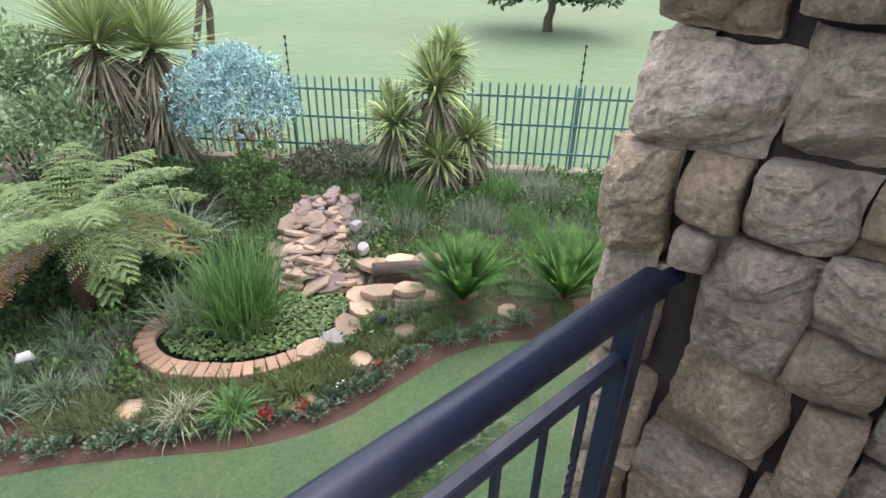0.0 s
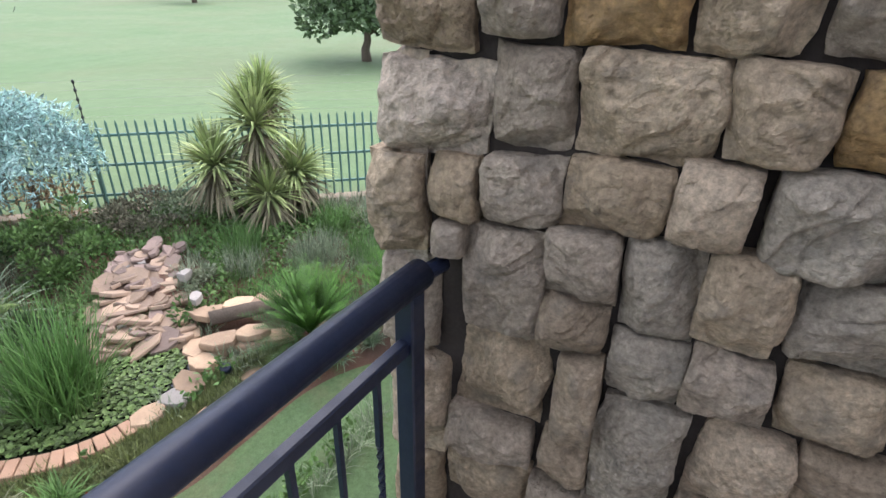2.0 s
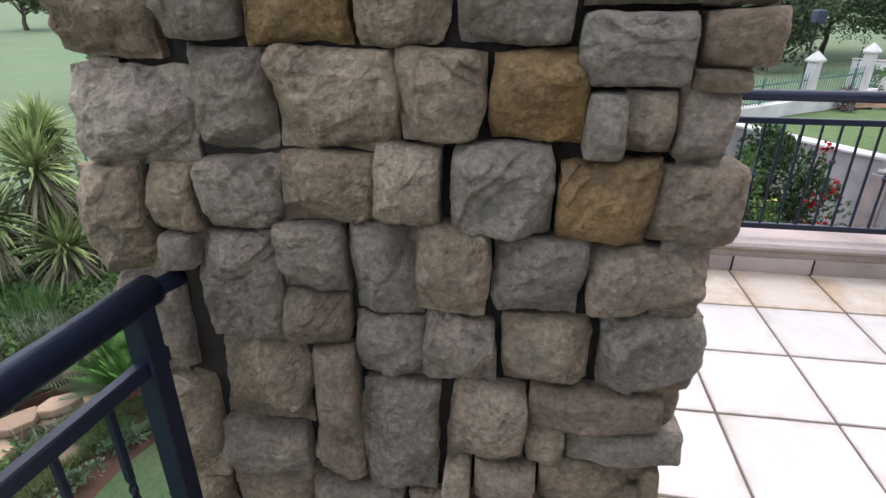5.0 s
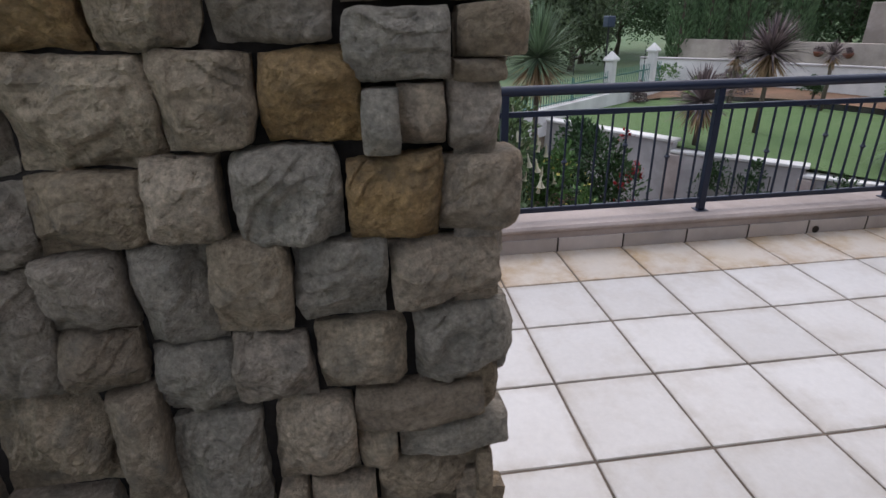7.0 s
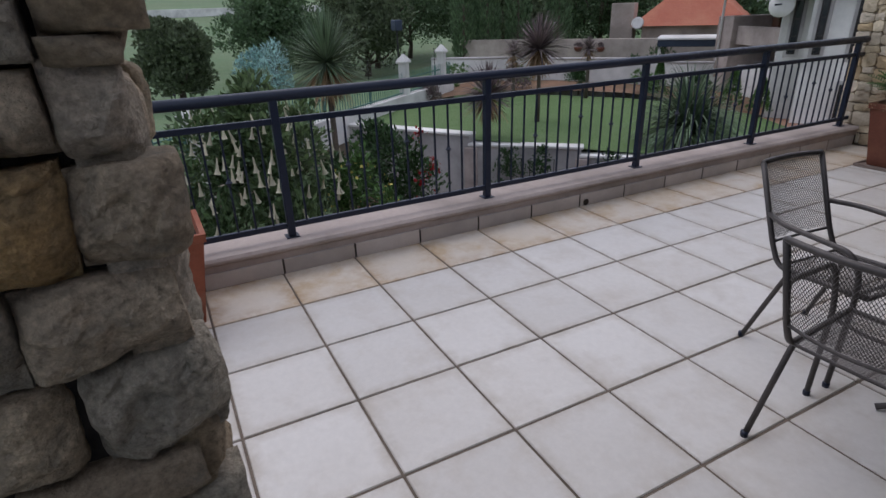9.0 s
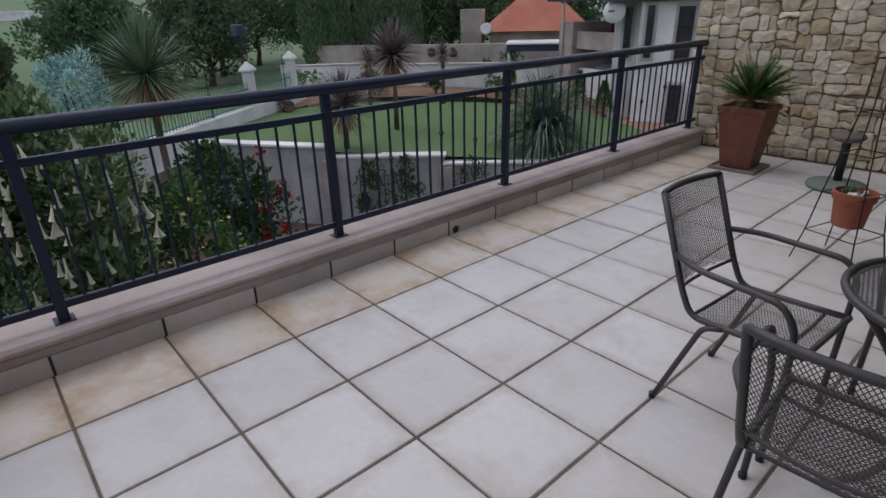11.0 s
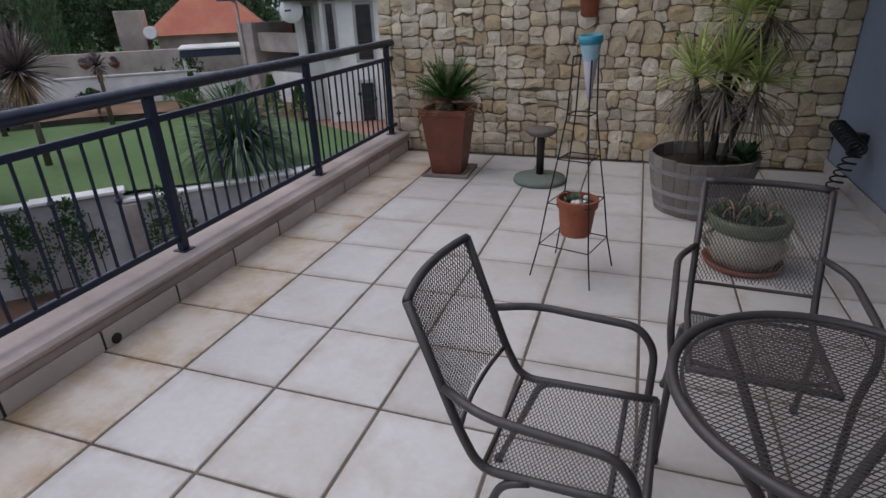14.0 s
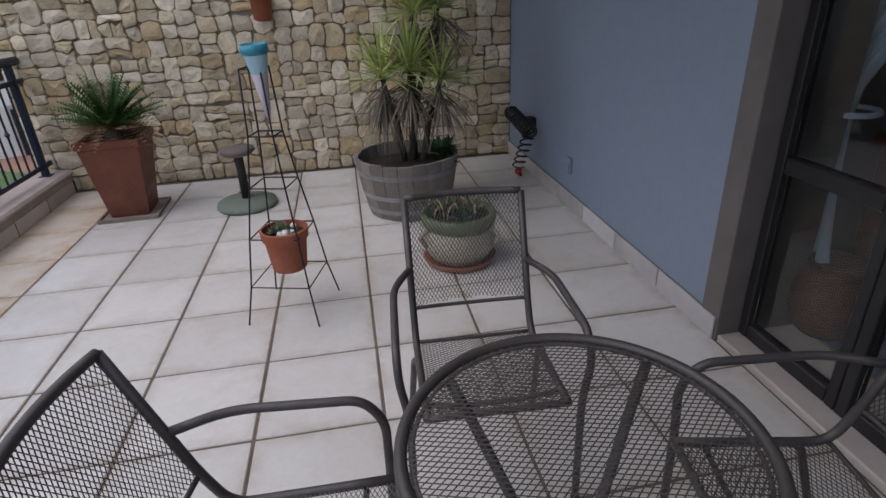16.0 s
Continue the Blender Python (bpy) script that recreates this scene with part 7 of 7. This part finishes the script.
part("dish_arm", Mesh().tube([(0, 0, -0.01), (0.05, -0.1, -0.45)], 0.025, 8), M_RAIL, dish)

nw = thing("house", pose(-12.5, 17.9, 0, 0, 0, -22), "taupe building wing with a dark upper balcony and garage opening", "house")
part("wall", Mesh().block(0.0, 0.0, -3.2, 1.0, 3.5, 0.95, 0.02), M_PLASTER_PINK, nw)
part("wall", Mesh().block(1.002, 0.4, -3.2, 4.6, 0.7, -0.75, 0.02), M_WHITE, nw)
part("balcony", Mesh().block(1.002, 0.2, -0.02, 4.7, 0.45, 0.62, 0.02), M_PLASTER_PINK, nw, "solid taupe balcony parapet")
# shade of the balcony and garage depth, painted as a near-black sheet
part("recess", Mesh().box(1.002, 2.2, -3.0, 4.7, 2.3, 2.2), M_RECESS_SHADE, nw, "near-black sheet painted as the shaded depth of the balcony and garage")
part("roof", Mesh().block(-0.4, -0.4, 1.7, 5.0, 3.8, 1.9, 0.02), M_BEAM, nw, "dark blue fascia roof")
part("pipe", Mesh().tube(rounded([(0.35, -0.06, -1.2), (0.35, -0.06, 1.62), (0.15, -0.06, 1.68)], 0.06), 0.045, 10), M_WHITE, nw, "white downpipe", smooth=True)
for k, (u, mt) in enumerate([(1.6, M_WOOD), (2.1, M_BLUE), (2.55, M_TERRACOTTA), (3.1, M_WOOD), (3.6, M_SAUCER)]):
    part("balcony_furniture", Mesh().block(u - 0.18, 1.2, 0.0, u + 0.18, 1.6, 0.95 + 0.12 * (k % 3), 0.03), mt, nw, "furniture standing on the balcony")
pg = thing("pergola", pose(-14.3, 16.75, 0, 0, 0, 39), "dark blue flat carport roof on white posts", "pergola")
part("beam", Mesh().block(0, -0.1, -0.16, 2.8, 2.2, 0.1, 0.02), M_BEAM, pg)
part("fascia", Mesh().block(-0.05, -0.16, 0.105, 2.9, 2.3, 0.17, 0.01), M_WHITE, pg, "pale roof edge")
for u in (0.1, 2.65):
    part("post", Mesh().block(u - 0.06, 0.0, -1.9, u + 0.06, 0.12, -0.165, 0.01), M_WHITE, pg, "white post")
rr = thing("house", pose(-17.2, 21.9, 0, 0, 0, 35), "low house with a red clay tile hip roof", "house")
part("wall", Mesh().block(-2.2, 0, -3.0, 2.4, 6, 0.45, 0.02), M_TAN, rr)
part("roof", Mesh().add([(-2.7, -0.5, 0.42), (2.8, -0.5, 0.42), (2.8, 6.5, 0.42), (-2.7, 6.5, 0.42), (-0.2, 2.6, 2.7), (0.3, 3.6, 2.7)], [(0, 1, 4), (1, 2, 5, 4), (2, 3, 5), (3, 0, 4, 5), (3, 2, 1, 0)]), M_ROOF, rr, "red clay tile hip roof")
part("chimney", Mesh().block(-3.9, 0.6, -3.0, -2.75, 1.6, 1.5, 0.02), M_TAN, rr, "tan stepped chimney block")
part("satellite_dish", Mesh().lathe([(0.02, 0.0), (0.2, 0.03), (0.3, 0.08), (0.2, 0.04)], 20), M_WHITE, rr, "small white satellite dish", smooth=True, at=pose(-2.3, -0.7, 0.55, 70, 0, 0))
bx = thing("sign_box", pose(-18.8, 7.2, -1.9), "dark blue box sign on a thin pole", "sign")
part("pole", Mesh().tube([(0, 0, 0), (0, 0, 2.75)], 0.035, 8), M_IRON, bx)
part("box", Mesh().block(-0.25, -0.15, 2.7, 0.25, 0.15, 3.1, 0.03), M_BEAM, bx)
structure("wall_far", Mesh().block(-106.4, -6, -2, -106, 30, 2.7, 0.05), M_WHITE, "distant white boundary wall beyond the fairway", "wall")

# ---- trees behind ----
TREES = [(-29.0, -0.6, 3.6, 1.9), (-34.3, 5.2, 5.0, 2.8), (-39.0, 14.0, 6.5, 4.4), (-33, 11, 4.8, 2.7), (-44, 19, 8, 4.5), (-38, 22, 7, 4.0), (-30, 19.5, 5.5, 3.2), (-33, 27, 8, 4.2), (-28, 26, 7, 3.6), (-25, 31, 8, 4.0), (-22, 36, 9, 4.5), (-46, 8, 7, 3.6), (-17, 40, 9, 4.5), (-40, 32, 9, 5), (-21, 28.5, 6, 3.0), (-13, 38, 8, 4.2)]
for i, (x, y, h, rr_) in enumerate(TREES):
    tree(pose(x, y, golf_z(x, y) if i < 2 else -2.4), h + 0.3, rr_, 15000, 0.24, M_TREE if i % 3 else M_TREE_OLIVE, "dark green leafy tree behind the gardens" if i % 3 else "olive green leafy tree behind the gardens", 160 + i, 0.2, 0.12, 46)
for i, (x, y) in enumerate([(-24.3, 14.8), (-24.9, 13.7), (-23.6, 16.3), (-22.6, 18.2)]):
    c = thing("cypress", pose(x, y, -2.2), "tall narrow dark cypress behind the wall", "cypress", "row of cypresses")
    part("trunk", Mesh().tube([(0, 0, -0.1), (0, 0, 5.5)], [0.12, 0.03], 7), M_BARK, c)
    m = Mesh()
    rc = random.Random(180 + i)
    for _ in range(2600):
        t = rc.random()
        a = rc.uniform(0, math.tau)
        q = 0.62 * math.sin(math.pi * (0.08 + 0.9 * t)) ** 0.6 * rc.uniform(0.65, 1.1)
        m.leaf((q * math.cos(a), q * math.sin(a), 0.2 + t * 6.0), (math.cos(a) * 0.5, math.sin(a) * 0.5, 1.0), 0.26, 0.09)
    part("foliage", m, M_TREE, c)
